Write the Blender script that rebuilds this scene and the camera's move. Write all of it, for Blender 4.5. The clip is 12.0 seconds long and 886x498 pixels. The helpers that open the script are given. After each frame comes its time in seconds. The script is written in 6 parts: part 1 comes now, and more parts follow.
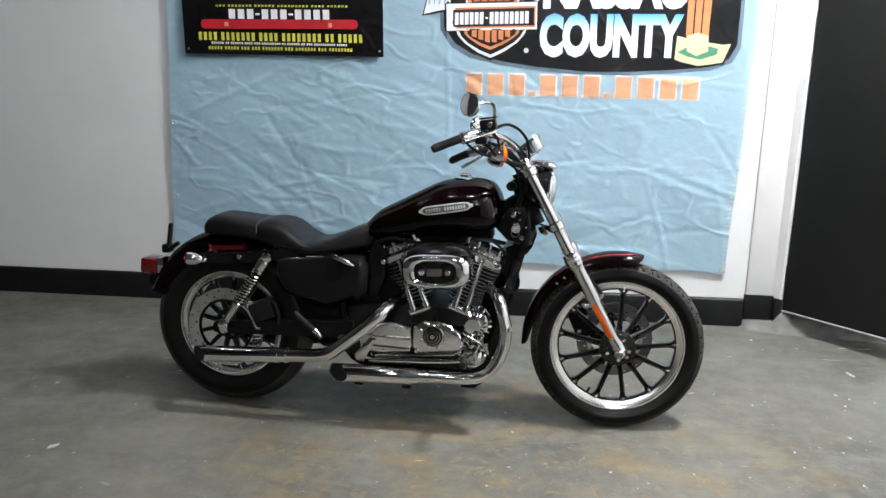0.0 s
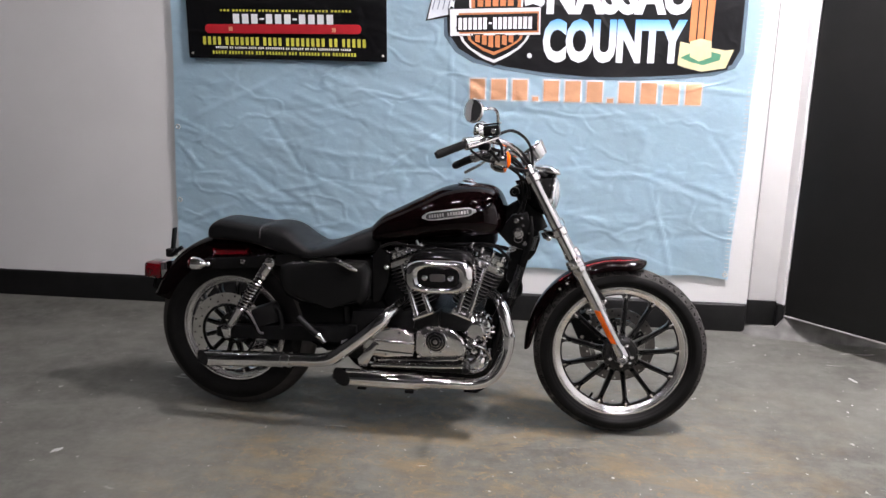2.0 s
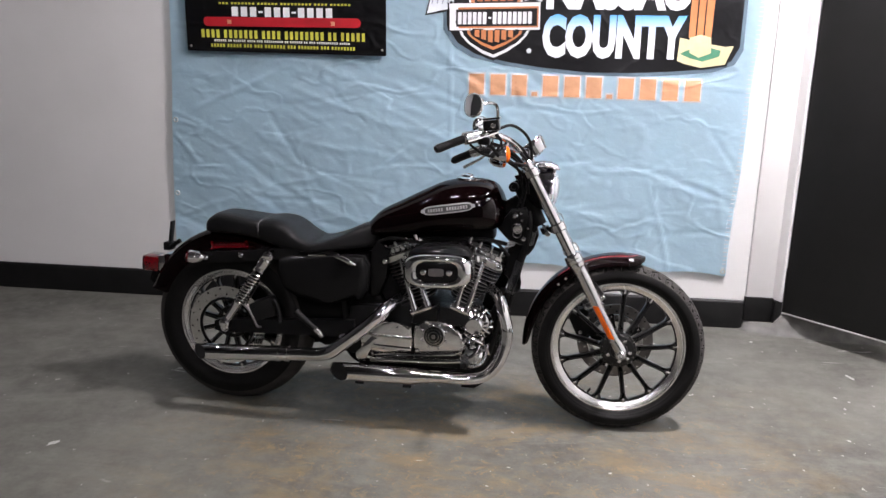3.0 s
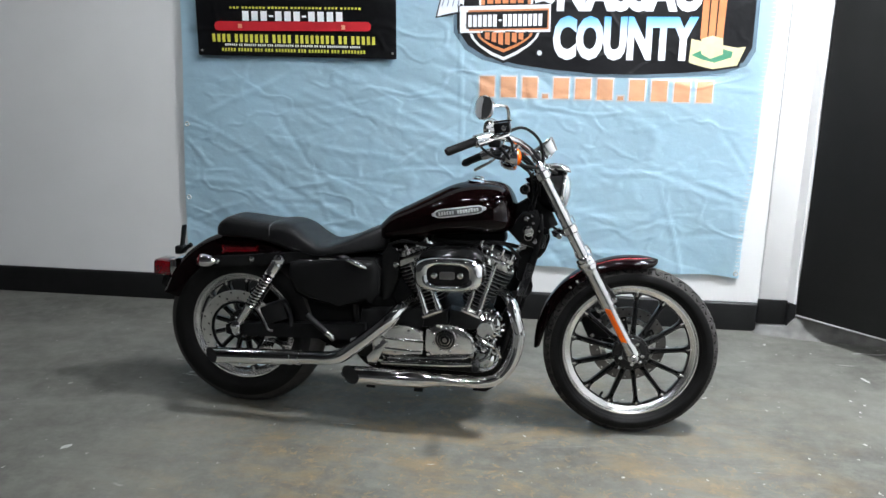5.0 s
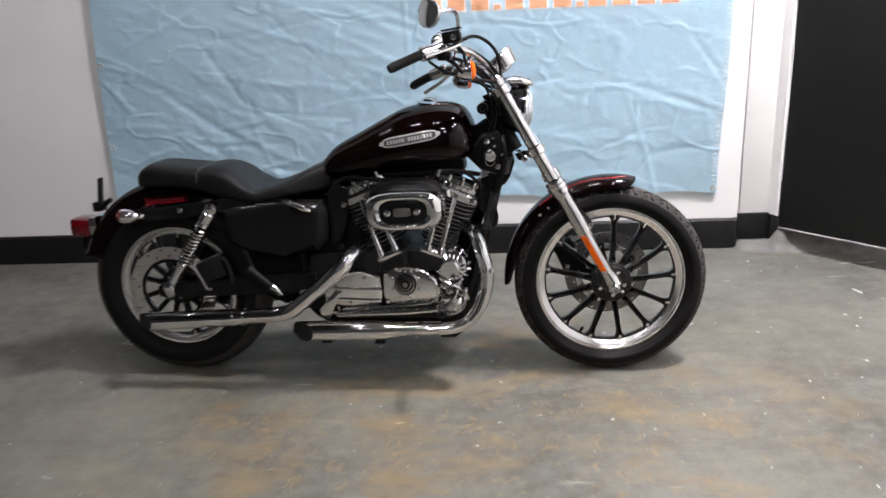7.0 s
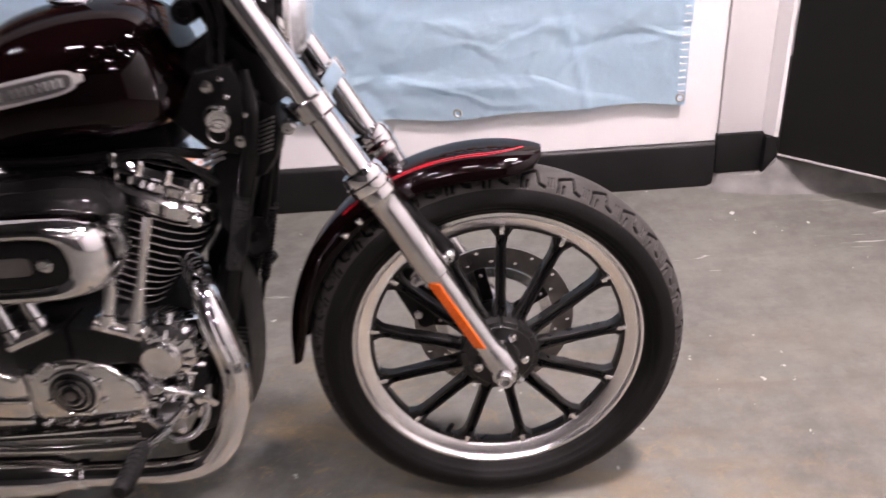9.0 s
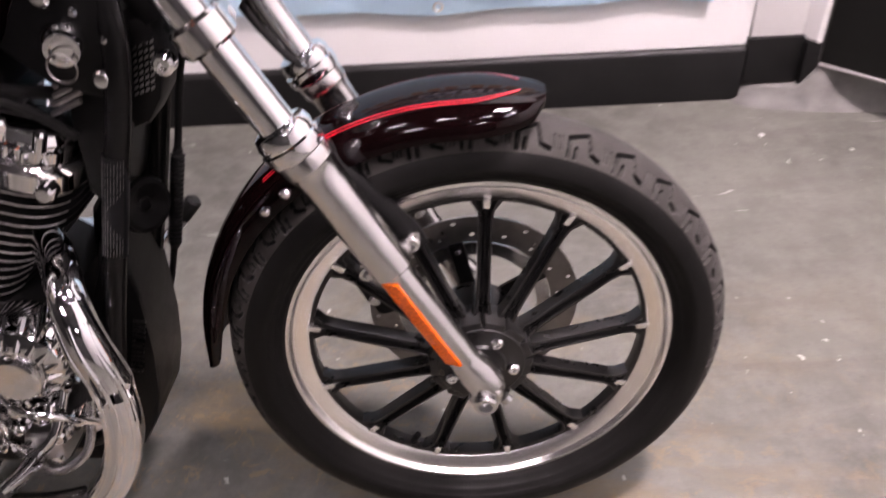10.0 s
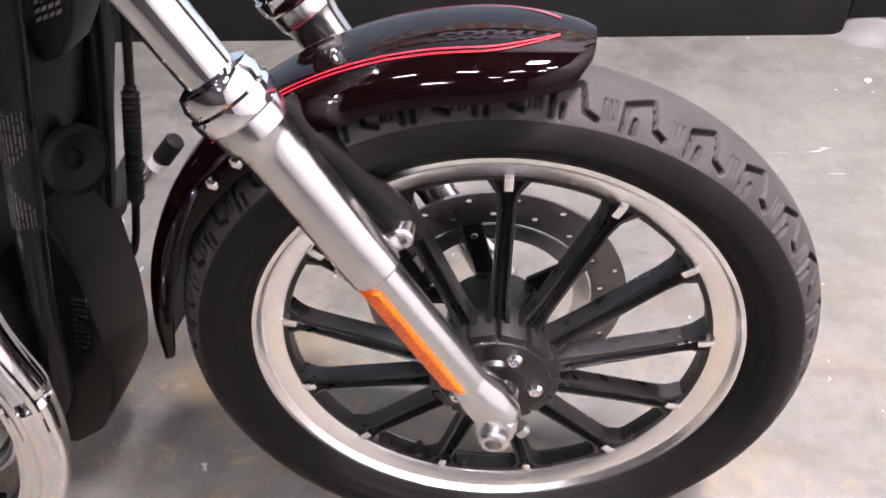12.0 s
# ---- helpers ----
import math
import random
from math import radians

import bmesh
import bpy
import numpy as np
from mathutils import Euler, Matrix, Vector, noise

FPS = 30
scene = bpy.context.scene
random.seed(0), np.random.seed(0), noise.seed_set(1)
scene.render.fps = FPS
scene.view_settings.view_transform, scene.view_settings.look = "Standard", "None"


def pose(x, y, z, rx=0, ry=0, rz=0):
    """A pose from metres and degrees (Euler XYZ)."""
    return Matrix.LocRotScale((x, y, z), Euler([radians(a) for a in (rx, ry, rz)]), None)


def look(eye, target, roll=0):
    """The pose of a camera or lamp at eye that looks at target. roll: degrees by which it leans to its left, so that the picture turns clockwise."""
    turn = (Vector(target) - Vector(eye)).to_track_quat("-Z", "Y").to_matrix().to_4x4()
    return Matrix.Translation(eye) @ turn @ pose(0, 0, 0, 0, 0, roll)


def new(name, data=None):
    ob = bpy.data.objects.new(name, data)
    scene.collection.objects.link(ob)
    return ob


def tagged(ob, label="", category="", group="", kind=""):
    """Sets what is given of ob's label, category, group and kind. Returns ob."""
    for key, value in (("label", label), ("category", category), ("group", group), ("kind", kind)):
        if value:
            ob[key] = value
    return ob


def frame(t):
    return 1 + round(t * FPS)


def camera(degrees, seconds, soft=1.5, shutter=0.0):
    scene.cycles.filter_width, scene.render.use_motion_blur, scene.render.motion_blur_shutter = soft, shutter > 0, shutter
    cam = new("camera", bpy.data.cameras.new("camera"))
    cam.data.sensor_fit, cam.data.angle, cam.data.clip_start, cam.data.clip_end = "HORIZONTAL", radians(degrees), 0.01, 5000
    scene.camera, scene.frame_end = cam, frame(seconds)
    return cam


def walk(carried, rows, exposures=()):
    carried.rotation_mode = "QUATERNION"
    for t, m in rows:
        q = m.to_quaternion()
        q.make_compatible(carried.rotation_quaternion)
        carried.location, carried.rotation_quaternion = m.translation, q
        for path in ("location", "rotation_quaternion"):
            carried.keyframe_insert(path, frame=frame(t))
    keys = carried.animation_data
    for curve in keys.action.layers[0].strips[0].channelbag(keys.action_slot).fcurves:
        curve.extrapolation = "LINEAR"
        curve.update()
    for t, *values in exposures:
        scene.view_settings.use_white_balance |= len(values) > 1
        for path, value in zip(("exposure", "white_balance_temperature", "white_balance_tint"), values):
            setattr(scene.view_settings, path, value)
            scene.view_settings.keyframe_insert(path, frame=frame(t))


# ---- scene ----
cam = camera(58.0, 12.0, 1.5, 0.5)
PATH = [
    (0, (0.405, -0.292, 1.469), (0.158, 1.622, 0.947), 0.3),
    (0.5, (0.395, -0.286, 1.474), (0.156, 1.626, 0.939), 0.5),
    (1, (0.396, -0.285, 1.481), (0.145, 1.625, 0.945), 0.4),
    (1.5, (0.399, -0.291, 1.481), (0.146, 1.62, 0.947), 0.3),
    (2, (0.402, -0.296, 1.482), (0.149, 1.62, 0.965), 0.4),
    (2.5, (0.393, -0.295, 1.481), (0.147, 1.621, 0.962), 0.6),
    (3, (0.394, -0.294, 1.477), (0.15, 1.62, 0.95), 0.8),
    (5, (0.392, -0.286, 1.475), (0.121, 1.626, 0.955), 0.4),
    (5.5, (0.387, -0.291, 1.473), (0.118, 1.619, 0.944), 0.4),
    (6, (0.382, -0.288, 1.476), (0.112, 1.619, 0.938), 0.4),
    (6.5, (0.356, -0.246, 1.456), (0.148, 1.667, 0.911), -2.2),
    (7, (0.376, 0.026, 1.366), (0.197, 1.903, 0.699), -3.2),
    (7.2, (0.419, 0.192, 1.349), (0.265, 2.07, 0.678), -0.7),
    (8.8, (0.625, 1.38, 1.196), (0.529, 3.12, 0.215), -5.5),
    (9, (0.656, 1.487, 1.179), (0.594, 3.211, 0.167), -4.7),
    (9.5, (0.673, 1.72, 1.127), (0.659, 3.364, -0.011), -3.6),
    (9.8, (0.68, 1.814, 1.113), (0.681, 3.415, -0.087), -4.1),
    (10, (0.68, 1.865, 1.093), (0.636, 3.414, -0.171), -3.7),
    (10.5, (0.69, 1.956, 1.058), (0.524, 3.401, -0.314), -6.1),
    (11, (0.704, 2.009, 1.035), (0.566, 3.424, -0.371), -4.3),
    (11.5, (0.711, 2.05, 1.012), (0.523, 3.435, -0.419), -4.7),
    (12, (0.724, 2.089, 0.998), (0.531, 3.49, -0.416), -4.7),
]
EXPOSURES = [(0, -0.10, 6750, 16), (1.0, -0.19, 6900, 24), (3.0, -0.19, 7000, 26), (5.0, -0.02, 6500, 14), (6.0, -0.01, 6500, 14), (6.6, -0.05, 6750, 19), (7.0, -0.04, 7000, 24), (9.0, 0.04, 7400, 40), (10.0, 0.06, 7450, 42), (10.5, 0.38, 7300, 42), (11.0, 0.66, 7150, 39), (12.0, 0.77, 7000, 36)]
walk(cam, [(t, look(eye, target, roll)) for t, eye, target, roll in PATH], EXPOSURES)

# ---- world, lights, exposure ----
world = bpy.data.worlds.new("world")
world.use_nodes = True
world.node_tree.nodes["Background"].inputs["Color"].default_value = (0.8, 0.9, 1.0, 1)
world.node_tree.nodes["Background"].inputs["Strength"].default_value = 0.02
scene.world = world

WALL_Y = 3.81          # face of the wall behind the motorcycle
CEIL_Z = 3.6

# ---- materials ----


def mat(name, color, rough=0.5, metal=0.0, vary=0.0, scale=20.0, bump=0.0, bscale=200.0, coat=0.0, rvary=0.0,
        spec=0.5, emit=0.0, random=0.0):
    m = bpy.data.materials.new(name)
    m.use_nodes = True
    nt = m.node_tree
    b = nt.nodes["Principled BSDF"]
    b.inputs["Base Color"].default_value = (*color, 1)
    b.inputs["Roughness"].default_value = rough
    b.inputs["Metallic"].default_value = metal
    b.inputs["Coat Weight"].default_value = coat
    b.inputs["Coat Roughness"].default_value = 0.03
    b.inputs["Specular IOR Level"].default_value = spec
    if emit:
        b.inputs["Emission Color"].default_value = (*color, 1)
        b.inputs["Emission Strength"].default_value = emit
    tc = nt.nodes.new("ShaderNodeTexCoord")
    if vary or rvary:
        n1 = nt.nodes.new("ShaderNodeTexNoise")
        n1.inputs["Scale"].default_value = scale
        n1.inputs["Detail"].default_value = 6
        nt.links.new(tc.outputs["Object"], n1.inputs["Vector"])
        if vary:
            r = nt.nodes.new("ShaderNodeMapRange")
            r.inputs["From Min"].default_value, r.inputs["From Max"].default_value = 0.3, 0.7
            r.inputs["To Min"].default_value, r.inputs["To Max"].default_value = 1 - vary, 1 + vary
            nt.links.new(n1.outputs["Fac"], r.inputs["Value"])
            mx = nt.nodes.new("ShaderNodeMix")
            mx.data_type, mx.blend_type = "RGBA", "MULTIPLY"
            mx.inputs["Factor"].default_value = 1
            mx.inputs["A"].default_value = (*color, 1)
            nt.links.new(r.outputs["Result"], mx.inputs["B"])
            nt.links.new(mx.outputs["Result"], b.inputs["Base Color"])
        if rvary:
            r2 = nt.nodes.new("ShaderNodeMapRange")
            r2.inputs["From Min"].default_value, r2.inputs["From Max"].default_value = 0.3, 0.7
            r2.inputs["To Min"].default_value, r2.inputs["To Max"].default_value = max(0.01, rough - rvary), rough + rvary
            nt.links.new(n1.outputs["Fac"], r2.inputs["Value"])
            nt.links.new(r2.outputs["Result"], b.inputs["Roughness"])
    if bump:
        n2 = nt.nodes.new("ShaderNodeTexNoise")
        n2.inputs["Scale"].default_value = bscale
        n2.inputs["Detail"].default_value = 4
        nt.links.new(tc.outputs["Object"], n2.inputs["Vector"])
        bp = nt.nodes.new("ShaderNodeBump")
        bp.inputs["Strength"].default_value = bump
        bp.inputs["Distance"].default_value = 0.002
        nt.links.new(n2.outputs["Fac"], bp.inputs["Height"])
        nt.links.new(bp.outputs["Normal"], b.inputs["Normal"])
    return m


def concrete_floor():
    """Worn grey-painted concrete: blotches, rust-coloured worn areas, pale chips, scuffs."""
    m = bpy.data.materials.new("worn_painted_concrete")
    m.use_nodes = True
    nt = m.node_tree
    b = nt.nodes["Principled BSDF"]
    tc = nt.nodes.new("ShaderNodeTexCoord")

    def noi(scale, detail=6, rough=0.6, dist=0.0, stretch=None):
        n = nt.nodes.new("ShaderNodeTexNoise")
        n.inputs["Scale"].default_value, n.inputs["Detail"].default_value = scale, detail
        n.inputs["Roughness"].default_value, n.inputs["Distortion"].default_value = rough, dist
        if stretch:
            mp = nt.nodes.new("ShaderNodeMapping")
            mp.inputs["Scale"].default_value = stretch
            mp.inputs["Location"].default_value = (3.1, 1.7, 0)
            nt.links.new(tc.outputs["Object"], mp.inputs["Vector"])
            nt.links.new(mp.outputs["Vector"], n.inputs["Vector"])
        else:
            nt.links.new(tc.outputs["Object"], n.inputs["Vector"])
        return n.outputs["Fac"]

    def ramp(src, lo, hi, a=0.0, z=1.0):
        r = nt.nodes.new("ShaderNodeMapRange")
        for k, v in zip(("From Min", "From Max", "To Min", "To Max"), (lo, hi, a, z)):
            r.inputs[k].default_value = v
        nt.links.new(src, r.inputs["Value"])
        return r.outputs["Result"]

    def mix(fac, a, c):
        x = nt.nodes.new("ShaderNodeMix")
        x.data_type = "RGBA"
        if isinstance(fac, float):
            x.inputs["Factor"].default_value = fac
        else:
            nt.links.new(fac, x.inputs["Factor"])
        for k, v in (("A", a), ("B", c)):
            if isinstance(v, tuple):
                x.inputs[k].default_value = (*v, 1)
            else:
                nt.links.new(v, x.inputs[k])
        return x.outputs["Result"]

    def times(a, c):
        x = nt.nodes.new("ShaderNodeMath")
        x.operation = "MULTIPLY"
        nt.links.new(a, x.inputs[0])
        nt.links.new(c, x.inputs[1])
        return x.outputs[0]

    # worn stripe that runs along the middle of the floor, under and before the motorcycle
    sep = nt.nodes.new("ShaderNodeSeparateXYZ")
    nt.links.new(tc.outputs["Object"], sep.inputs[0])
    def bell(out, mid, wide):
        s = nt.nodes.new("ShaderNodeMath")
        s.operation = "SUBTRACT"
        nt.links.new(out, s.inputs[0])
        s.inputs[1].default_value = mid
        q = nt.nodes.new("ShaderNodeMath")
        q.operation = "ABSOLUTE"
        nt.links.new(s.outputs[0], q.inputs[0])
        return ramp(q.outputs[0], 0.0, wide, 1.0, 0.0)
    stripe = times(bell(sep.outputs["Y"], 2.25, 1.0), bell(sep.outputs["X"], 0.25, 1.5))

    base = mix(ramp(noi(1.6, 5), 0.35, 0.65), (0.058, 0.059, 0.050), (0.112, 0.112, 0.096))
    base = mix(ramp(noi(14, 8, 0.7), 0.42, 0.72, 0, 0.62), base, (0.148, 0.144, 0.132))
    base = mix(ramp(noi(55, 4, 0.7), 0.55, 0.8, 0, 0.55), base, (0.055, 0.055, 0.053))
    rust = times(ramp(noi(4.6, 8, 0.72, 0.6, (0.7, 1.3, 1)), 0.48, 0.64), ramp(stripe, 0.0, 0.45))
    base = mix(ramp(rust, 0, 1, 0, 0.68), base, (0.165, 0.118, 0.060))
    rust2 = times(ramp(noi(19, 8, 0.8, 0.5), 0.55, 0.60), ramp(stripe, 0.05, 0.5))
    base = mix(ramp(rust2, 0, 1, 0, 0.50), base, (0.225, 0.145, 0.068))
    drag = times(ramp(noi(5, 7, 0.65, 0.5, (0.28, 1.9, 1)), 0.50, 0.66), ramp(noi(1.3, 3), 0.4, 0.62))
    base = mix(ramp(drag, 0, 1, 0, 0.4), base, (0.055, 0.050, 0.043))
    pale = ramp(noi(3.2, 8, 0.7, 0.8, (0.5, 1.4, 1)), 0.56, 0.72)
    base = mix(ramp(pale, 0, 1, 0, 0.5), base, (0.165, 0.159, 0.145))
    chips = ramp(noi(30, 3, 0.5, 0.2, (1, 0.8, 1)), 0.705, 0.735)
    base = mix(chips, base, (0.30, 0.297, 0.28))
    scuff = times(ramp(noi(9, 6, 0.6, 1.2, (0.35, 2.2, 1)), 0.66, 0.70), ramp(noi(2.1, 2), 0.5, 0.6))
    base = mix(ramp(scuff, 0, 1, 0, 0.75), base, (0.40, 0.40, 0.385))
    nt.links.new(base, b.inputs["Base Color"])
    nt.links.new(ramp(noi(5, 6), 0.3, 0.7, 0.42, 0.66), b.inputs["Roughness"])
    b.inputs["Specular IOR Level"].default_value = 0.28
    bp = nt.nodes.new("ShaderNodeBump")
    bp.inputs["Strength"].default_value, bp.inputs["Distance"].default_value = 0.35, 0.004
    nt.links.new(noi(26, 8, 0.7), bp.inputs["Height"])
    nt.links.new(bp.outputs["Normal"], b.inputs["Normal"])
    return m


def brushed(name, color, rough, stretch, strength=0.25):
    m = mat(name, color, rough, 1.0)
    nt = m.node_tree
    b = nt.nodes["Principled BSDF"]
    tc, mp = nt.nodes.new("ShaderNodeTexCoord"), nt.nodes.new("ShaderNodeMapping")
    mp.vector_type = "TEXTURE"      # turned to run along the fork leg
    mp.inputs["Rotation"].default_value = (0, radians(-28.9), 0)
    mp.inputs["Scale"].default_value = [1 / s for s in stretch]
    n = nt.nodes.new("ShaderNodeTexNoise")
    n.inputs["Scale"].default_value, n.inputs["Detail"].default_value = 12, 5
    nt.links.new(tc.outputs["Object"], mp.inputs["Vector"])
    nt.links.new(mp.outputs["Vector"], n.inputs["Vector"])
    bp = nt.nodes.new("ShaderNodeBump")
    bp.inputs["Strength"].default_value, bp.inputs["Distance"].default_value = strength, 0.0006
    nt.links.new(n.outputs["Fac"], bp.inputs["Height"])
    nt.links.new(bp.outputs["Normal"], b.inputs["Normal"])
    r = nt.nodes.new("ShaderNodeMapRange")
    r.inputs["To Min"].default_value, r.inputs["To Max"].default_value = rough - 0.03, rough + 0.03
    nt.links.new(n.outputs["Fac"], r.inputs["Value"])
    nt.links.new(r.outputs["Result"], b.inputs["Roughness"])
    return m


def crinkled(m):
    """Printed vinyl that was folded: sharp crinkles at four sizes."""
    nt = m.node_tree
    b = nt.nodes["Principled BSDF"]
    tc = nt.nodes.new("ShaderNodeTexCoord")
    height = None
    for scale, stretch, turn, wide, amount in ((1.3, (1, 1, 2.0), -0.35, 0.035, 1.0), (2.6, (1, 1, 1.5), 0.5, 0.05, 0.7), (6.0, (1, 1, 1.5), -0.5, 0.10, 0.22), (15.0, (1, 1, 1.2), 0.2, 0.2, 0.10)):
        mp = nt.nodes.new("ShaderNodeMapping")
        mp.inputs["Scale"].default_value = stretch
        mp.inputs["Rotation"].default_value = (0, turn, 0)
        nt.links.new(tc.outputs["Object"], mp.inputs["Vector"])
        n = nt.nodes.new("ShaderNodeTexNoise")
        n.inputs["Scale"].default_value, n.inputs["Detail"].default_value, n.inputs["Distortion"].default_value = scale, 2.5, 0.15
        nt.links.new(mp.outputs["Vector"], n.inputs["Vector"])
        s = nt.nodes.new("ShaderNodeMath")
        s.operation = "SUBTRACT"
        nt.links.new(n.outputs["Fac"], s.inputs[0])
        s.inputs[1].default_value = 0.5
        q = nt.nodes.new("ShaderNodeMath")
        q.operation = "ABSOLUTE"
        nt.links.new(s.outputs[0], q.inputs[0])
        r = nt.nodes.new("ShaderNodeMapRange")
        r.interpolation_type = "SMOOTHSTEP"
        for k, v in zip(("From Min", "From Max", "To Min", "To Max"), (0.0, wide, amount, 0.0)):
            r.inputs[k].default_value = v
        nt.links.new(q.outputs[0], r.inputs["Value"])
        if height is None:
            height = r.outputs["Result"]
        else:
            a = nt.nodes.new("ShaderNodeMath")
            a.operation = "ADD"
            nt.links.new(height, a.inputs[0])
            nt.links.new(r.outputs["Result"], a.inputs[1])
            height = a.outputs[0]
    bp = nt.nodes.new("ShaderNodeBump")
    bp.inputs["Strength"].default_value, bp.inputs["Distance"].default_value = 0.45, 0.005
    nt.links.new(height, bp.inputs["Height"])
    nt.links.new(bp.outputs["Normal"], b.inputs["Normal"])
    return m


def county_print():
    """White letters that fade to sky blue at the top."""
    m = mat("letter_print", (0.85, 0.85, 0.85), 0.35)
    nt = m.node_tree
    b = nt.nodes["Principled BSDF"]
    tc, sep = nt.nodes.new("ShaderNodeTexCoord"), nt.nodes.new("ShaderNodeSeparateXYZ")
    nt.links.new(tc.outputs["Object"], sep.inputs[0])
    r = nt.nodes.new("ShaderNodeMapRange")
    r.inputs["From Min"].default_value, r.inputs["From Max"].default_value = 1.45, 1.56
    nt.links.new(sep.outputs["Z"], r.inputs["Value"])
    x = nt.nodes.new("ShaderNodeMix")
    x.data_type = "RGBA"
    x.inputs["A"].default_value, x.inputs["B"].default_value = (0.68, 0.72, 0.75, 1), (0.06, 0.30, 0.62, 1)
    nt.links.new(r.outputs["Result"], x.inputs["Factor"])
    nt.links.new(x.outputs["Result"], b.inputs["Base Color"])
    return m


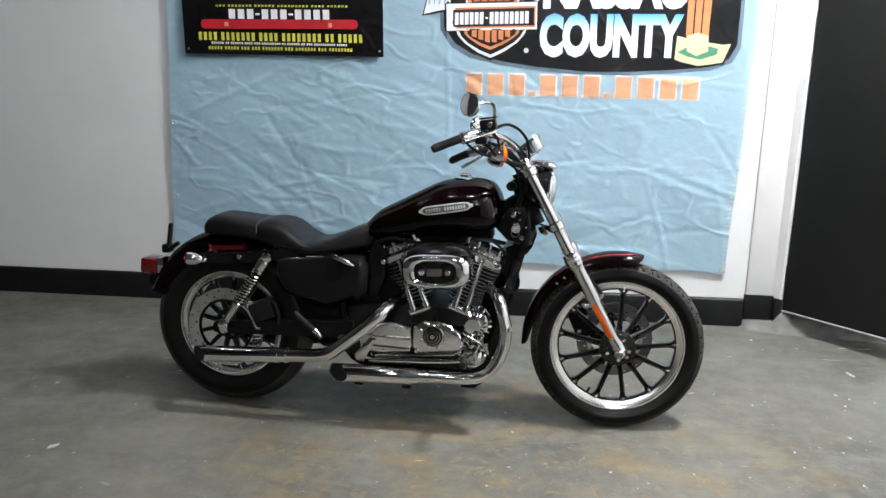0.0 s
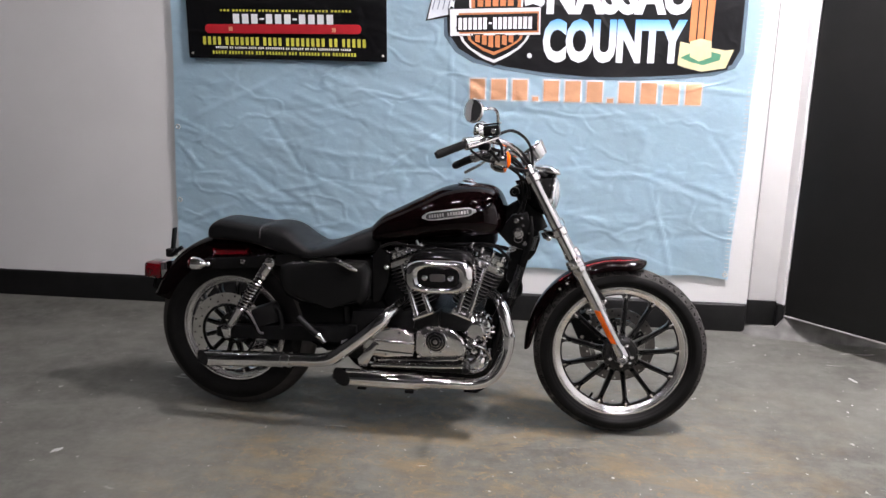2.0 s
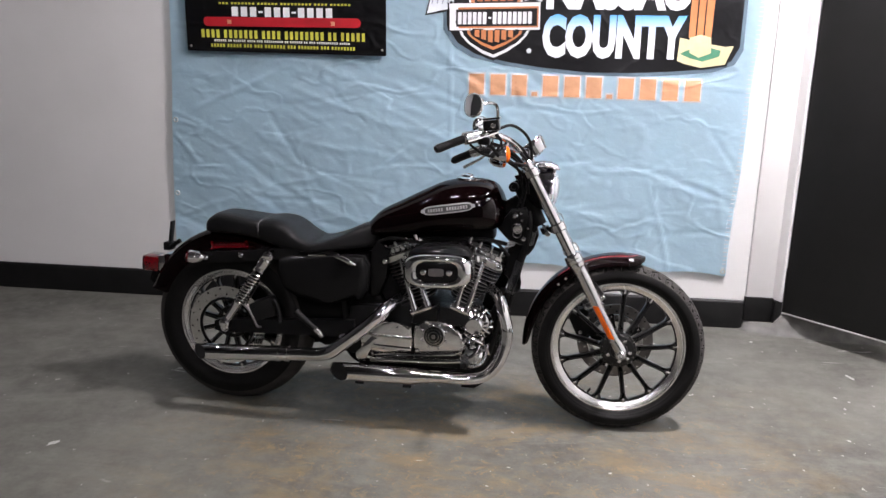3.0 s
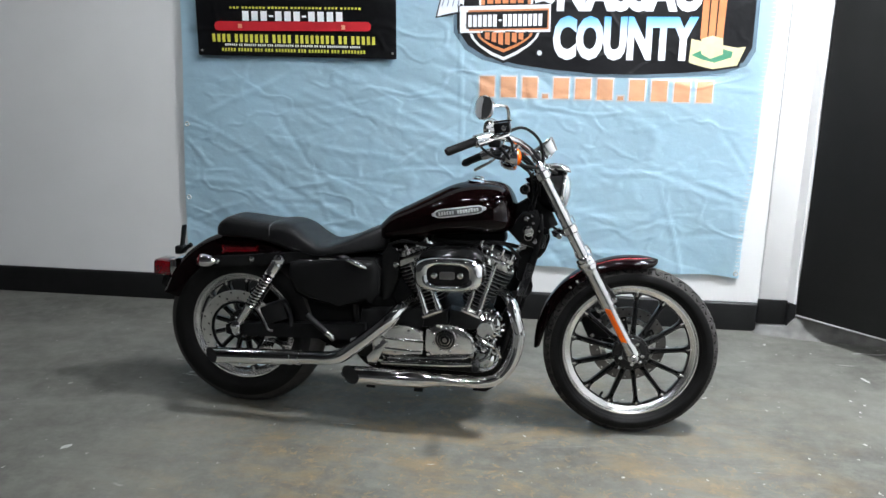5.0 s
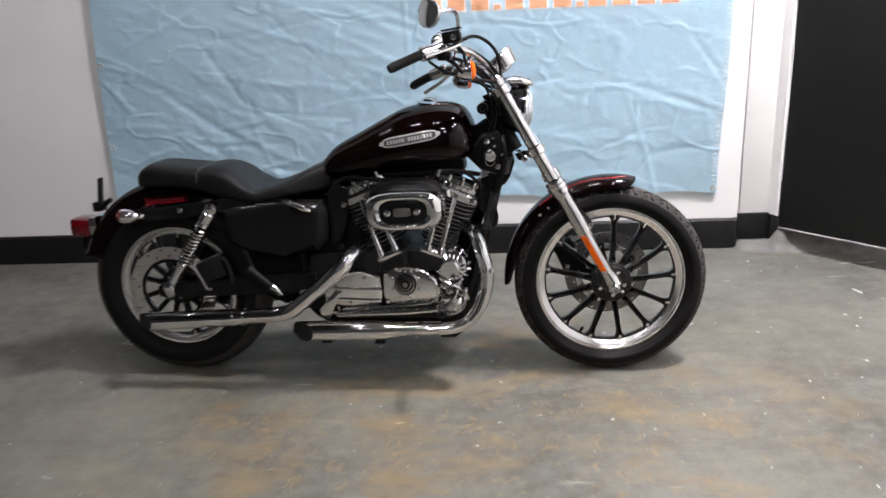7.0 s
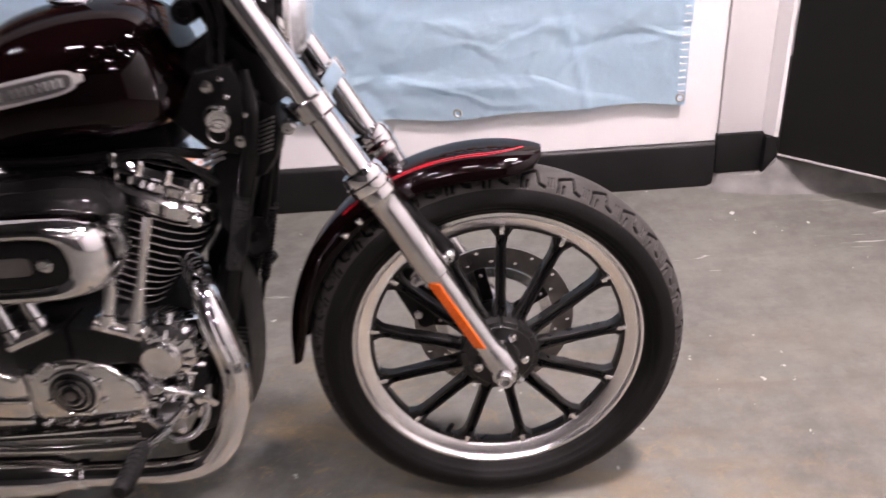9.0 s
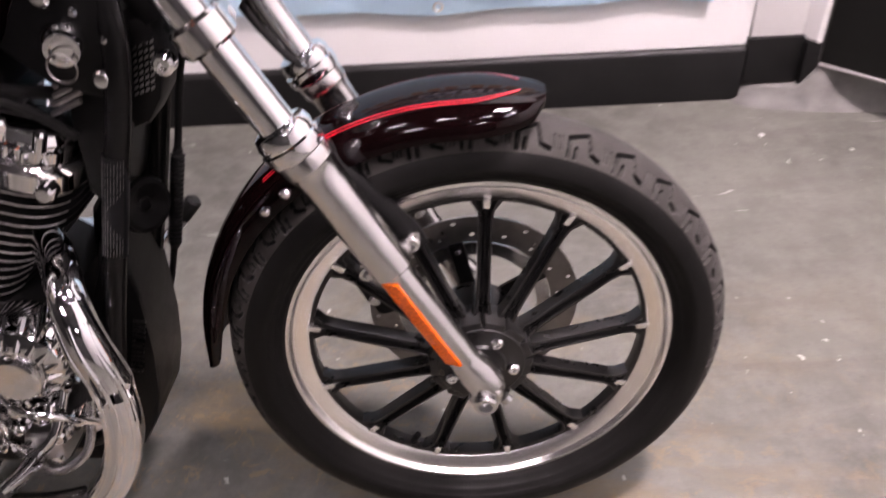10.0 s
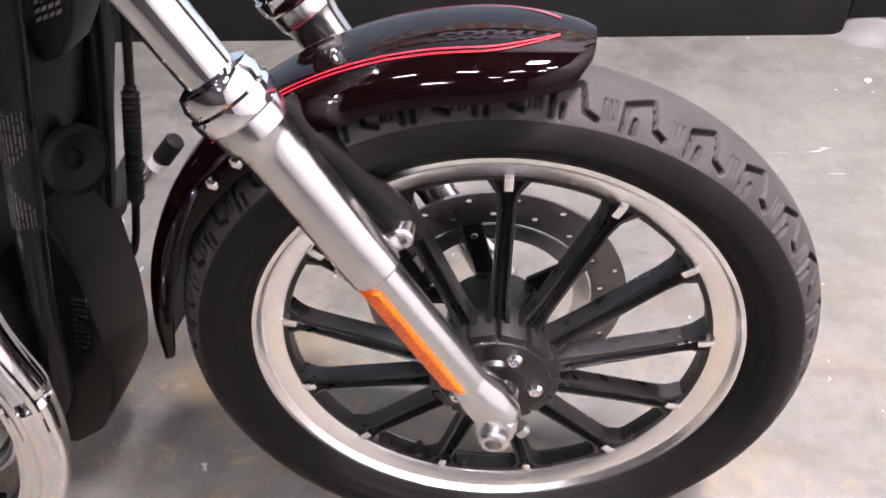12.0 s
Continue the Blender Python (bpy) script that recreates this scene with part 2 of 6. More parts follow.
M = {
    "floor": concrete_floor(),
    "wall": mat("white_wall_paint", (0.57, 0.57, 0.56), 0.55, 0, 0.03, 2.5, 0.15, 120),
    "trim": mat("white_gloss_paint", (0.57, 0.565, 0.555), 0.35, 0, 0.03, 6, 0.1, 60),
    "base": mat("black_skirting_paint", (0.0055, 0.0055, 0.0055), 0.45, 0, 0.25, 12, 0.3, 60, spec=0.2),
    "door": mat("black_door_paint", (0.005, 0.005, 0.0048), 0.5, 0, 0.2, 9, 0.1, 90, spec=0.3),
    "pale": mat("pale_metal_edge", (0.36, 0.345, 0.335), 0.5, 0, 0.1, 30),
    "scuff": mat("pale_paint_flake", (0.34, 0.34, 0.325), 0.7, 0, 0.2, 60),
    "sill": mat("bare_concrete", (0.098, 0.096, 0.090), 0.75, 0, 0.3, 14, 0.4, 90),
    "dark_wall": mat("dark_wall_paint", (0.022, 0.022, 0.022), 0.7, 0, 0.1, 2, 0.15, 120),
    "ceiling": mat("dark_ceiling_paint", (0.022, 0.022, 0.022), 0.8, 0, 0.1, 2, 0.2, 90),
    "tube": mat("lamp_diffuser", (0.93, 1.0, 1.04), 0.5, emit=500.0),
    "housing": mat("white_enamel", (0.75, 0.75, 0.74), 0.4, 0, 0.03, 8),
    "banner": crinkled(mat("blue_vinyl", (0.47, 0.665, 0.765), 0.36, 0, 0.05, 3.0, spec=0.4)),
    "black_print": crinkled(mat("black_print", (0.007, 0.007, 0.008), 0.3, 0, 0.1, 9)),
    "white_print": crinkled(mat("white_print", (0.62, 0.64, 0.66), 0.35, 0, 0.04, 9)),
    "orange_print": mat("orange_print", (0.50, 0.185, 0.075), 0.4, 0, 0.08, 9),
    "peach_print": crinkled(mat("peach_print", (0.52, 0.27, 0.15), 0.4, 0, 0.1, 14)),
    "red_print": mat("red_print", (0.36, 0.012, 0.018), 0.4, 0, 0.06, 9),
    "yellow_print": mat("yellow_print", (0.46, 0.44, 0.06), 0.4, 0, 0.06, 9),
    "green_print": mat("green_print", (0.05, 0.20, 0.12), 0.4, 0, 0.1, 20),
    "cream_print": mat("cream_print", (0.52, 0.47, 0.28), 0.4, 0, 0.1, 20),
    "dusk_print": mat("dusk_blue_print", (0.10, 0.15, 0.19), 0.4, 0, 0.1, 9),
    "silver_print": mat("silver_print", (0.60, 0.64, 0.68), 0.4, 0, 0.15, 12),
    "county": county_print(),
    "brass": mat("steel_grommet", (0.62, 0.60, 0.56), 0.3, 1.0, 0.1, 60),
    "thread": mat("white_thread", (0.62, 0.64, 0.66), 0.8),
    "paint": mat("black_cherry_paint", (0.0024, 0.0007, 0.0008), 0.5, 0.0, 0.5, 600, coat=0.5, spec=0.0),
    "gloss_black": mat("gloss_black_enamel", (0.0062, 0.0062, 0.0062), 0.3, 0, coat=0.28, spec=0.0),
    "satin_black": mat("satin_black_powder", (0.0048, 0.0048, 0.0049), 0.34, 0, 0.2, 40, 0.15, 400, rvary=0.06, spec=0.10),
    "spoke_black": mat("cast_black_enamel", (0.0075, 0.0074, 0.0072), 0.30, 0, 0.2, 40, 0.1, 300, rvary=0.05, spec=0.36),
    "crinkle": mat("crinkle_black", (0.0040, 0.0040, 0.0040), 0.55, 0, 0.2, 60, 0.5, 500, spec=0.2),
    "chrome": mat("chrome", (0.79, 0.79, 0.795), 0.04, 1.0, 0.03, 12, rvary=0.02),
    "polished": mat("polished_aluminium", (0.84, 0.83, 0.82), 0.09, 1.0, 0.05, 30, 0.04, 60, rvary=0.04),
    "alu": brushed("brushed_aluminium", (0.64, 0.635, 0.63), 0.19, (14.0, 14.0, 0.4), 0.05),
    "rimface": mat("machined_rim", (0.92, 0.91, 0.90), 0.25, 1.0),
    "steel": mat("disc_steel", (0.20, 0.19, 0.185), 0.34, 1.0, 0.25, 30, 0.1, 200, rvary=0.08),
    "bright_steel": mat("bright_steel", (0.55, 0.55, 0.55), 0.25, 1.0, 0.1, 40),
    "dull_silver": mat("cast_aluminium", (0.50, 0.495, 0.49), 0.33, 1.0, 0.12, 40, 0.3, 300, rvary=0.08),
    "tyre": mat("tyre_rubber", (0.0056, 0.0054, 0.0052), 0.58, 0, 0.25, 25, 0.15, 500, rvary=0.1, spec=0.11),
    "tread": mat("dusty_tread_rubber", (0.024, 0.022, 0.020), 0.75, 0, 0.25, 30, 0.25, 500, spec=0.3),
    "rubber": mat("black_rubber", (0.0045, 0.0045, 0.0045), 0.6, 0, 0.2, 60, 0.3, 600, spec=0.15),
    "vinyl": mat("seat_vinyl", (0.0075, 0.0075, 0.0078), 0.38, 0, 0.15, 30, 0.5, 420, spec=0.15),
    "amber": mat("amber_reflector", (0.72, 0.105, 0.001), 0.25, 0, 0.30, 320, 0.6, 500, coat=0.35),
    "red_lens": mat("red_lens", (0.085, 0.002, 0.004), 0.12, 0, 0.25, 120, 0.2, 300, coat=0.8),
    "red_line": mat("red_pinstripe", (0.36, 0.004, 0.012), 0.3, 0, coat=0.3),
    "satin_silver": mat("satin_silver", (0.50, 0.495, 0.485), 0.45, 0.85, 0.08, 60),
    "label": mat("grey_label", (0.005, 0.005, 0.006), 0.45, 0, 0.1, 80, spec=0.12),
    "label_ink": mat("pale_label_ink", (0.055, 0.055, 0.055), 0.5),
    "badge_grey": mat("dark_grey_badge_field", (0.045, 0.044, 0.043), 0.5, 0, 0.2, 200),
    "mirror": mat("mirror_glass", (0.80, 0.82, 0.84), 0.02, 1.0),
    "lens": mat("headlamp_lens", (0.62, 0.66, 0.68), 0.08, 0.7, 0.2, 90, 0.3, 160),
    "bore_shade": mat("bore_shade_black", (0.004, 0.004, 0.004), 0.8),
}

# ---- mesh helpers ----


def finish(name, bm, material, smooth=30.0):
    bmesh.ops.recalc_face_normals(bm, faces=bm.faces)
    me = bpy.data.meshes.new(name)
    bm.to_mesh(me)
    bm.free()
    for p in me.polygons:
        p.use_smooth = True
    me.set_sharp_from_angle(angle=radians(smooth))
    me.materials.append(M[material] if isinstance(material, str) else material)
    return me


def part(name, bm, material, parent, label="", smooth=30.0):
    """One mesh object under a thing or under a part."""
    ob = new(name, finish(name, bm, material, smooth))
    ob.parent = parent
    if label:
        tagged(ob, label)
    return ob


def thing(name, bm, material, label, category, kind="", group="", smooth=30.0):
    return tagged(new(name, finish(name, bm, material, smooth)), label, category, group, kind)


def V(u, v, w):
    """Motorcycle coordinates: u forward, v to its right side, w up."""
    return Vector((u, -v, w))


def spline(pts, n=8):
    """Catmull-Rom through the points."""
    p = [Vector(q) for q in pts]
    out = []
    for i in range(len(p) - 1):
        a, b, c, d = p[max(i - 1, 0)], p[i], p[i + 1], p[min(i + 2, len(p) - 1)]
        for k in range(n):
            t = k / n
            out.append(0.5 * (2 * b + (c - a) * t + (2 * a - 5 * b + 4 * c - d) * t * t + (3 * b - a - 3 * c + d) * t ** 3))
    out.append(p[-1])
    return out


def sweep(bm, pts, radius, seg=14, caps=True):
    """A round bar along the points. radius: a number, or one for each point."""
    pts = [Vector(p) for p in pts]
    rad = radius if isinstance(radius, (list, tuple)) else [radius] * len(pts)
    up = None
    rings = []
    for i, p in enumerate(pts):
        d = (pts[min(i + 1, len(pts) - 1)] - pts[max(i - 1, 0)]).normalized()
        if up is None:
            up = d.orthogonal().normalized()
        up = (up - d * up.dot(d)).normalized()
        side = d.cross(up)
        rings.append([bm.verts.new(p + (up * math.cos(a) + side * math.sin(a)) * rad[i])
                      for a in (2 * math.pi * k / seg for k in range(seg))])
    for r, q in zip(rings, rings[1:]):
        for k in range(seg):
            bm.faces.new((r[k], r[(k + 1) % seg], q[(k + 1) % seg], q[k]))
    if caps:
        bm.faces.new(rings[0])
        bm.faces.new(rings[-1])
    return bm


def bar(pts, radius, seg=14, n=0):
    if n and isinstance(radius, (list, tuple)):
        k = len(radius) - 1
        radius = [float(np.interp(i / n, range(k + 1), radius)) for i in range(k * n + 1)]
    return sweep(bmesh.new(), spline(pts, n) if n else pts, radius, seg)


def lathe(bm, start, axis, profile, seg=32):
    """Turns (distance along the axis, radius) rows round the axis; open ends are closed."""
    start, axis = Vector(start), Vector(axis).normalized()
    up = axis.orthogonal().normalized()
    side = axis.cross(up)
    rings = []
    for h, r in profile:
        rings.append([bm.verts.new(start + axis * h + (up * math.cos(a) + side * math.sin(a)) * max(r, 1e-4))
                      for a in (2 * math.pi * k / seg for k in range(seg))])
    for r, q in zip(rings, rings[1:]):
        for k in range(seg):
            bm.faces.new((r[k], r[(k + 1) % seg], q[(k + 1) % seg], q[k]))
    bm.faces.new(rings[0])
    bm.faces.new(rings[-1])
    return bm


def turned(start, axis, profile, seg=32):
    return lathe(bmesh.new(), start, axis, profile, seg)


def ring_profile(profile, seg=64):
    """A closed profile of (radius, along) turned into a ring round the Y axis."""
    bm = bmesh.new()
    rings = []
    for k in range(seg):
        a = 2 * math.pi * k / seg
        rings.append([bm.verts.new((r * math.cos(a), y, r * math.sin(a))) for r, y in profile])
    m = len(profile)
    for k in range(seg):
        p, q = rings[k], rings[(k + 1) % seg]
        for j in range(m):
            bm.faces.new((p[j], p[(j + 1) % m], q[(j + 1) % m], q[j]))
    return bm


def block(bm, lo, hi, bevel=0.0, turn=None):
    """A box from corner to corner with rounded edges."""
    lo, hi = Vector(lo), Vector(hi)
    r = bmesh.ops.create_cube(bm, size=1.0)
    vs = r["verts"]
    c, s = (lo + hi) / 2, hi - lo
    for v in vs:
        v.co = Vector((v.co.x * s.x, v.co.y * s.y, v.co.z * s.z))
    if bevel:
        es = list({e for v in vs for e in v.link_edges})
        g = bmesh.ops.bevel(bm, geom=es, offset=bevel, segments=2, affect="EDGES", profile=0.5)
        vs = list({v for f in g["faces"] for v in f.verts} | {v for v in vs if v.is_valid})
    for v in vs:
        v.co = (turn @ v.co if turn else v.co) + c
    return bm


def box(lo, hi, bevel=0.0, turn=None):
    return block(bmesh.new(), lo, hi, bevel, turn)


def prism(outline, v0, v1, bevel=0.004, seg=2):
    """An outline of (u, w) points, from v0 to v1 across the motorcycle, its outer edge rounded."""
    bm = bmesh.new()
    a = [bm.verts.new(V(u, v0, w)) for u, w in outline]
    b = [bm.verts.new(V(u, v1, w)) for u, w in outline]
    n = len(outline)
    bm.faces.new(a)
    top = bm.faces.new(b)
    for k in range(n):
        bm.faces.new((a[k], a[(k + 1) % n], b[(k + 1) % n], b[k]))
    if bevel:
        bmesh.ops.bevel(bm, geom=list(top.edges), offset=bevel, segments=seg, affect="EDGES", profile=0.5)
    return bm


def oval(cu, cw, a, b, n=2.6, steps=40, tilt=0.0):
    out = []
    c, s = math.cos(radians(tilt)), math.sin(radians(tilt))
    for k in range(steps):
        t = 2 * math.pi * k / steps
        x = a * math.copysign(abs(math.cos(t)) ** (2 / n), math.cos(t))
        y = b * math.copysign(abs(math.sin(t)) ** (2 / n), math.sin(t))
        out.append((cu + x * c - y * s, cw + x * s + y * c))
    return out


def loft(rings, caps=True):
    bm = bmesh.new()
    rs = [[bm.verts.new(p) for p in r] for r in rings]
    n = len(rs[0])
    for r, q in zip(rs, rs[1:]):
        for k in range(n):
            bm.faces.new((r[k], r[(k + 1) % n], q[(k + 1) % n], q[k]))
    if caps:
        bm.faces.new(rs[0])
        bm.faces.new(rs[-1])
    return bm


def interp(rows, x):
    """Smooth interpolation in rows of (x, a, b, ...)."""
    xs = [r[0] for r in rows]
    return [float(np.interp(x, xs, [r[k] for r in rows])) for k in range(1, len(rows[0]))]


def smooth_rows(rows, n=6):
    pts = [Vector((*r, *([0.0] * (4 - len(r))))) for r in rows]
    out = []
    for i in range(len(pts) - 1):
        a, b, c, d = pts[max(i - 1, 0)], pts[i], pts[i + 1], pts[min(i + 2, len(pts) - 1)]
        for k in range(n):
            t = k / n
            out.append(0.5 * (2 * b + (c - a) * t + (2 * a - 5 * b + 4 * c - d) * t * t + (3 * b - a - 3 * c + d) * t ** 3))
    out.append(pts[-1])
    return out

# ---- the room ----
X0, X1, Y0 = -4.2, 3.2, -3.4
DOOR_L, DOOR_R, DOOR_TOP = 1.63, 2.20, 2.08     # doorway in the wall behind


def wall(name, lo, hi, material, label):
    return thing(name, box(lo, hi), material, label, "wall", "structure")


thing("floor", box((X0 - 0.2, Y0 - 0.2, -0.2), (X1 + 0.2, WALL_Y + 1.4, 0)), "floor",
      "worn grey-painted concrete floor with rusty stains and pale chips", "floor", "structure")


def north_wall():
    """One wall with the doorway cut through it."""
    bm = bmesh.new()
    y0, y1, h = WALL_Y, WALL_Y + 0.16, CEIL_Z
    block(bm, (X0, y0, 0), (DOOR_L, y1, h))
    block(bm, (DOOR_R, y0, 0), (X1, y1, h))
    block(bm, (DOOR_L, y0, DOOR_TOP), (DOOR_R, y1, h))
    return thing("wall_north", bm, "wall", "plain white-painted wall behind the motorcycle", "wall", "structure")


north_wall()
wall("wall_east", (X1, Y0, 0), (X1 + 0.15, WALL_Y + 1.2, CEIL_Z), "wall", "plain white-painted side wall")
wall("wall_west", (X0 - 0.15, Y0, 0), (X0, WALL_Y + 0.16, CEIL_Z), "dark_wall", "plain dark-painted side wall")
wall("wall_south", (X0 - 0.15, Y0 - 0.15, 0), (X1 + 0.15, Y0, CEIL_Z), "dark_wall", "plain dark-painted wall facing the motorcycle")
wall("wall_closet", (DOOR_L - 0.3, WALL_Y + 1.2, 0), (X1, WALL_Y + 1.3, CEIL_Z), "wall", "plain white-painted wall behind the doorway")
thing("ceiling", box((X0 - 0.15, Y0 - 0.15, CEIL_Z), (X1 + 0.15, WALL_Y + 1.3, CEIL_Z + 0.15)), "ceiling",
      "plain dark-painted ceiling", "ceiling", "structure")


def moulding(name, x0, x1, y, h, d, label):
    """Skirting board with a rounded top edge, standing before the wall."""
    bm = bmesh.new()
    sec = [(0, 0), (-d, 0), (-d, h - 0.012), (-d + 0.004, h - 0.004), (-d + 0.010, h), (0, h)]
    n = 40
    rings = []
    for i in range(n + 1):
        x = x0 + (x1 - x0) * i / n
        wob = 0.0015 * noise.noise((x * 2.3, 4.0, 0))
        rings.append([Vector((x, y + p + wob * (p < 0), q + wob * (q > 0))) for p, q in sec])
    bm.free()
    return thing(name, loft(rings), "base", label, "baseboard", "structure")


moulding("baseboard", X0, 1.445, WALL_Y - 0.002, 0.148, 0.022, "black-painted skirting board along the white wall")
moulding("baseboard", DOOR_R + 0.13, X1, WALL_Y - 0.002, 0.148, 0.022, "black-painted skirting board along the white wall")

# door frame: flat casing with a folded return, its foot painted black like the skirting
casing = thing("trim", box((1.452, WALL_Y - 0.014, 0.165), (1.5848, WALL_Y - 0.002, 2.16), 0.002), "trim",
               "white-painted door casing beside the banner", "door frame", "structure")
part("return_edge", loft([[Vector((x, y, z)) for x, y in ((1.585, WALL_Y - 0.002), (1.585, WALL_Y - 0.014), (1.600, WALL_Y - 0.034), (1.612, WALL_Y - 0.048), (1.622, WALL_Y - 0.050), (DOOR_L - 0.004, WALL_Y - 0.046), (DOOR_L - 0.004, WALL_Y - 0.002))] for z in (0.165, 2.16)]), "trim", casing)


def black_foot():
    bm = bmesh.new()
    block(bm, (1.447, WALL_Y - 0.027, 0.046), (1.590, WALL_Y - 0.004, 0.174), 0.003)
    block(bm, (1.588, WALL_Y - 0.05, 0.012), (DOOR_L - 0.002, WALL_Y - 0.004, 0.168), 0.006)
    return bm


part("casing_foot", black_foot(), "base", casing, "black-painted foot of the casing")
head = thing("trim", box((1.462, WALL_Y - 0.034, 2.161), (DOOR_R + 0.12, WALL_Y - 0.002, 2.28), 0.003), "trim",
             "white-painted head of the door casing", "door frame", "structure")
thing("trim", box((DOOR_R + 0.002, WALL_Y - 0.034, 0.0), (DOOR_R + 0.12, WALL_Y - 0.002, 2.158), 0.003), "trim",
      "white-painted door casing on the latch side", "door frame", "structure")
def threshold():
    """Worn concrete curb that runs from under the casing through the doorway, its foot rounded into the floor."""
    rows = []
    for i in range(61):
        x = 1.42 + (DOOR_R - 0.002 - 1.42) * i / 60
        w = 0.006 * noise.noise((x * 9, 2.0, 0.0))
        foot = float(np.interp(x, (1.42, 1.46, 1.60, 1.93, 2.2), (3.775, 3.742, 3.70, 3.665, 3.64))) + w
        h = float(np.interp(x, (1.42, 1.45, 1.585, 1.625), (0.004, 0.042, 0.043, 0.098)))
        yb = WALL_Y + 0.16 if x > DOOR_L + 0.002 else WALL_Y - 0.002
        rise = 0.05 + 0.5 * w
        rows.append([Vector((x, yb, 0.0)), Vector((x, yb, h)), Vector((x, foot + rise + 0.006, h)), Vector((x, foot + rise, h * 0.94)), Vector((x, foot + rise * 0.72, h * 0.42)),
                     Vector((x, foot + rise * 0.42, h * 0.14)), Vector((x, foot, 0.0))])
    return loft(rows)


thing("sill", threshold(), "sill",
      "raised bare concrete door sill", "door sill", "structure")


def black_door():
    """Leaf that stands open into the room, hinged at the casing."""
    ang = radians(-43)
    d = new("door")
    d.matrix_world = Matrix.Translation((1.622, WALL_Y - 0.052, 0.0)) @ Matrix.Rotation(ang, 4, "Z")
    tagged(d, "matt black door standing half open beside the white casing", "door", "", "structure")
    w, h = 0.53, 2.03
    part("leaf", box((0.006, 0.0, 0.1135), (w, 0.042, h), 0.003), "door", d)
    part("door_sweep", box((0.006, -0.003, 0.107), (w, 0.045, 0.1125), 0.001), "pale", d, "pale metal strip on the lower edge")
    k = part("knob", turned((w - 0.07, -0.001, 0.935), (0, -1, 0),
                            [(0, 0.033), (0.006, 0.033), (0.009, 0.014), (0.03, 0.012), (0.036, 0.022), (0.048, 0.029),
                             (0.060, 0.028), (0.068, 0.018), (0.070, 0.004)], 28), "chrome", d, "round chrome door knob")
    return d


black_door()

# ---- ceiling lights ----
# second and third are added to brighten the chrome, fifth the left wall
LIGHTS = [((1.65, 2.4), 0.48, 0.40), ((-0.9, -1.7), 0.50, 0.050), ((1.7, -1.9), 0.50, 0.050), ((2.5, 1.3), 0.40, 0.05), ((-2.4, 2.5), 0.40, 0.008), ((0.2, 1.3), 0.40, 0.026), ((1.4, 1.0), 0.40, 0.020),
          ((-0.8, 1.5), 0.40, 0.020), ((2.4, 0.6), 0.40, 0.018), ((0.9, -0.3), 0.40, 0.018)]


def ceiling_light(x, y, length, width):
    h = CEIL_Z
    d = new("ceiling_light")
    d.location = (x, y, h)
    tagged(d, "unseen white ceiling light with a long frosted diffuser", "ceiling light", "ceiling lights")
    part("housing", box((-length / 2 - 0.03, -width / 2 - 0.03, -0.07), (length / 2 + 0.03, width / 2 + 0.03, -0.002), 0.006), "housing", d)
    part("diffuser", box((-length / 2, -width / 2, -0.085), (length / 2, width / 2, -0.072), 0.004), "tube", d)
    return d


for (lx, ly), ll, lw in LIGHTS:
    ceiling_light(lx, ly, ll, lw)

# ---- banner and poster on the wall ----
BY = WALL_Y - 0.010


def wrinkle(x, z):
    """How far the vinyl stands off: creases, soft waves, a folded seam."""
    d = 0.0
    for cx, cz, ang, ln, amp, wd in CREASES:
        c, s = math.cos(ang), math.sin(ang)
        a, b = (x - cx) * c + (z - cz) * s, -(x - cx) * s + (z - cz) * c
        b += 0.007 * math.sin(a * 9 + cx * 5)
        d += amp * math.exp(-(b / wd) ** 2 - (a / ln) ** 4)
    d += 0.006 * noise.noise((x * 2.2, z * 2.8, 1.0))
    for f, h in ((2.6, 0.030), (5.5, 0.011)):      # flat facets that meet in folds
        near = noise.voronoi((x * f + 0.25 * z * f, z * f * 1.3, 4.0))[0]
        d += h * (near[1] - near[0]) / f * 0.55
    d += 0.004 * math.exp(-((x + 0.1 + 0.006 * math.sin(z * 5)) / 0.006) ** 2)
    return d


rng = random.Random(7)
CREASES = []
for _ in range(150):
    CREASES.append((rng.uniform(-1.6, 1.4), rng.uniform(0.35, 1.30), rng.gauss(-0.25, 0.50), rng.uniform(0.06, 0.36),
                    rng.choice((-1, 1)) * rng.uniform(0.0012, 0.0056), rng.uniform(0.006, 0.016)))


def vinyl_y(x, z, off=0.0):
    return BY - 0.012 - wrinkle(x, z) - off


def banner_left(z):
    return -1.575 - 0.03 * (1.6 - z) - 0.012 * math.sin(z * 3.1)


def banner_right(z):
    return 1.335 + 0.033 * (z - 0.277) + 0.004 * math.sin(z * 9)


def banner_bottom(x):
    return 0.300 - 0.018 * (x / 1.35) + 0.007 * math.sin(x * 7.0) + 0.004 * math.sin(x * 17)


def wall_banner():
    top = 2.35
    nx, nz = 250, 170
    bm = bmesh.new()
    grid = []
    for j in range(nz + 1):
        t = j / nz
        row = []
        for i in range(nx + 1):
            s = i / nx
            z0 = banner_bottom(-1.6 + 2.95 * s)
            z = z0 + (top - z0) * t
            x = banner_left(z) * (1 - s) + banner_right(z) * s
            row.append(bm.verts.new((x, vinyl_y(x, z), z)))
        grid.append(row)
    for a, b in zip(grid, grid[1:]):
        for i in range(nx):
            bm.faces.new((a[i], a[i + 1], b[i + 1], b[i]))
    bmesh.ops.solidify(bm, geom=bm.faces[:], thickness=0.0015)
    return thing("wall_banner", bm, "banner", "large creased light-blue vinyl banner with printed letters on the wall", "banner", smooth=60)


banner = wall_banner()


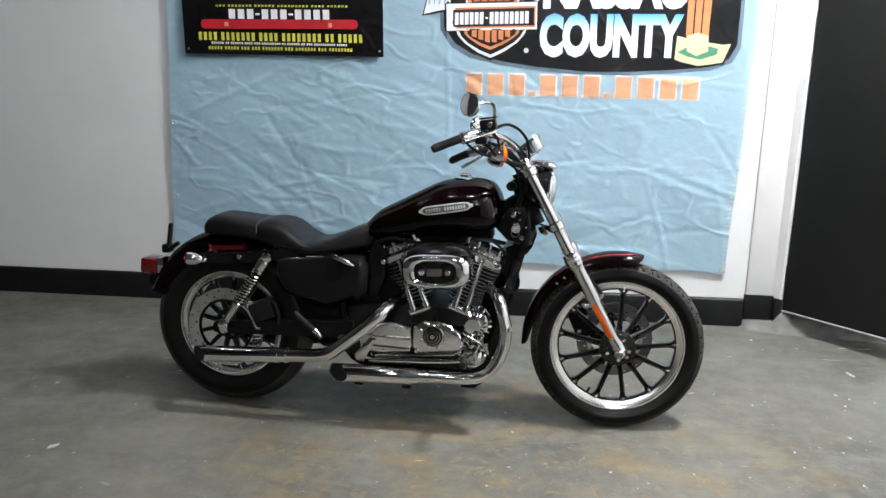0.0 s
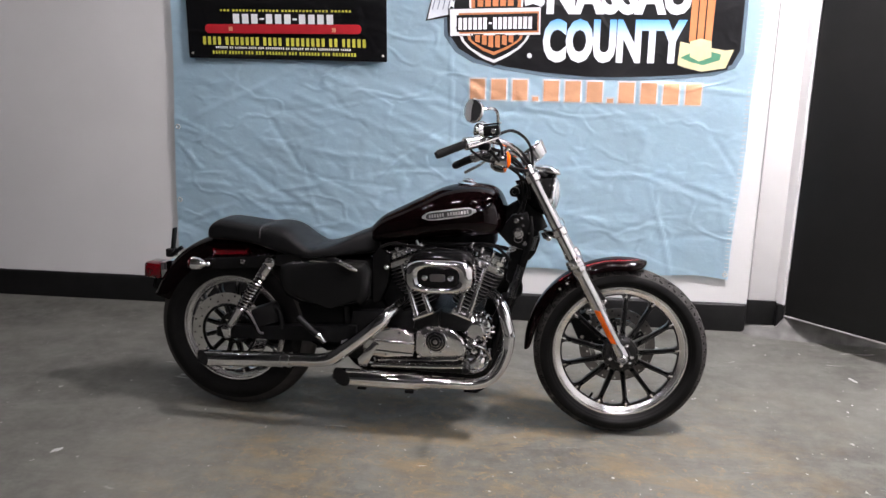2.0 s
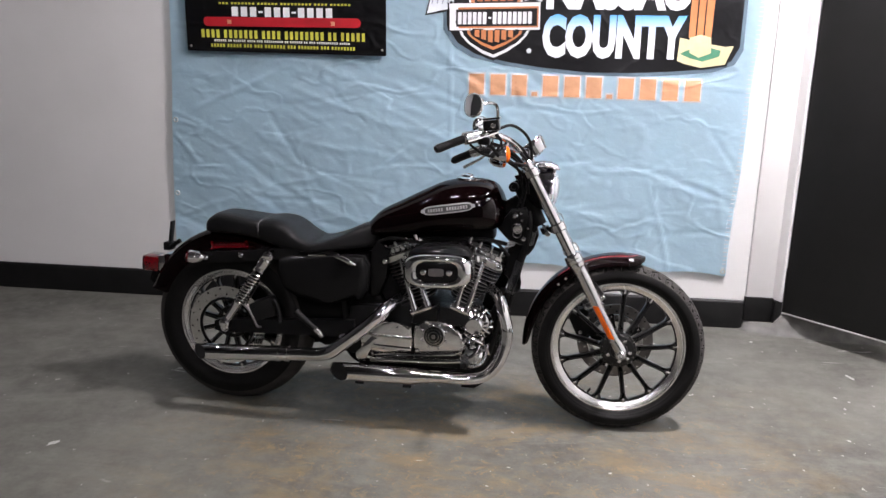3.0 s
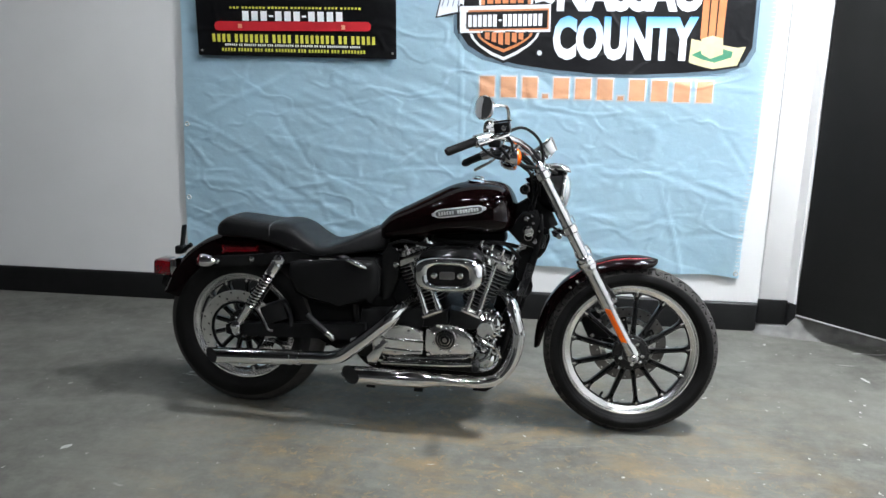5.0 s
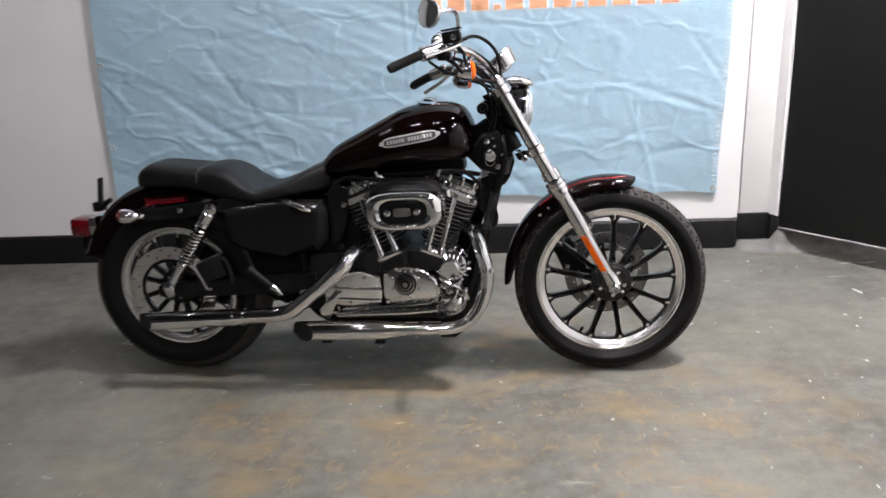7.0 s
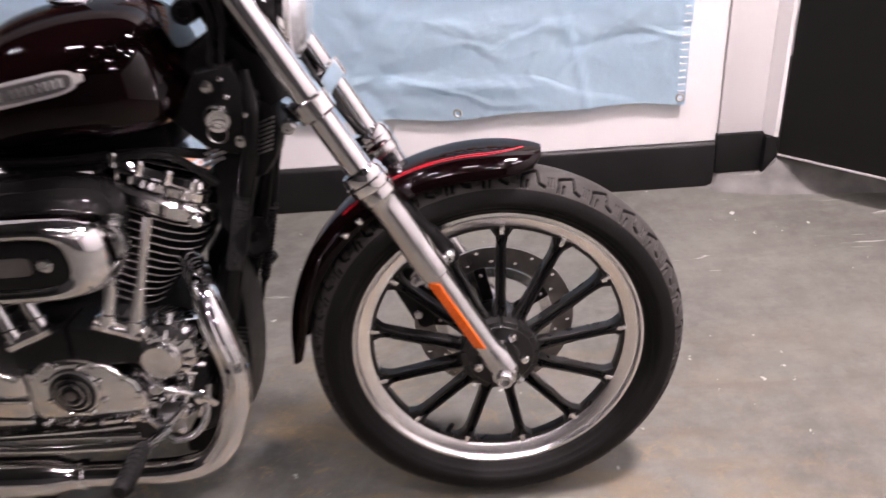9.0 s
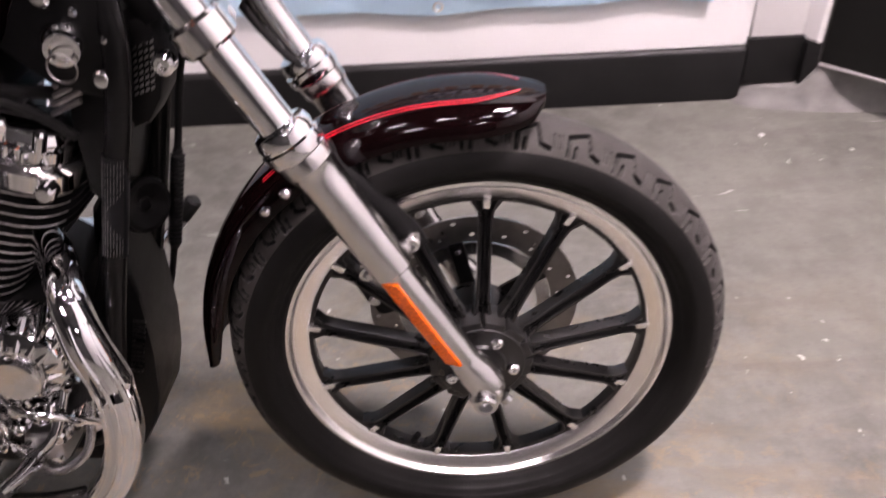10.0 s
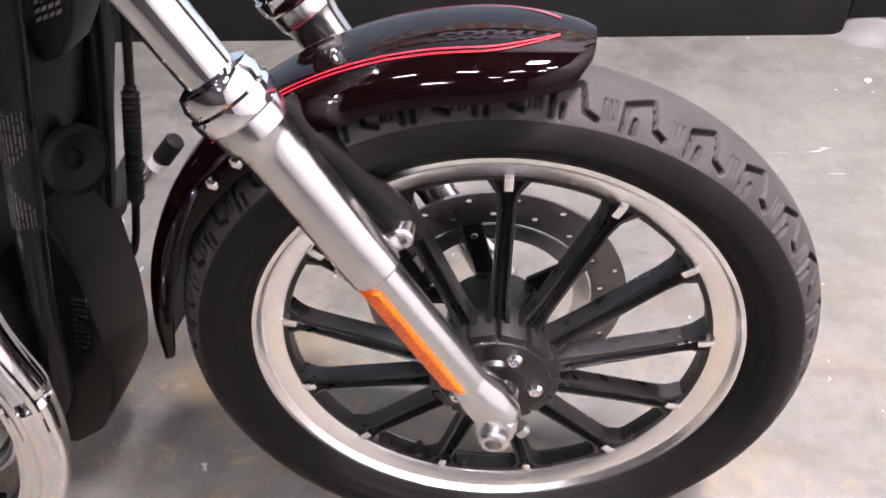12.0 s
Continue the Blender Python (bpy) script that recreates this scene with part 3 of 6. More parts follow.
def conform(bm, off):
    """Lays a flat print, drawn in x and z, on the creased vinyl."""
    bmesh.ops.triangulate(bm, faces=bm.faces[:])
    for _ in range(3):
        long = [e for e in bm.edges if e.calc_length() > 0.022]
        if not long:
            break
        bmesh.ops.subdivide_edges(bm, edges=long, cuts=1, use_grid_fill=False)
        bmesh.ops.triangulate(bm, faces=bm.faces[:])
    for v in bm.verts:
        v.co.y = vinyl_y(v.co.x, v.co.z, off)
    return bm


def flat(bm, pts):
    bm.faces.new([bm.verts.new((x, 0, z)) for x, z in pts])


def print_shape(name, outlines, material, off, parent=None, label=""):
    bm = bmesh.new()
    for o in outlines:
        flat(bm, o)
    return part(name, conform(bm, off), material, parent or banner, label, 60)


def rect(x0, z0, x1, z1, slant=0.0):
    return [(x0, z0), (x1, z0 - slant), (x1, z1 - slant), (x0, z1)]


def rounded(x0, z0, x1, z1, r, n=6):
    out = []
    for cx, cz, a0 in ((x1 - r, z0 + r, -90), (x1 - r, z1 - r, 0), (x0 + r, z1 - r, 90), (x0 + r, z0 + r, 180)):
        for k in range(n + 1):
            a = radians(a0 + 90 * k / n)
            out.append((cx + r * math.cos(a), cz + r * math.sin(a)))
    return out


def lettering(name, text, x0, z0, width, height, material, off, label, grow=0.0):
    """Printed words in the built-in font, fitted to a width and a height, laid on the vinyl."""
    cu = bpy.data.curves.new(name, "FONT")
    cu.body = text
    cu.offset = grow
    cu.resolution_u = 3
    ob = bpy.data.objects.new(name, cu)
    scene.collection.objects.link(ob)
    bpy.context.view_layer.update()
    me = bpy.data.meshes.new_from_object(ob.evaluated_get(bpy.context.evaluated_depsgraph_get()))
    bpy.data.objects.remove(ob)
    bm = bmesh.new()
    bm.from_mesh(me)
    bpy.data.meshes.remove(me)
    xs, ys = [v.co.x for v in bm.verts], [v.co.y for v in bm.verts]
    sx, sy = width / (max(xs) - min(xs)), height / (max(ys) - min(ys))
    for v in bm.verts:
        v.co = Vector((x0 + (v.co.x - min(xs)) * sx, 0, z0 + (v.co.y - min(ys)) * sy))
    return part(name, conform(bm, off), material, banner, label, 60)


# black ground behind the words, with a soft curved lower edge
ground_low = [(-0.124, 1.582), (-0.121, 1.498), (-0.065, 1.419), (0.024, 1.367), (0.178, 1.332), (0.353, 1.308), (0.569, 1.290), (0.781, 1.289), (0.98, 1.300), (1.154, 1.316), (1.253, 1.353), (1.287, 1.42)]
print_shape("dark_ground", [ground_low + [(1.285, 1.80), (0.35, 1.83), (-0.13, 1.80)]], "black_print", 0.0030, None, "black printed ground behind the words")
halo = [(x + (0.018 if x > 0.6 else -0.018), z - 0.016) for x, z in ground_low]
print_shape("soft_edge", [halo + [(1.30, 1.80), (-0.15, 1.80)]], "dusk_print", 0.0018, None, "dark blue soft edge round the printed ground")
lettering("county_word", "COUNTY", 0.350, 1.355, 0.682, 0.208, "county", 0.0060, "white printed word fading to sky blue", 0.055)
lettering("nassau_word", "NASSAU", 0.362, 1.582, 0.682, 0.19, "white_print", 0.0060, "white printed word", 0.052)


def swell(pts, g):
    """The outline grown by g away from its middle."""
    cx, cz = sum(p[0] for p in pts) / len(pts), sum(p[1] for p in pts) / len(pts)
    return [(x + g * (x - cx) / math.hypot(x - cx, z - cz), z + g * (z - cz) / math.hypot(x - cx, z - cz)) for x, z in pts]


LOWER = [(-0.050, 1.49), (-0.036, 1.455), (-0.003, 1.422), (0.060, 1.386), (0.112, 1.366), (0.165, 1.390), (0.224, 1.424), (0.258, 1.457), (0.276, 1.49)]
FIELD = [(-0.009, 1.489), (-0.002, 1.462), (0.020, 1.444), (0.066, 1.420), (0.111, 1.404), (0.160, 1.424), (0.206, 1.447), (0.230, 1.465), (0.240, 1.489)]
UPPER = [(-0.013, 1.80), (-0.003, 1.592), (0.236, 1.598), (0.247, 1.80)]
print_shape("shield", [swell(LOWER, 0.030)], "black_print", 0.0042, None, "black outline of a shield badge")
print_shape("shield", [swell(LOWER, 0.016)], "white_print", 0.0050, None, "white border of a shield badge")
print_shape("shield", [LOWER], "black_print", 0.0057, None, "black lower field of a shield badge")
print_shape("shield", [swell(FIELD, 0.016)], "orange_print", 0.0064, None, "orange lower field of a shield badge")
print_shape("shield", [FIELD], "black_print", 0.0071, None, "black centre of the lower field")
for k in range(6):
    low = 1.447 - 0.030 * (1 - abs(k - 2.5) / 2.5)
    print_shape("field_bar", [[(0.017 + 0.033 * k, low + 0.006), (0.041 + 0.033 * k, low), (0.041 + 0.033 * k, 1.484), (0.017 + 0.033 * k, 1.483)]], "orange_print", 0.0078, None, "orange bar in the lower field")
print_shape("shield", [swell(UPPER, 0.012)], "white_print", 0.0044, None, "white border of the upper field")
print_shape("shield", [UPPER], "orange_print", 0.0050, None, "orange upper field of a shield badge")
print_shape("shield", [[(0.007, 1.80), (0.015, 1.600), (0.221, 1.606), (0.227, 1.80)]], "black_print", 0.0057, None, "black upper field of a shield badge")
BAND = [(-0.109, 1.606), (0.334, 1.616), (0.336, 1.488), (-0.107, 1.479)]
print_shape("shield_band", [swell(BAND, 0.010)], "black_print", 0.0064, None, "black outline of the band across the shield")
print_shape("shield_band", [BAND], "white_print", 0.0071, None, "white border of the band across the shield")
print_shape("shield_band", [[(-0.095, 1.587), (0.327, 1.598), (0.328, 1.499), (-0.092, 1.489)]], "orange_print", 0.0078, None, "orange border of the band across the shield")
print_shape("shield_band", [[(-0.086, 1.578), (0.320, 1.589), (0.321, 1.507), (-0.082, 1.497)]], "black_print", 0.0085, None, "black band across the shield")
for k in range(15):
    x0 = -0.067 + 0.0245 * k
    rise = 0.0075 * k / 14
    if k == 6:
        print_shape("band_dash", [rect(x0 + 0.003, 1.533 + rise, x0 + 0.017, 1.542 + rise)], "white_print", 0.0092)
    else:
        print_shape("band_bar", [rect(x0, 1.508 + rise, x0 + 0.0185, 1.565 + rise)], "white_print", 0.0092, None, "white bar on the band")
for k in range(5):
    print_shape("upper_bar", [rect(0.026 + 0.037 * k, 1.618 + 0.001 * k, 0.054 + 0.037 * k, 1.652 + 0.001 * k)], "orange_print", 0.0064, None, "orange bar above the band")
WING = [(-0.223, 1.557), (-0.205, 1.605), (-0.186, 1.70), (-0.08, 1.70), (-0.092, 1.603), (-0.105, 1.582), (-0.155, 1.573)]
FEATHER = [(0.250, 1.70), (0.353, 1.70), (0.351, 1.632), (0.336, 1.618), (0.298, 1.632), (0.258, 1.622)]
for outline in (WING, FEATHER):
    print_shape("wing", [swell(outline, 0.010)], "black_print", 0.0038, None, "black outline of a wing")
    print_shape("wing", [outline], "silver_print", 0.0046, None, "silver printed wing")
for k in range(4):
    print_shape("feather_line", [[(-0.200 + 0.026 * k, 1.605), (-0.196 + 0.026 * k, 1.605), (-0.170 + 0.024 * k, 1.69), (-0.176 + 0.024 * k, 1.69)]], "dusk_print", 0.0053, None, "dark line on the printed wing")
print_shape("mark", [[(0.287 + 0.012 * math.cos(k), 1.387 + 0.012 * math.sin(k)) for k in np.arange(0, 6.2, 0.4)]], "white_print", 0.0050, None, "small white printed dot")
# tower on rocks, painted at the end of the words
print_shape("tower", [[(1.045, 1.46), (1.150, 1.46), (1.158, 1.95), (1.045, 1.95)]], "orange_print", 0.0048, None, "orange-brown printed tower")
print_shape("tower", [rect(1.076, 1.47, 1.082, 1.94), rect(1.112, 1.47, 1.118, 1.94)], "black_print", 0.0056, None, "dark lines on the printed tower")
print_shape("rock", [[(0.99, 1.345), (1.02, 1.33), (1.114, 1.310), (1.235, 1.330), (1.245, 1.37), (1.275, 1.42), (1.262, 1.46), (1.22, 1.432), (1.20, 1.452), (1.16, 1.44), (1.15, 1.50), (1.06, 1.50), (1.05, 1.46), (0.995, 1.47)]], "black_print", 0.0042, None, "dark outline of printed rocks")
print_shape("rock", [[(1.00, 1.352), (1.03, 1.34), (1.114, 1.320), (1.225, 1.338), (1.232, 1.375), (1.258, 1.425), (1.22, 1.42), (1.16, 1.43), (1.05, 1.45), (1.005, 1.46)]], "cream_print", 0.0052, None, "cream printed rocks")
print_shape("rock", [[(1.01, 1.385), (1.06, 1.365), (1.12, 1.350), (1.195, 1.375), (1.20, 1.402), (1.15, 1.415), (1.05, 1.405)]], "green_print", 0.0060, None, "green printed grass")
print_shape("rock", [[(1.055, 1.39), (1.10, 1.368), (1.155, 1.39), (1.15, 1.462), (1.10, 1.475), (1.05, 1.46)]], "cream_print", 0.0068, None, "pale printed tower base")


def digit_bars(x0, x1, z0, z1, layout, fall=0.0, pad=0.15):
    """Plain bars in place of figures: # a figure, . a point, - a dash."""
    out, wide = [], {"#": 1.0, ".": 0.45, "-": 0.6, " ": 0.5}
    unit = (x1 - x0) / sum(wide[c] for c in layout)
    x = x0
    for c in layout:
        w = wide[c] * unit
        zz = -fall * (x - x0) / (x1 - x0)
        if c == "#":
            out.append(rect(x + w * pad, z0 + zz, x + w * (1 - pad), z1 + zz))
        elif c == ".":
            out.append(rect(x + w * 0.2, z0 + zz, x + w * 0.8, z0 + zz + (z1 - z0) * 0.2))
        elif c == "-":
            out.append(rect(x + w * 0.1, z0 + zz + (z1 - z0) * 0.4, x + w * 0.9, z0 + zz + (z1 - z0) * 0.6))
        x += w
    return out


def grow(shapes, g):
    return [[(x + g * (1 if x > sum(p[0] for p in s) / len(s) else -1), z + g * (1 if z > sum(p[1] for p in s) / len(s) else -1)) for x, z in s] for s in shapes]


FIG = digit_bars(-0.02, 1.14, 1.172, 1.272, "###.###.####", 0.012)
for fig in FIG:
    fb = print_shape("figure_bar", [fig], "peach_print", 0.0062, None, "faded orange printed bar")
    print_shape("bar_border", grow([fig], 0.0075), "white_print", 0.0030, None, "white border of an orange bar")

# stitched hem and eyelets
def hem_stitches():
    bm = bmesh.new()
    z = 0.30
    while z < 2.3:
        x = banner_right(z)
        y = vinyl_y(x - 0.012, z, 0.0015)
        block(bm, (x - 0.024, y - 0.001, z), (x - 0.004, y + 0.001, z + 0.0045), 0)
        z += 0.021
    return bm


part("hem_stitching", hem_stitches(), "thread", banner, "white stitches along the hem")


def eyelet(x, z):
    bm = bmesh.new()
    pr = [(0.0075, -0.001), (0.0095, -0.003), (0.0125, -0.0025), (0.014, 0.0), (0.0075, 0.0)]
    r = ring_profile(pr, 20)
    me = bpy.data.meshes.new("t")
    r.to_mesh(me)
    r.free()
    bm.from_mesh(me)
    bpy.data.meshes.remove(me)
    bmesh.ops.translate(bm, verts=bm.verts[:], vec=(x, vinyl_y(x, z, 0.001), z))
    return bm


for ex in (-0.95, -0.15, 0.652, 1.322):
    part("eyelet", eyelet(ex, banner_bottom(ex) + 0.022), "brass", banner, "small steel eyelet")
for ez in (0.6, 1.0):
    part("eyelet", eyelet(banner_left(ez) + 0.02, ez), "brass", banner, "small steel eyelet")


def poster():
    """Black sheet pinned over the banner, with rows of bars."""
    bm = bmesh.new()
    px0, px1, pz0, pz1 = -1.468, -0.424, 1.352, 2.10
    y = BY - 0.036
    grid = []
    for j in range(13):
        row = []
        for i in range(25):
            s, t = i / 24, j / 12
            x, z = px0 + (px1 - px0) * s, pz0 + 0.012 * (1 - s) * (1 - t) + (pz1 - pz0) * t
            row.append(bm.verts.new((x, y + 0.004 * math.sin(x * 5) * (1 - t), z)))
        grid.append(row)
    for a, b in zip(grid, grid[1:]):
        for i in range(24):
            bm.faces.new((a[i], a[i + 1], b[i + 1], b[i]))
    bmesh.ops.solidify(bm, geom=bm.faces[:], thickness=0.003)
    p = thing("poster", bm, "black_print", "glossy black poster with printed bars, pinned on the banner", "poster")

    def row(name, shapes, material, off, label):
        tiny = len(shapes) > 1 and max(q[1] for q in shapes[0]) - min(q[1] for q in shapes[0]) < 0.03
        for group in ([shapes] if tiny else [[o] for o in shapes]):
            b2 = bmesh.new()
            for o in group:
                flat(b2, o)
            for v in b2.verts:
                v.co.y = y + 0.004 * math.sin(v.co.x * 5) - off
            ob = part(name, b2, material, p, label)
            if tiny:
                tagged(ob, kind="stuff")

    def words(x0, x1, z0, z1, counts, fall):
        return digit_bars(x0, x1, z0, z1, " ".join("#" * c for c in counts), fall, 0.2)

    row("white_bar", digit_bars(-1.228, -0.69, 1.533, 1.580, "###-###-####", 0.004), "white_print", 0.006, "white printed bar")
    row("red_strip", [rounded(-1.372, 1.484, -0.552, 1.530, 0.022)], "red_print", 0.005, "red strip with rounded ends")
    row("printed_line", digit_bars(-1.25, -0.68, 1.496, 1.517, "# # # . # # ##### . # # #", 0.004), "peach_print", 0.008, "pale bars on the red strip")
    row("yellow_bar", words(-1.392, -0.526, 1.428, 1.468, (4, 7, 4, 8, 2, 5), 0.010), "yellow_print", 0.006, "yellow printed bar")
    row("printed_line", words(-1.322, -0.608, 1.409, 1.420, (6, 2, 6, 4, 3, 9, 2, 6, 2, 3, 10, 5), 0.008), "white_print", 0.006, "row of tiny white bars")
    row("printed_line", words(-1.342, -0.580, 1.382, 1.398, (5, 5, 3, 3, 7, 3, 7, 3, 8), 0.008), "yellow_print", 0.006, "row of small yellow bars")
    row("printed_line", words(-1.29, -0.60, 1.592, 1.602, (3, 7, 6, 9, 4, 6), 0.004), "yellow_print", 0.006, "row of small yellow bars")
    row("lower_edge", [rect(px0 + 0.004, 1.361, px1 - 0.002, 1.367, 0.011)], "label", 0.0055, "dark blue-grey lower border")
    for cx in (px0 + 0.02, px1 - 0.02):
        part("pin", turned((cx, y - 0.004, 1.385 if cx < -1 else 1.378), (0, -1, 0), [(0, 0.006), (0.002, 0.006), (0.004, 0.003)], 12), "brass", p, "small steel pin")


poster()


def paint_scuff(x, y, a, b, seed):
    """Thin pale flake of paint lying on the floor, ragged all round."""
    rg = random.Random(seed)
    top, low = [], []
    turn = rg.uniform(0, 3)
    for k in range(18):
        t = 2 * math.pi * k / 18
        r = rg.uniform(0.62, 1.0)
        px, py = a * r * math.cos(t), b * r * math.sin(t)
        c, s = math.cos(turn), math.sin(turn)
        low.append(Vector((x + px * c - py * s, y + px * s + py * c, 0.0)))
        top.append(Vector((x + (px * c - py * s) * 0.93, y + (px * s + py * c) * 0.93, 0.0011)))
    return thing("paint_scuff", loft([low, top]), "scuff", "small pale paint scuff on the concrete floor", "stain", "structure")


SCUFFS = [(-1.347, 2.141, 0.028, 0.014), (1.795, 3.222, 0.035, 0.010), (1.656, 2.993, 0.010, 0.007), (1.70, 2.96, 0.008, 0.006), (1.659, 2.888, 0.009, 0.006),
          (0.668, 2.238, 0.008, 0.006), (1.452, 3.60, 0.013, 0.009), (0.965, 3.494, 0.022, 0.007), (1.134, 3.40, 0.009, 0.006)]
for sx, sy, sa, sb in SCUFFS:
    paint_scuff(sx, sy, sa, sb, int(sx * 1000) + 7)

# ---- the motorcycle ----
bike = new("motorcycle")
bike.matrix_world = Matrix.Translation((-0.825, 2.665, 0.0)) @ Matrix.Rotation(radians(-2.6), 4, "Z") @ Matrix.Rotation(radians(-4.5), 4, "X")
tagged(bike, "black cherry cruiser motorcycle with chrome engine, on its side stand", "motorcycle")

REAR_C, FRONT_C = V(-0.004, 0.022, 0.325), V(1.523, 0, 0.325)
SPOKES = 13


def tyre(R, half, bead, bead_half, grooves, seg):
    """Rounded tyre about the Y axis. grooves: cut the tread pattern into the crown."""
    ncross = 200 if grooves else 40
    prof = []
    sec_h = R - bead
    for i in range(ncross + 1):
        s = -1 + 2 * i / ncross
        a = s * radians(118)
        y = half * math.sin(a) * (1.0 if abs(a) < 1.57 else 1.0)
        r = R - sec_h * 0.62 * (1 - math.cos(a)) if abs(a) < math.pi / 2 else None
        if r is None:
            t = (abs(a) - math.pi / 2) / (radians(118) - math.pi / 2)
            r = R - sec_h * (0.62 + 0.38 * t)
            y = math.copysign(half + (bead_half - half) * t ** 1.6, s)
        prof.append((y, r, s))
    pitch = 2 * math.pi / 33
    L = R

    def seg_d(px, py, ax, ay, bx, by):
        dx, dy = bx - ax, by - ay
        t = np.clip(((px - ax) * dx + (py - ay) * dy) / (dx * dx + dy * dy + 1e-12), 0, 1)
        return np.hypot(px - ax - t * dx, py - ay - t * dy)

    A = np.arange(seg) * 2 * math.pi / seg
    Yc = np.array([p[0] for p in prof])
    Rc = np.array([p[1] for p in prof])
    S = np.array([p[2] for p in prof])
    # arc length across the crown
    arc = np.concatenate([[0], np.cumsum(np.hypot(np.diff(Yc), np.diff(Rc)))])
    arc -= arc[-1] / 2
    depth = np.zeros((seg, len(prof)))
    if grooves:
        loc = (-A % pitch) * L * 33 / 26
        for side in (1, -1):
            unit = 2 * math.pi / 26 * L
            la = (loc + (0 if side == 1 else unit / 2)) % unit
            for shift in (-unit, 0, unit):
                px, py = (la + shift)[:, None], (arc * side)[None, :]
                d = np.full(depth.shape, 9.0)
                for a0, a1 in (((0.002, 0.050), (0.004, 0.028)), ((0.004, 0.028), (0.034, 0.017)), ((0.034, 0.017), (0.038, 0.042)),
                               ((0.038, 0.042), (0.052, 0.047)), ((0.014, 0.050), (0.015, 0.040))):
                    d = np.minimum(d, seg_d(px, py, *a0, *a1))
                cut = np.clip((0.0034 - d) / 0.0013, 0, 1)
                d2 = np.full(depth.shape, 9.0)
                for k in range(3):
                    d2 = np.minimum(d2, seg_d(px, py, 0.058 + 0.006 * k, 0.045, 0.059 + 0.006 * k, 0.028))
                cut = np.maximum(cut, 0.6 * np.clip((0.0014 - d2) / 0.0007, 0, 1))
                depth = np.maximum(depth, cut)
        depth *= 0.0055
    verts = []
    cosA, sinA = np.cos(A), np.sin(A)
    nr = np.cos(np.clip(S * radians(118), -1.4, 1.4))
    ny = np.sin(np.clip(S * radians(118), -1.4, 1.4))
    rib = 0.0008 * (np.abs(S) > 0.80) * (np.sin(np.abs(S) * 90) > 0.2)
    rr = Rc[None, :] - depth * nr[None, :] + rib[None, :]
    yy = np.broadcast_to(Yc[None, :], rr.shape) - depth * ny[None, :]
    P = np.stack([rr * cosA[:, None], yy, rr * sinA[:, None]], -1).reshape(-1, 3)
    m = len(prof)
    i, j = np.meshgrid(np.arange(seg), np.arange(m - 1), indexing="ij")
    i2 = (i + 1) % seg
    F = np.stack([i * m + j, i * m + j + 1, i2 * m + j + 1, i2 * m + j], -1).reshape(-1, 4)
    me = bpy.data.meshes.new("tyre")
    me.from_pydata(P.tolist(), [], F.tolist())
    me.materials.append(M["tyre"])
    me.materials.append(M["tread"])
    crown = np.abs(S[:-1] + S[1:]) / 2 < 0.53
    idx = np.broadcast_to(crown[None, :], i.shape).reshape(-1).astype(np.int32)
    dd = depth[:, :-1].reshape(-1)
    idx = np.where(dd > 0.003, 0, idx)
    me.polygons.foreach_set("material_index", idx.tolist())
    me.polygons.foreach_set("use_smooth", [True] * len(F))
    me.update()
    return me


def spoke_mesh(r0, r1, y0, y1):
    """One cast spoke along +X from the hub to the rim, with raised edges and a sunken middle."""
    rows = []
    n = 12
    for i in range(n + 1):
        t = i / n
        r = r0 + (r1 - r0) * t
        w = 0.0095 - 0.0012 * t + 0.014 * max(0, (t - 0.84) / 0.16) ** 2.4 + 0.005 * max(0, (0.30 - t) / 0.30) ** 1.5
        y = y0 + (y1 - y0) * t
        d = 0.0065
        rows.append([Vector((r, yy, zz)) for zz, yy in ((-w * 0.9, y + 0.020), (-w, y + 0.003), (-w * 0.94, y), (-w * 0.62, y - 0.001), (-w * 0.44, y + d), (-0.002, y + d * 0.7), (0, y + d * 0.2),
                                                        (0.002, y + d * 0.7), (w * 0.44, y + d), (w * 0.62, y - 0.001), (w * 0.94, y), (w, y + 0.003), (w * 0.9, y + 0.020), (0, y + 0.024))])
    return finish("spoke", loft(rows), "spoke_black", 35)


def wheel(name, centre, turn, R, half, lip, w, rim_in, grooves, seg, root_y, label):
    """lip: outer radius of the rim, w: how far its face stands out, rim_in: inner edge of the polished face."""
    prof = [(lip, -w), (lip - 0.0015, -w - 0.003), (lip - 0.006, -w - 0.003), (lip - 0.009, -w + 0.0015), (lip - 0.0105, -w + 0.004), (lip - 0.0125, -w + 0.0035), (rim_in + 0.003, -w + 0.0095),
            (rim_in, -w + 0.012), (rim_in, -w + 0.020), (rim_in + 0.004, 0), (rim_in, w - 0.012), (lip - 0.008, w), (lip, w), (lip - 0.01, 0)]
    ob = part(name, ring_profile(prof, 128), "rimface", bike, label, 30)
    ob.matrix_local = Matrix.Translation(centre) @ Matrix.Rotation(radians(turn), 4, "Z")
    t = new("tyre", tyre(R, half, lip - 0.003, w + 0.001, grooves, seg))
    t.parent = ob
    tagged(t, "black rubber tyre with a dusty patterned tread")
    blk = [(rim_in - 0.0005, -w + 0.0125), (rim_in - 0.0055, -w + 0.0130), (rim_in - 0.0062, -w + 0.0150), (rim_in - 0.0050, -w + 0.032), (rim_in - 0.0005, -w + 0.034)]
    part("rim_band", ring_profile(blk, 104), "spoke_black", ob, "black inner band of the rim")
    sm = spoke_mesh(0.046, rim_in - 0.004, root_y, -w + 0.0125)
    tab = bmesh.new()
    block(tab, (rim_in - 0.0150, -w + 0.0085, -0.0044), (rim_in + 0.001, -w + 0.016, 0.0044), 0.0012)
    tabm = finish("spoke_tab", tab, "rimface")
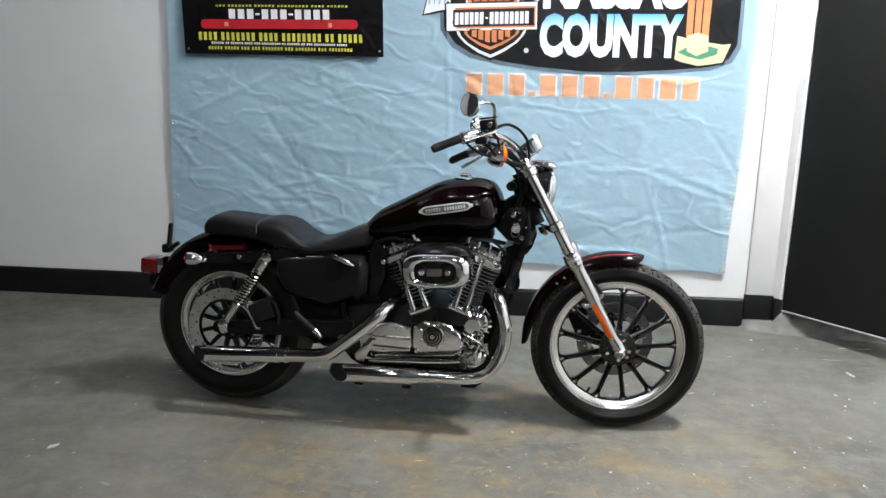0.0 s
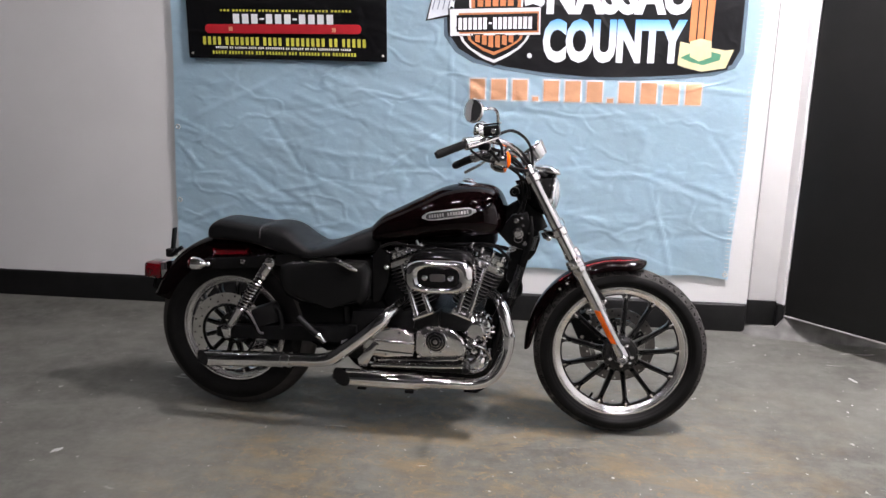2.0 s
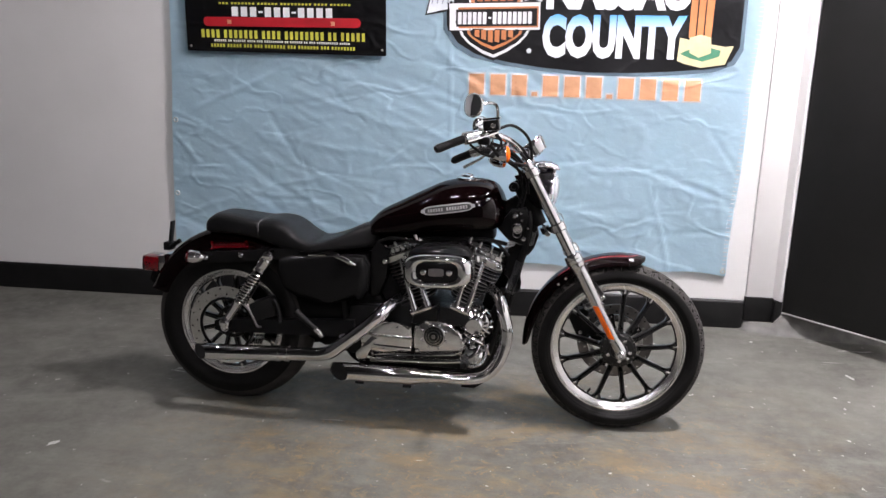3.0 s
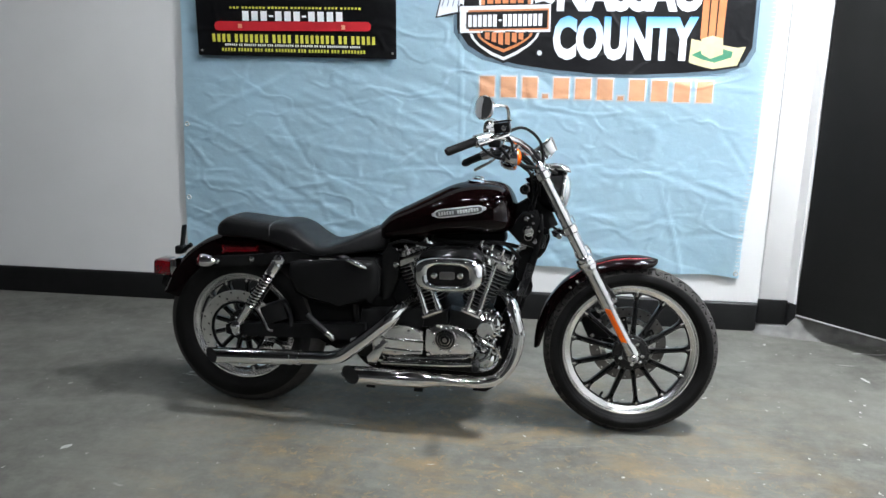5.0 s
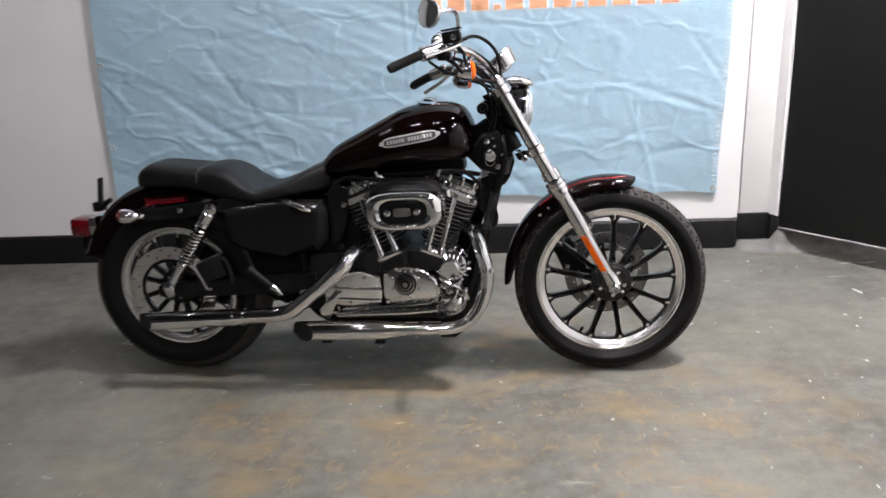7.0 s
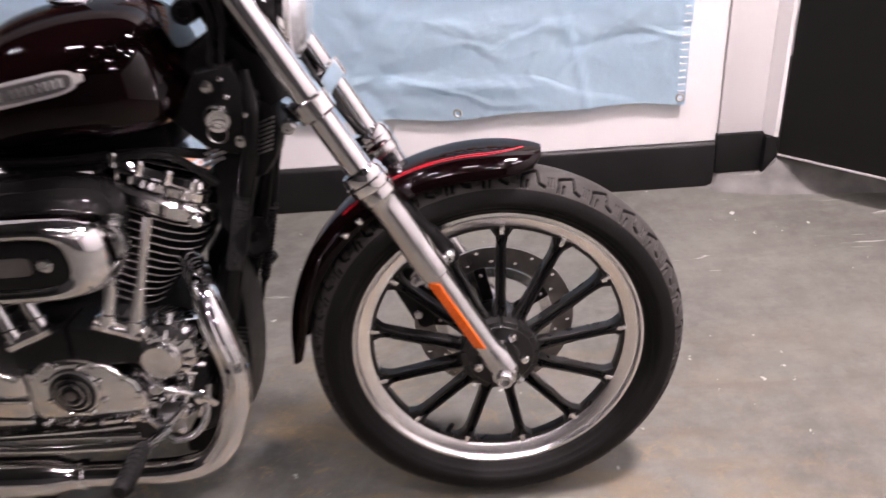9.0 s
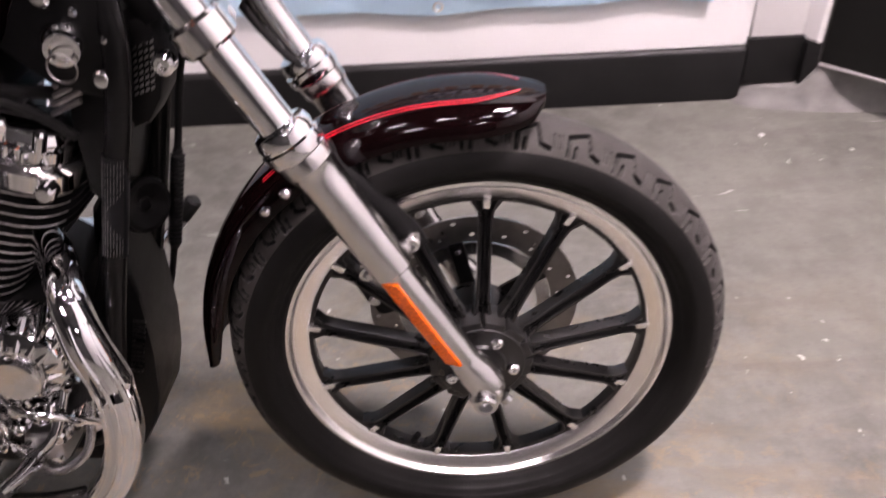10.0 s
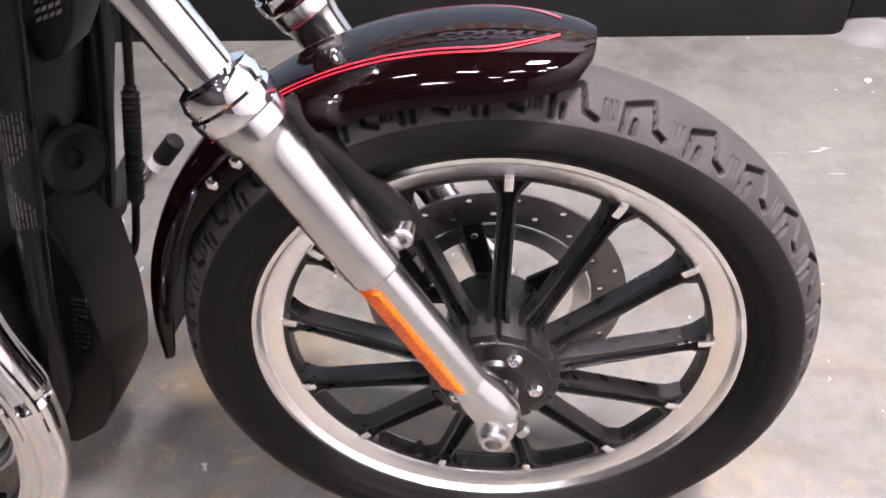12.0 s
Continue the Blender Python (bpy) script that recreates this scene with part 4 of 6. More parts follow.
    for k in range(SPOKES):
        a = math.pi / 2 + 2 * math.pi * k / SPOKES + WHEEL_PHASE
        s = new("spoke", sm)
        s.parent = ob
        s.matrix_local = Matrix.Rotation(-a, 4, "Y")
        q = new("spoke_tab", tabm)
        q.parent = ob
        q.matrix_local = Matrix.Rotation(-a, 4, "Y")
    hub = turned((0, 0.055, 0), (0, -1, 0), [(0, 0.030), (0.004, 0.052), (0.05, 0.052), (0.088, 0.056), (0.094, 0.060), (0.108, 0.060), (0.112, 0.056),
                                             (0.1125, 0.033), (0.118, 0.031), (0.119, 0.02)], 52)
    part("hub", hub, "spoke_black", ob)
    b = bmesh.new()
    block(b, (0.040, -0.0555, -0.0142), (0.0665, -0.014, 0.0142), 0.0035)
    blockm = finish("hub_block", b, "spoke_black")
    for k in range(SPOKES):
        a = math.pi / 2 + 2 * math.pi * (k + 0.5) / SPOKES + WHEEL_PHASE
        q = new("hub_block", blockm)
        q.parent = ob
        q.matrix_local = Matrix.Rotation(-a, 4, "Y")
    for k in range(5):
        a = radians(61 + 72 * k)
        part("hub_bolt", turned((0.042 * math.cos(a), -0.0565, 0.042 * math.sin(a)), (0, -1, 0),
                                [(0, 0.0085), (0.005, 0.0085), (0.0085, 0.0060), (0.0086, 0.0035), (0.006, 0.0030)], 18), "chrome", ob, "small chrome bolt")
    rv = rim_in - 0.006
    part("valve", bar([(rv * math.cos(-2.05), -0.004, rv * math.sin(-2.05)), ((rv - 0.02) * math.cos(-2.05), -0.008, (rv - 0.02) * math.sin(-2.05))], 0.0045, 10),
         "rubber", ob)
    return ob


WHEEL_PHASE = radians(-3.8)
front_wheel = wheel("front_wheel", FRONT_C, 4.4, 0.3255, 0.052, 0.2535, 0.0245, 0.2232, True, 1600, -0.042, "thirteen-spoke cast front wheel, polished rim and black spokes")
rear_wheel = wheel("rear_wheel", REAR_C, 0.0, 0.332, 0.076, 0.2190, 0.056, 0.191, False, 240, -0.052, "thirteen-spoke cast rear wheel, polished rim and black spokes")


def brake_disc(y, r_in, r_out, n=34):
    """Flat ring with real drill holes in two staggered rows."""
    bm = bmesh.new()
    rm = (r_in + r_out) / 2

    def pt(r, a, yy):
        return (r * math.cos(a), yy, r * math.sin(a))
    th = 0.0045
    for row, (ra, rb) in enumerate(((r_in, rm), (rm, r_out))):
        for k in range(n):
            a0, a1 = 2 * math.pi * k / n, 2 * math.pi * (k + 1) / n
            am, rc = (a0 + a1) / 2, (ra + rb) / 2
            hole = (k + row) % 2 == 0
            outer = [(ra, a0), (ra, am), (ra, a1), (rc, a1), (rb, a1), (rb, am), (rb, a0), (rc, a0)]
            for yy, flip in ((y, 0), (y + th, 1)):
                ov = [bm.verts.new(pt(r, a, yy)) for r, a in outer]
                if not hole:
                    bm.faces.new(ov)
                    continue
                iv = []
                for r, a in outer:
                    dr, da = r - rc, (a - am) * rc
                    q = 0.0040 / math.hypot(dr, da)
                    iv.append(bm.verts.new(pt(rc + dr * q, am + da * q / rc, yy)))
                for j in range(8):
                    bm.faces.new((ov[j], ov[(j + 1) % 8], iv[(j + 1) % 8], iv[j]))
    for r in (r_in, r_out):
        for k in range(n * 2):
            a0, a1 = math.pi * k / n, math.pi * (k + 1) / n
            bm.faces.new([bm.verts.new(pt(r, a, yy)) for a, yy in ((a0, y), (a1, y), (a1, y + th), (a0, y + th))])
    bmesh.ops.remove_doubles(bm, verts=bm.verts[:], dist=1e-5)
    return bm


d = part("brake_disc", brake_disc(0.066, 0.108, 0.146), "steel", front_wheel, "dark drilled steel brake disc")
part("disc_carrier", ring_profile([(0.106, 0.064), (0.106, 0.069), (0.088, 0.069), (0.088, 0.064)], 60), "bright_steel", front_wheel)
for k in range(5):
    a = radians(30 + 72 * k)
    b = bmesh.new()
    block(b, (0.045, 0.058, -0.011), (0.110, 0.066, 0.011), 0.003)
    part("disc_arm", b, "satin_black", front_wheel).matrix_local = Matrix.Rotation(-a, 4, "Y")
    part("disc_bolt", turned((0.098 * math.cos(a), 0.0632, 0.098 * math.sin(a)), (0, -1, 0), [(0, 0.006), (0.004, 0.006), (0.006, 0.003)], 14), "bright_steel", front_wheel)
part("brake_disc", brake_disc(-0.104, 0.116, 0.158), "polished", rear_wheel, "bright drilled steel brake disc")
part("disc_carrier", ring_profile([(0.1135, -0.106), (0.1135, -0.100), (0.104, -0.100), (0.104, -0.106)], 60), "satin_black", rear_wheel)

# ---- front fork ----
FD = (V(1.531, 0.1, 0.329) - V(1.165, 0.1, 0.993)).normalized()


def fork_leg(v, du, name):
    base = V(1.531 + du, v, 0.329)
    L = (V(1.531, 0, 0.329) - V(1.165, 0, 0.993)).length
    at = lambda s: base - FD * s          # s: distance up from the axle
    fwd = Vector((-FD.z, 0, FD.x))
    rows = ((-0.020, 0.008, 0.004), (-0.012, 0.019, 0.004), (0.0, 0.0235, 0.004), (0.03, 0.0235, 0.004), (0.05, 0.0198, 0.002), (0.056, 0.0196, 0.002), (0.200, 0.0196, 0.002), (0.2048, 0.0196, 0.002), (0.2062, 0.0238, 0.002), (0.2075, 0.0246, 0.002), (0.211, 0.0247, 0.002),
            (0.25, 0.0247, 0.002), (0.338, 0.0250, 0.002), (0.348, 0.0252, 0.002), (0.355, 0.0266, 0.002), (0.360, 0.0292, 0.0015), (0.372, 0.0298, 0.001), (0.378, 0.029, 0.001))
    body = sweep(bmesh.new(), [at(s) + fwd * o for s, r, o in rows], [r for s, r, o in rows], 36)
    leg = part(name, body, "alu", bike, "brushed aluminium fork leg with a chrome upper tube", 18)
    part("collar", sweep(bmesh.new(), [at(s) for s in (0.374, 0.378, 0.384, 0.392, 0.394, 0.402, 0.410, 0.413)],
                         [0.028, 0.0320, 0.0335, 0.0335, 0.031, 0.032, 0.029, 0.0225], 32), "chrome", leg, "chrome dust collar")
    part("upper_tube", sweep(bmesh.new(), [at(s) for s in (0.40, 0.55, L - 0.03, L + 0.02)], 0.0205, 32), "chrome", leg, "chrome upper tube")
    part("fork_cap", sweep(bmesh.new(), [at(s) for s in (L + 0.0205, L + 0.024, L + 0.032, L + 0.036)], [0.021, 0.0225, 0.019, 0.01], 24), "chrome", leg)
    # axle clamp at the foot
    e = base + FD * 0.004
    side = 1 if v > 0 else -1
    part("axle_boss", turned(e + Vector((0, side * 0.030, 0)), (0, -side, 0), [(0, 0.021), (0.045, 0.021), (0.050, 0.018), (0.0505, 0.014)], 28), "alu", leg)
    part("axle_end", turned(e + Vector((0, -side * 0.0205, 0)), (0, -side, 0), [(0, 0.0145), (0.010, 0.0145), (0.013, 0.012), (0.0131, 0.0085), (0.004, 0.0080), (0.0039, 0.001)], 24), "bright_steel", leg, "hollow steel axle end")
    part("pinch_bolt", turned(e + V(0.022, side * 0.0, -0.014), (0.6, 0, -0.8), [(0, 0.008), (0.008, 0.008), (0.009, 0.005)], 14), "bright_steel", leg)
    return leg


leg_r = fork_leg(0.10, 0.0, "fork_leg")
fork_leg(-0.10, -0.015, "fork_leg")


def on_fork(s, v, du=0.0):
    return V(1.531 + du, v, 0.329) - FD * s


# reflector on the right leg
def reflector():
    bm = bmesh.new()
    side = Vector((FD.z, 0, -FD.x)).normalized()      # across the leg, in the wheel's plane
    if side.x > 0:
        side = -side
    rows = []
    n = 14
    for i in range(n + 1):
        s = 0.060 + 0.136 * i / n
        w0, w1 = -0.002, 0.0155
        ring = []
        for q, h in ((w0, 0), (w0, 0.0025), (w0 + 0.002, 0.0035), (w1 - 0.002, 0.0035), (w1, 0.0025), (w1, 0)):
            rr = 0.0197
            ang = q / rr
            c = on_fork(s + (q - w0) * 0.62, 0.10) - side * 0.0026
            rad = Vector((0, -1, 0)) * math.cos(ang) + side * math.sin(ang)
            ring.append(c + rad * (rr + 0.0005 + h))
        rows.append(ring)
    bm.free()
    return loft(rows)


part("side_reflector", reflector(), "amber", leg_r, "long orange reflector")
for s, du, dw in ((0.214, 0.025, 0.011), (0.195, -0.037, -0.012)):
    c = on_fork(s, 0.085)
    part("lug", turned(c + V(du, -0.02, dw), (0, -1, 0), [(0, 0.0105), (0.014, 0.0105), (0.016, 0.0090), (0.0162, 0.0058), (0.011, 0.0050)], 20), "alu", leg_r, "bolted lug")
    part("lug_web", bar([c + V(0, -0.01, 0), c + V(du, -0.01, dw)], 0.011, 12), "alu", leg_r)
# left caliper, behind the wheel
def caliper():
    bm = bmesh.new()
    c = V(1.395, -0.085, 0.385)
    block(bm, c + Vector((-0.045, -0.032, -0.068)), c + Vector((0.036, 0.03, 0.062)), 0.014, Matrix.Rotation(radians(-25), 3, "Y"))
    return bm


cal = part("brake_caliper", caliper(), "crinkle", bike, "black brake caliper")
for dw in (-0.03, 0.03):
    part("caliper_bolt", turned(V(1.395 + dw * 0.4, -0.045, 0.385 + dw), (0, -1, 0), [(0, 0.009), (0.006, 0.009), (0.008, 0.006)], 14), "bright_steel", cal)
part("brake_hose", bar([V(1.38, -0.09, 0.43), V(1.385, -0.085, 0.52), V(1.37, -0.082, 0.62), V(1.29, -0.07, 0.72), V(1.22, -0.05, 0.86), V(1.17, -0.05, 0.98)], 0.0045, 10, 8), "rubber", bike, "black brake hose")
part("fork_brace", bar([V(1.362, 0.052, 0.640), V(1.385, 0.054, 0.607), V(1.449, 0.056, 0.530), V(1.462, 0.056, 0.512)], [0.012, 0.0155, 0.0150, 0.010], 18), "satin_black", bike, "black fender stay")


def clamp(s, material, name, label, thick=0.032, r=0.0295):
    """A fork clamp: two rings round the tubes and the bridge between them."""
    bm = bmesh.new()
    for v, du in ((0.10, 0.0), (-0.10, -0.015)):
        c = on_fork(s, v, du)
        lathe(bm, c - FD * thick / 2, FD, [(0, r - 0.004), (0.004, r), (thick - 0.004, r), (thick, r - 0.004)], 28)
    a, b = on_fork(s, 0.085), on_fork(s, -0.085, -0.013)
    rows = []
    for i in range(13):
        t = i / 12
        c = a.lerp(b, t)
        bulge = math.sin(math.pi * t)
        x = Vector((FD.z, 0, -FD.x)) * -1
        hw = 0.024 + 0.016 * bulge
        c2 = c + x * -0.030 * bulge
        rows.append([c2 + x * hw - FD * 0.013, c2 - x * hw - FD * 0.013, c2 - x * hw + FD * 0.013, c2 + x * hw + FD * 0.013])
    l2 = loft(rows)
    me = bpy.data.meshes.new("t")
    l2.to_mesh(me)
    l2.free()
    bm.from_mesh(me)
    bpy.data.meshes.remove(me)
    return part(name, bm, material, bike, label)


low_clamp = clamp(0.522, "polished", "lower_fork_clamp", "polished lower fork clamp")
for v in (0.1,):
    c = on_fork(0.522, v)
    part("clamp_bolt", turned(c + V(-0.036, 0.012, -0.022), (0, -1, 0), [(0, 0.011), (0.012, 0.011), (0.014, 0.008), (0.0141, 0.005), (0.010, 0.005)], 18), "chrome", low_clamp)
clamp(0.742, "polished", "upper_fork_clamp", "polished upper fork clamp")
part("steering_head", bar([V(1.120, 0, 0.945), V(1.205, 0, 0.775)], 0.031, 24), "satin_black", bike)

# ---- front fender ----


def fender_surface(centre, R0, a0, a1, hw, skirt, a, s, tip):
    """Point of a fender at angle a round the wheel; s from -1 to 1 across it."""
    t = (a - a0) / (a1 - a0)
    e = min(1.0, t / tip[0], (1 - t) / tip[1])
    low = 0.35 if t < 0.5 else 0.78
    w = hw * (low + (1 - low) * math.sqrt(max(0.0, 1 - (1 - e) ** 2)))
    sk = skirt * (0.30 + 0.70 * math.sqrt(max(0.0, 1 - (1 - e) ** 2)))
    f = s * math.pi / 2
    lat = w * math.copysign(abs(math.sin(f)) ** 0.85, f)
    rad = R0 - sk * (1 - abs(math.cos(f)) ** 0.75)
    return Vector((centre.x + rad * math.cos(a), lat, centre.z + rad * math.sin(a)))


def fender(centre, R0, a0, a1, hw, skirt, tip, n=70, m=22):
    bm = bmesh.new()
    a0, a1 = radians(a0), radians(a1)
    outer, inner = [], []
    for i in range(n + 1):
        a = a0 + (a1 - a0) * i / n
        outer.append([bm.verts.new(fender_surface(centre, R0, a0, a1, hw, skirt, a, -1 + 2 * j / m, tip)) for j in range(m + 1)])
        inner.append([bm.verts.new(fender_surface(centre, R0 - 0.004, a0, a1, hw - 0.003, skirt - 0.004, a, -1 + 2 * j / m, tip)) for j in range(m + 1)])
    for g in (outer, inner):
        for p, q in zip(g, g[1:]):
            for j in range(m):
                bm.faces.new((p[j], p[j + 1], q[j + 1], q[j]))
    for i in range(n):
        for j in (0, m):
            bm.faces.new((outer[i][j], outer[i + 1][j], inner[i + 1][j], inner[i][j]))
    for i in (0, n):
        for j in range(m):
            bm.faces.new((outer[i][j], outer[i][j + 1], inner[i][j + 1], inner[i][j]))
    return bm


FA0, FA1 = 77.0, 181.5
FTIP = (0.15, 0.20)
ff = part("front_fender", fender(FRONT_C, 0.361, FA0, FA1, 0.063, 0.038, FTIP), "paint", bike, "glossy black cherry front fender with red pinstripes", 40)


def pinstripe(s0, wide, side):
    """A painted line that runs along the fender and turns over it near the front."""
    bm = bmesh.new()
    rows = []
    for i in range(90):
        t = i / 89
        deg = FA0 + 4.5 + 50 * t
        s = s0
        if t < 0.20:
            s = s0 * (1 - (1 - t / 0.20) ** 2 * 0.62)
        ring = []
        for ds in (-wide, wide):
            q = fender_surface(FRONT_C, 0.3616, radians(FA0), radians(FA1), 0.0636, 0.0382, radians(deg), (s + ds) * side, FTIP)
            ring.append(bm.verts.new(q))
        rows.append(ring)
    for p, q in zip(rows, rows[1:]):
        bm.faces.new((p[0], p[1], q[1], q[0]))
    return bm


for s0 in (0.355, 0.410):
    for side in (-1, 1):
        part("pinstripe", pinstripe(s0, 0.011, side), "red_line", ff, "thin red painted line")
for v in (0.064,):
    for ang in (128, 134):
        q = fender_surface(FRONT_C, 0.361, radians(FA0), radians(FA1), 0.063, 0.038, radians(ang), -0.86, FTIP)
        part("fender_bolt", turned(q, (0, -1, 0), [(-0.002, 0.006), (0.004, 0.006), (0.006, 0.003)], 12), "chrome", ff)

# ---- handlebar, lamp, instruments ----
hb = part("handlebar", bar([V(0.876, 0.388, 1.071), V(0.955, 0.325, 1.104), V(1.03, 0.265, 1.118), V(1.09, 0.19, 1.10), V(1.135, 0.10, 1.055), V(1.145, 0.03, 1.045),
                            V(1.14, -0.03, 1.04), V(1.125, -0.10, 1.04), V(1.06, -0.19, 1.05), V(0.99, -0.265, 1.045), V(0.895, -0.325, 1.015), V(0.805, -0.405, 0.972)], 0.0125, 18, 8), "chrome", bike, "chrome swept-back handlebar")
part("grip", sweep(bmesh.new(), [V(0.872, 0.391, 1.069), V(0.879, 0.385, 1.073), V(0.915, 0.357, 1.088), V(0.952, 0.328, 1.103)], [0.012, 0.0148, 0.0140, 0.0148], 24), "rubber", hb, "black rubber grip")
part("grip", sweep(bmesh.new(), [V(0.803, -0.407, 0.971), V(0.811, -0.400, 0.975), V(0.85, -0.364, 0.994), V(0.893, -0.328, 1.013)], [0.013, 0.0165, 0.016, 0.0165], 24), "rubber", hb, "black rubber grip")
part("switch_housing", sweep(bmesh.new(), [V(0.953, 0.327, 1.104), V(0.957, 0.324, 1.105), V(1.0, 0.290, 1.115), V(1.005, 0.286, 1.116)], [0.017, 0.022, 0.022, 0.017], 20), "chrome", hb, "polished switch housing")
part("switch_housing", sweep(bmesh.new(), [V(0.895, -0.327, 1.014), V(0.90, -0.323, 1.016), V(0.945, -0.29, 1.033), V(0.95, -0.286, 1.034)], [0.017, 0.022, 0.022, 0.017], 20), "chrome", hb, "polished switch housing")
mc = part("master_cylinder", box(V(1.010, 0.272, 1.132), V(1.066, 0.218, 1.168), 0.006, Matrix.Rotation(radians(-8), 3, "Y")), "satin_black", bike, "black brake fluid reservoir")
part("sight_glass", turned(V(1.046, 0.274, 1.150), (0, -1, 0), [(0, 0.009), (0.003, 0.009), (0.004, 0.006), (0.0041, 0.002)], 18), "chrome", mc)
part("reservoir_lid", box(V(1.008, 0.274, 1.170), V(1.068, 0.216, 1.176), 0.003, Matrix.Rotation(radians(-8), 3, "Y")), "satin_black", mc)
part("brake_lever", bar([V(1.06, 0.255, 1.128), V(1.04, 0.28, 1.120), V(1.005, 0.325, 1.108), V(0.972, 0.362, 1.098)], [0.007, 0.006, 0.005, 0.006], 14, 6), "polished", bike, "polished brake lever")
part("clutch_lever", bar([V(0.99, -0.27, 1.03), V(0.96, -0.30, 1.015), V(0.92, -0.36, 0.985), V(0.85, -0.42, 0.945)], [0.009, 0.008, 0.007, 0.008], 14, 6), "polished", bike, "polished clutch lever")


def mirror(cu, cv, cw, stem, yaw, name):
    """Oval chrome mirror that faces back."""
    ob = part(name, bar([V(*p) for p in stem], 0.0055, 12, 8), "chrome", bike, "chrome oval mirror on a bent stem")
    c = V(cu, cv, cw)
    face = Vector((-math.cos(yaw), math.sin(yaw), 0.05)).normalized()
    side = face.cross(Vector((0, 0, 1))).normalized()
    up = side.cross(face)
    rings, glass = [], []
    for h, k in ((-0.022, 0.15), (-0.020, 0.45), (-0.013, 0.78), (-0.004, 0.96), (0.004, 1.0), (0.007, 0.97), (0.006, 0.93)):
        rings.append([c + face * h + side * (0.050 * k * math.cos(a)) + up * (0.041 * k * math.sin(a)) for a in (2 * math.pi * j / 36 for j in range(36))])
    part("shell", loft(rings), "chrome", ob)
    gl = [[c + face * h + side * (0.050 * k * math.cos(a)) + up * (0.041 * k * math.sin(a)) for a in (2 * math.pi * j / 36 for j in range(36))] for h, k in ((0.0062, 0.925), (0.0068, 0.90))]
    part("glass", loft(gl), "mirror", ob, "mirror glass")
    return ob


mirror(0.99, 0.36, 1.217, [(1.058, 0.245, 1.12), (1.060, 0.26, 1.17), (1.058, 0.29, 1.215), (1.040, 0.33, 1.226), (1.01, 0.358, 1.218)], -0.75, "mirror")
mirror(0.924, -0.36, 1.126, [(0.98, -0.255, 1.04), (0.990, -0.26, 1.09), (0.985, -0.29, 1.125), (0.97, -0.33, 1.135), (0.945, -0.358, 1.126)], 0.55, "mirror")

# wiring and switch gear round the bars
for pts, r in (([V(1.0, 0.295, 1.122), V(1.05, 0.245, 1.118), V(1.10, 0.185, 1.098), V(1.14, 0.11, 1.06), V(1.165, 0.07, 1.01), V(1.17, 0.05, 0.95)], 0.007),
               ([V(0.99, 0.30, 1.098), V(1.05, 0.235, 1.085), V(1.11, 0.15, 1.05), V(1.15, 0.09, 0.99), V(1.16, 0.06, 0.92)], 0.006),
               ([V(0.95, -0.285, 1.02), V(1.03, -0.19, 1.035), V(1.10, -0.11, 1.02), V(1.15, -0.06, 0.97)], 0.007)):
    part("wiring_loom", bar(pts, r, 10, 6), "rubber", bike, "black wiring along the handlebar")
for pts, r in (([V(1.045, 0.262, 1.135), V(1.07, 0.25, 1.105), V(1.075, 0.22, 1.075), V(1.09, 0.17, 1.05), V(1.12, 0.11, 1.02), V(1.16, 0.07, 0.985)], 0.005),
               ([V(1.02, 0.29, 1.105), V(1.045, 0.265, 1.075), V(1.075, 0.225, 1.035), V(1.12, 0.15, 1.015), V(1.19, 0.09, 1.0), V(1.22, 0.05, 0.985)], 0.0055),
               ([V(0.975, 0.31, 1.085), V(1.02, 0.27, 1.05), V(1.08, 0.19, 1.03), V(1.15, 0.10, 0.965), V(1.165, 0.08, 0.90)], 0.0045)):
    part("cable", bar(pts, r, 10, 8), "rubber", bike, "black control cable")
part("switch_button", box(V(1.012, 0.318, 1.118), V(1.030, 0.300, 1.130), 0.003), "chrome", bike)
part("switch_pod", box(V(1.00, 0.315, 1.085), V(1.04, 0.265, 1.112), 0.006), "satin_black", bike, "black switch pod")
part("bar_clamp", box(V(1.125, 0.065, 1.028), V(1.165, -0.065, 1.066), 0.008), "chrome", bike, "chrome handlebar clamp")

# headlamp
hl_c, hl_ax = V(1.206, 0, 0.912), Vector((0.985, 0.05, -0.10)).normalized()
hl = part("headlamp", turned(hl_c - hl_ax * 0.06, hl_ax, [(0, 0.02), (0.012, 0.048), (0.04, 0.068), (0.075, 0.077), (0.088, 0.078)], 40), "gloss_black", bike, "round headlamp with a chrome ring")
part("headlamp_ring", turned(hl_c + hl_ax * 0.0285, hl_ax, [(0, 0.077), (0.003, 0.081), (0.010, 0.082), (0.016, 0.079), (0.018, 0.072), (0.015, 0.070)], 40), "chrome", hl, "chrome ring")
part("headlamp_lens", turned(hl_c + hl_ax * 0.044, hl_ax, [(0, 0.0695), (0.008, 0.064), (0.018, 0.045), (0.024, 0.015), (0.0242, 0.002)], 40), "lens", hl, "clear ribbed lens")
cap_rows = []
for cu, cw, hw, hh in ((1.160, 0.998, 0.012, 0.006), (1.168, 1.000, 0.030, 0.013), (1.20, 1.003, 0.042, 0.016), (1.235, 1.002, 0.044, 0.015), (1.262, 0.996, 0.038, 0.011), (1.272, 0.990, 0.022, 0.005)):
    cap_rows.append([V(cu, hw * math.copysign(abs(math.cos(t)) ** 0.7, math.cos(t)), cw + hh * math.copysign(abs(math.sin(t)) ** 0.8, math.sin(t))) for t in (2 * math.pi * k / 28 for k in range(28))])
part("lamp_cap", loft(cap_rows), "chrome", bike, "chrome cap over the headlamp", 50)
# speedometer
sp_ax = Vector((-0.62, 0, 0.78))
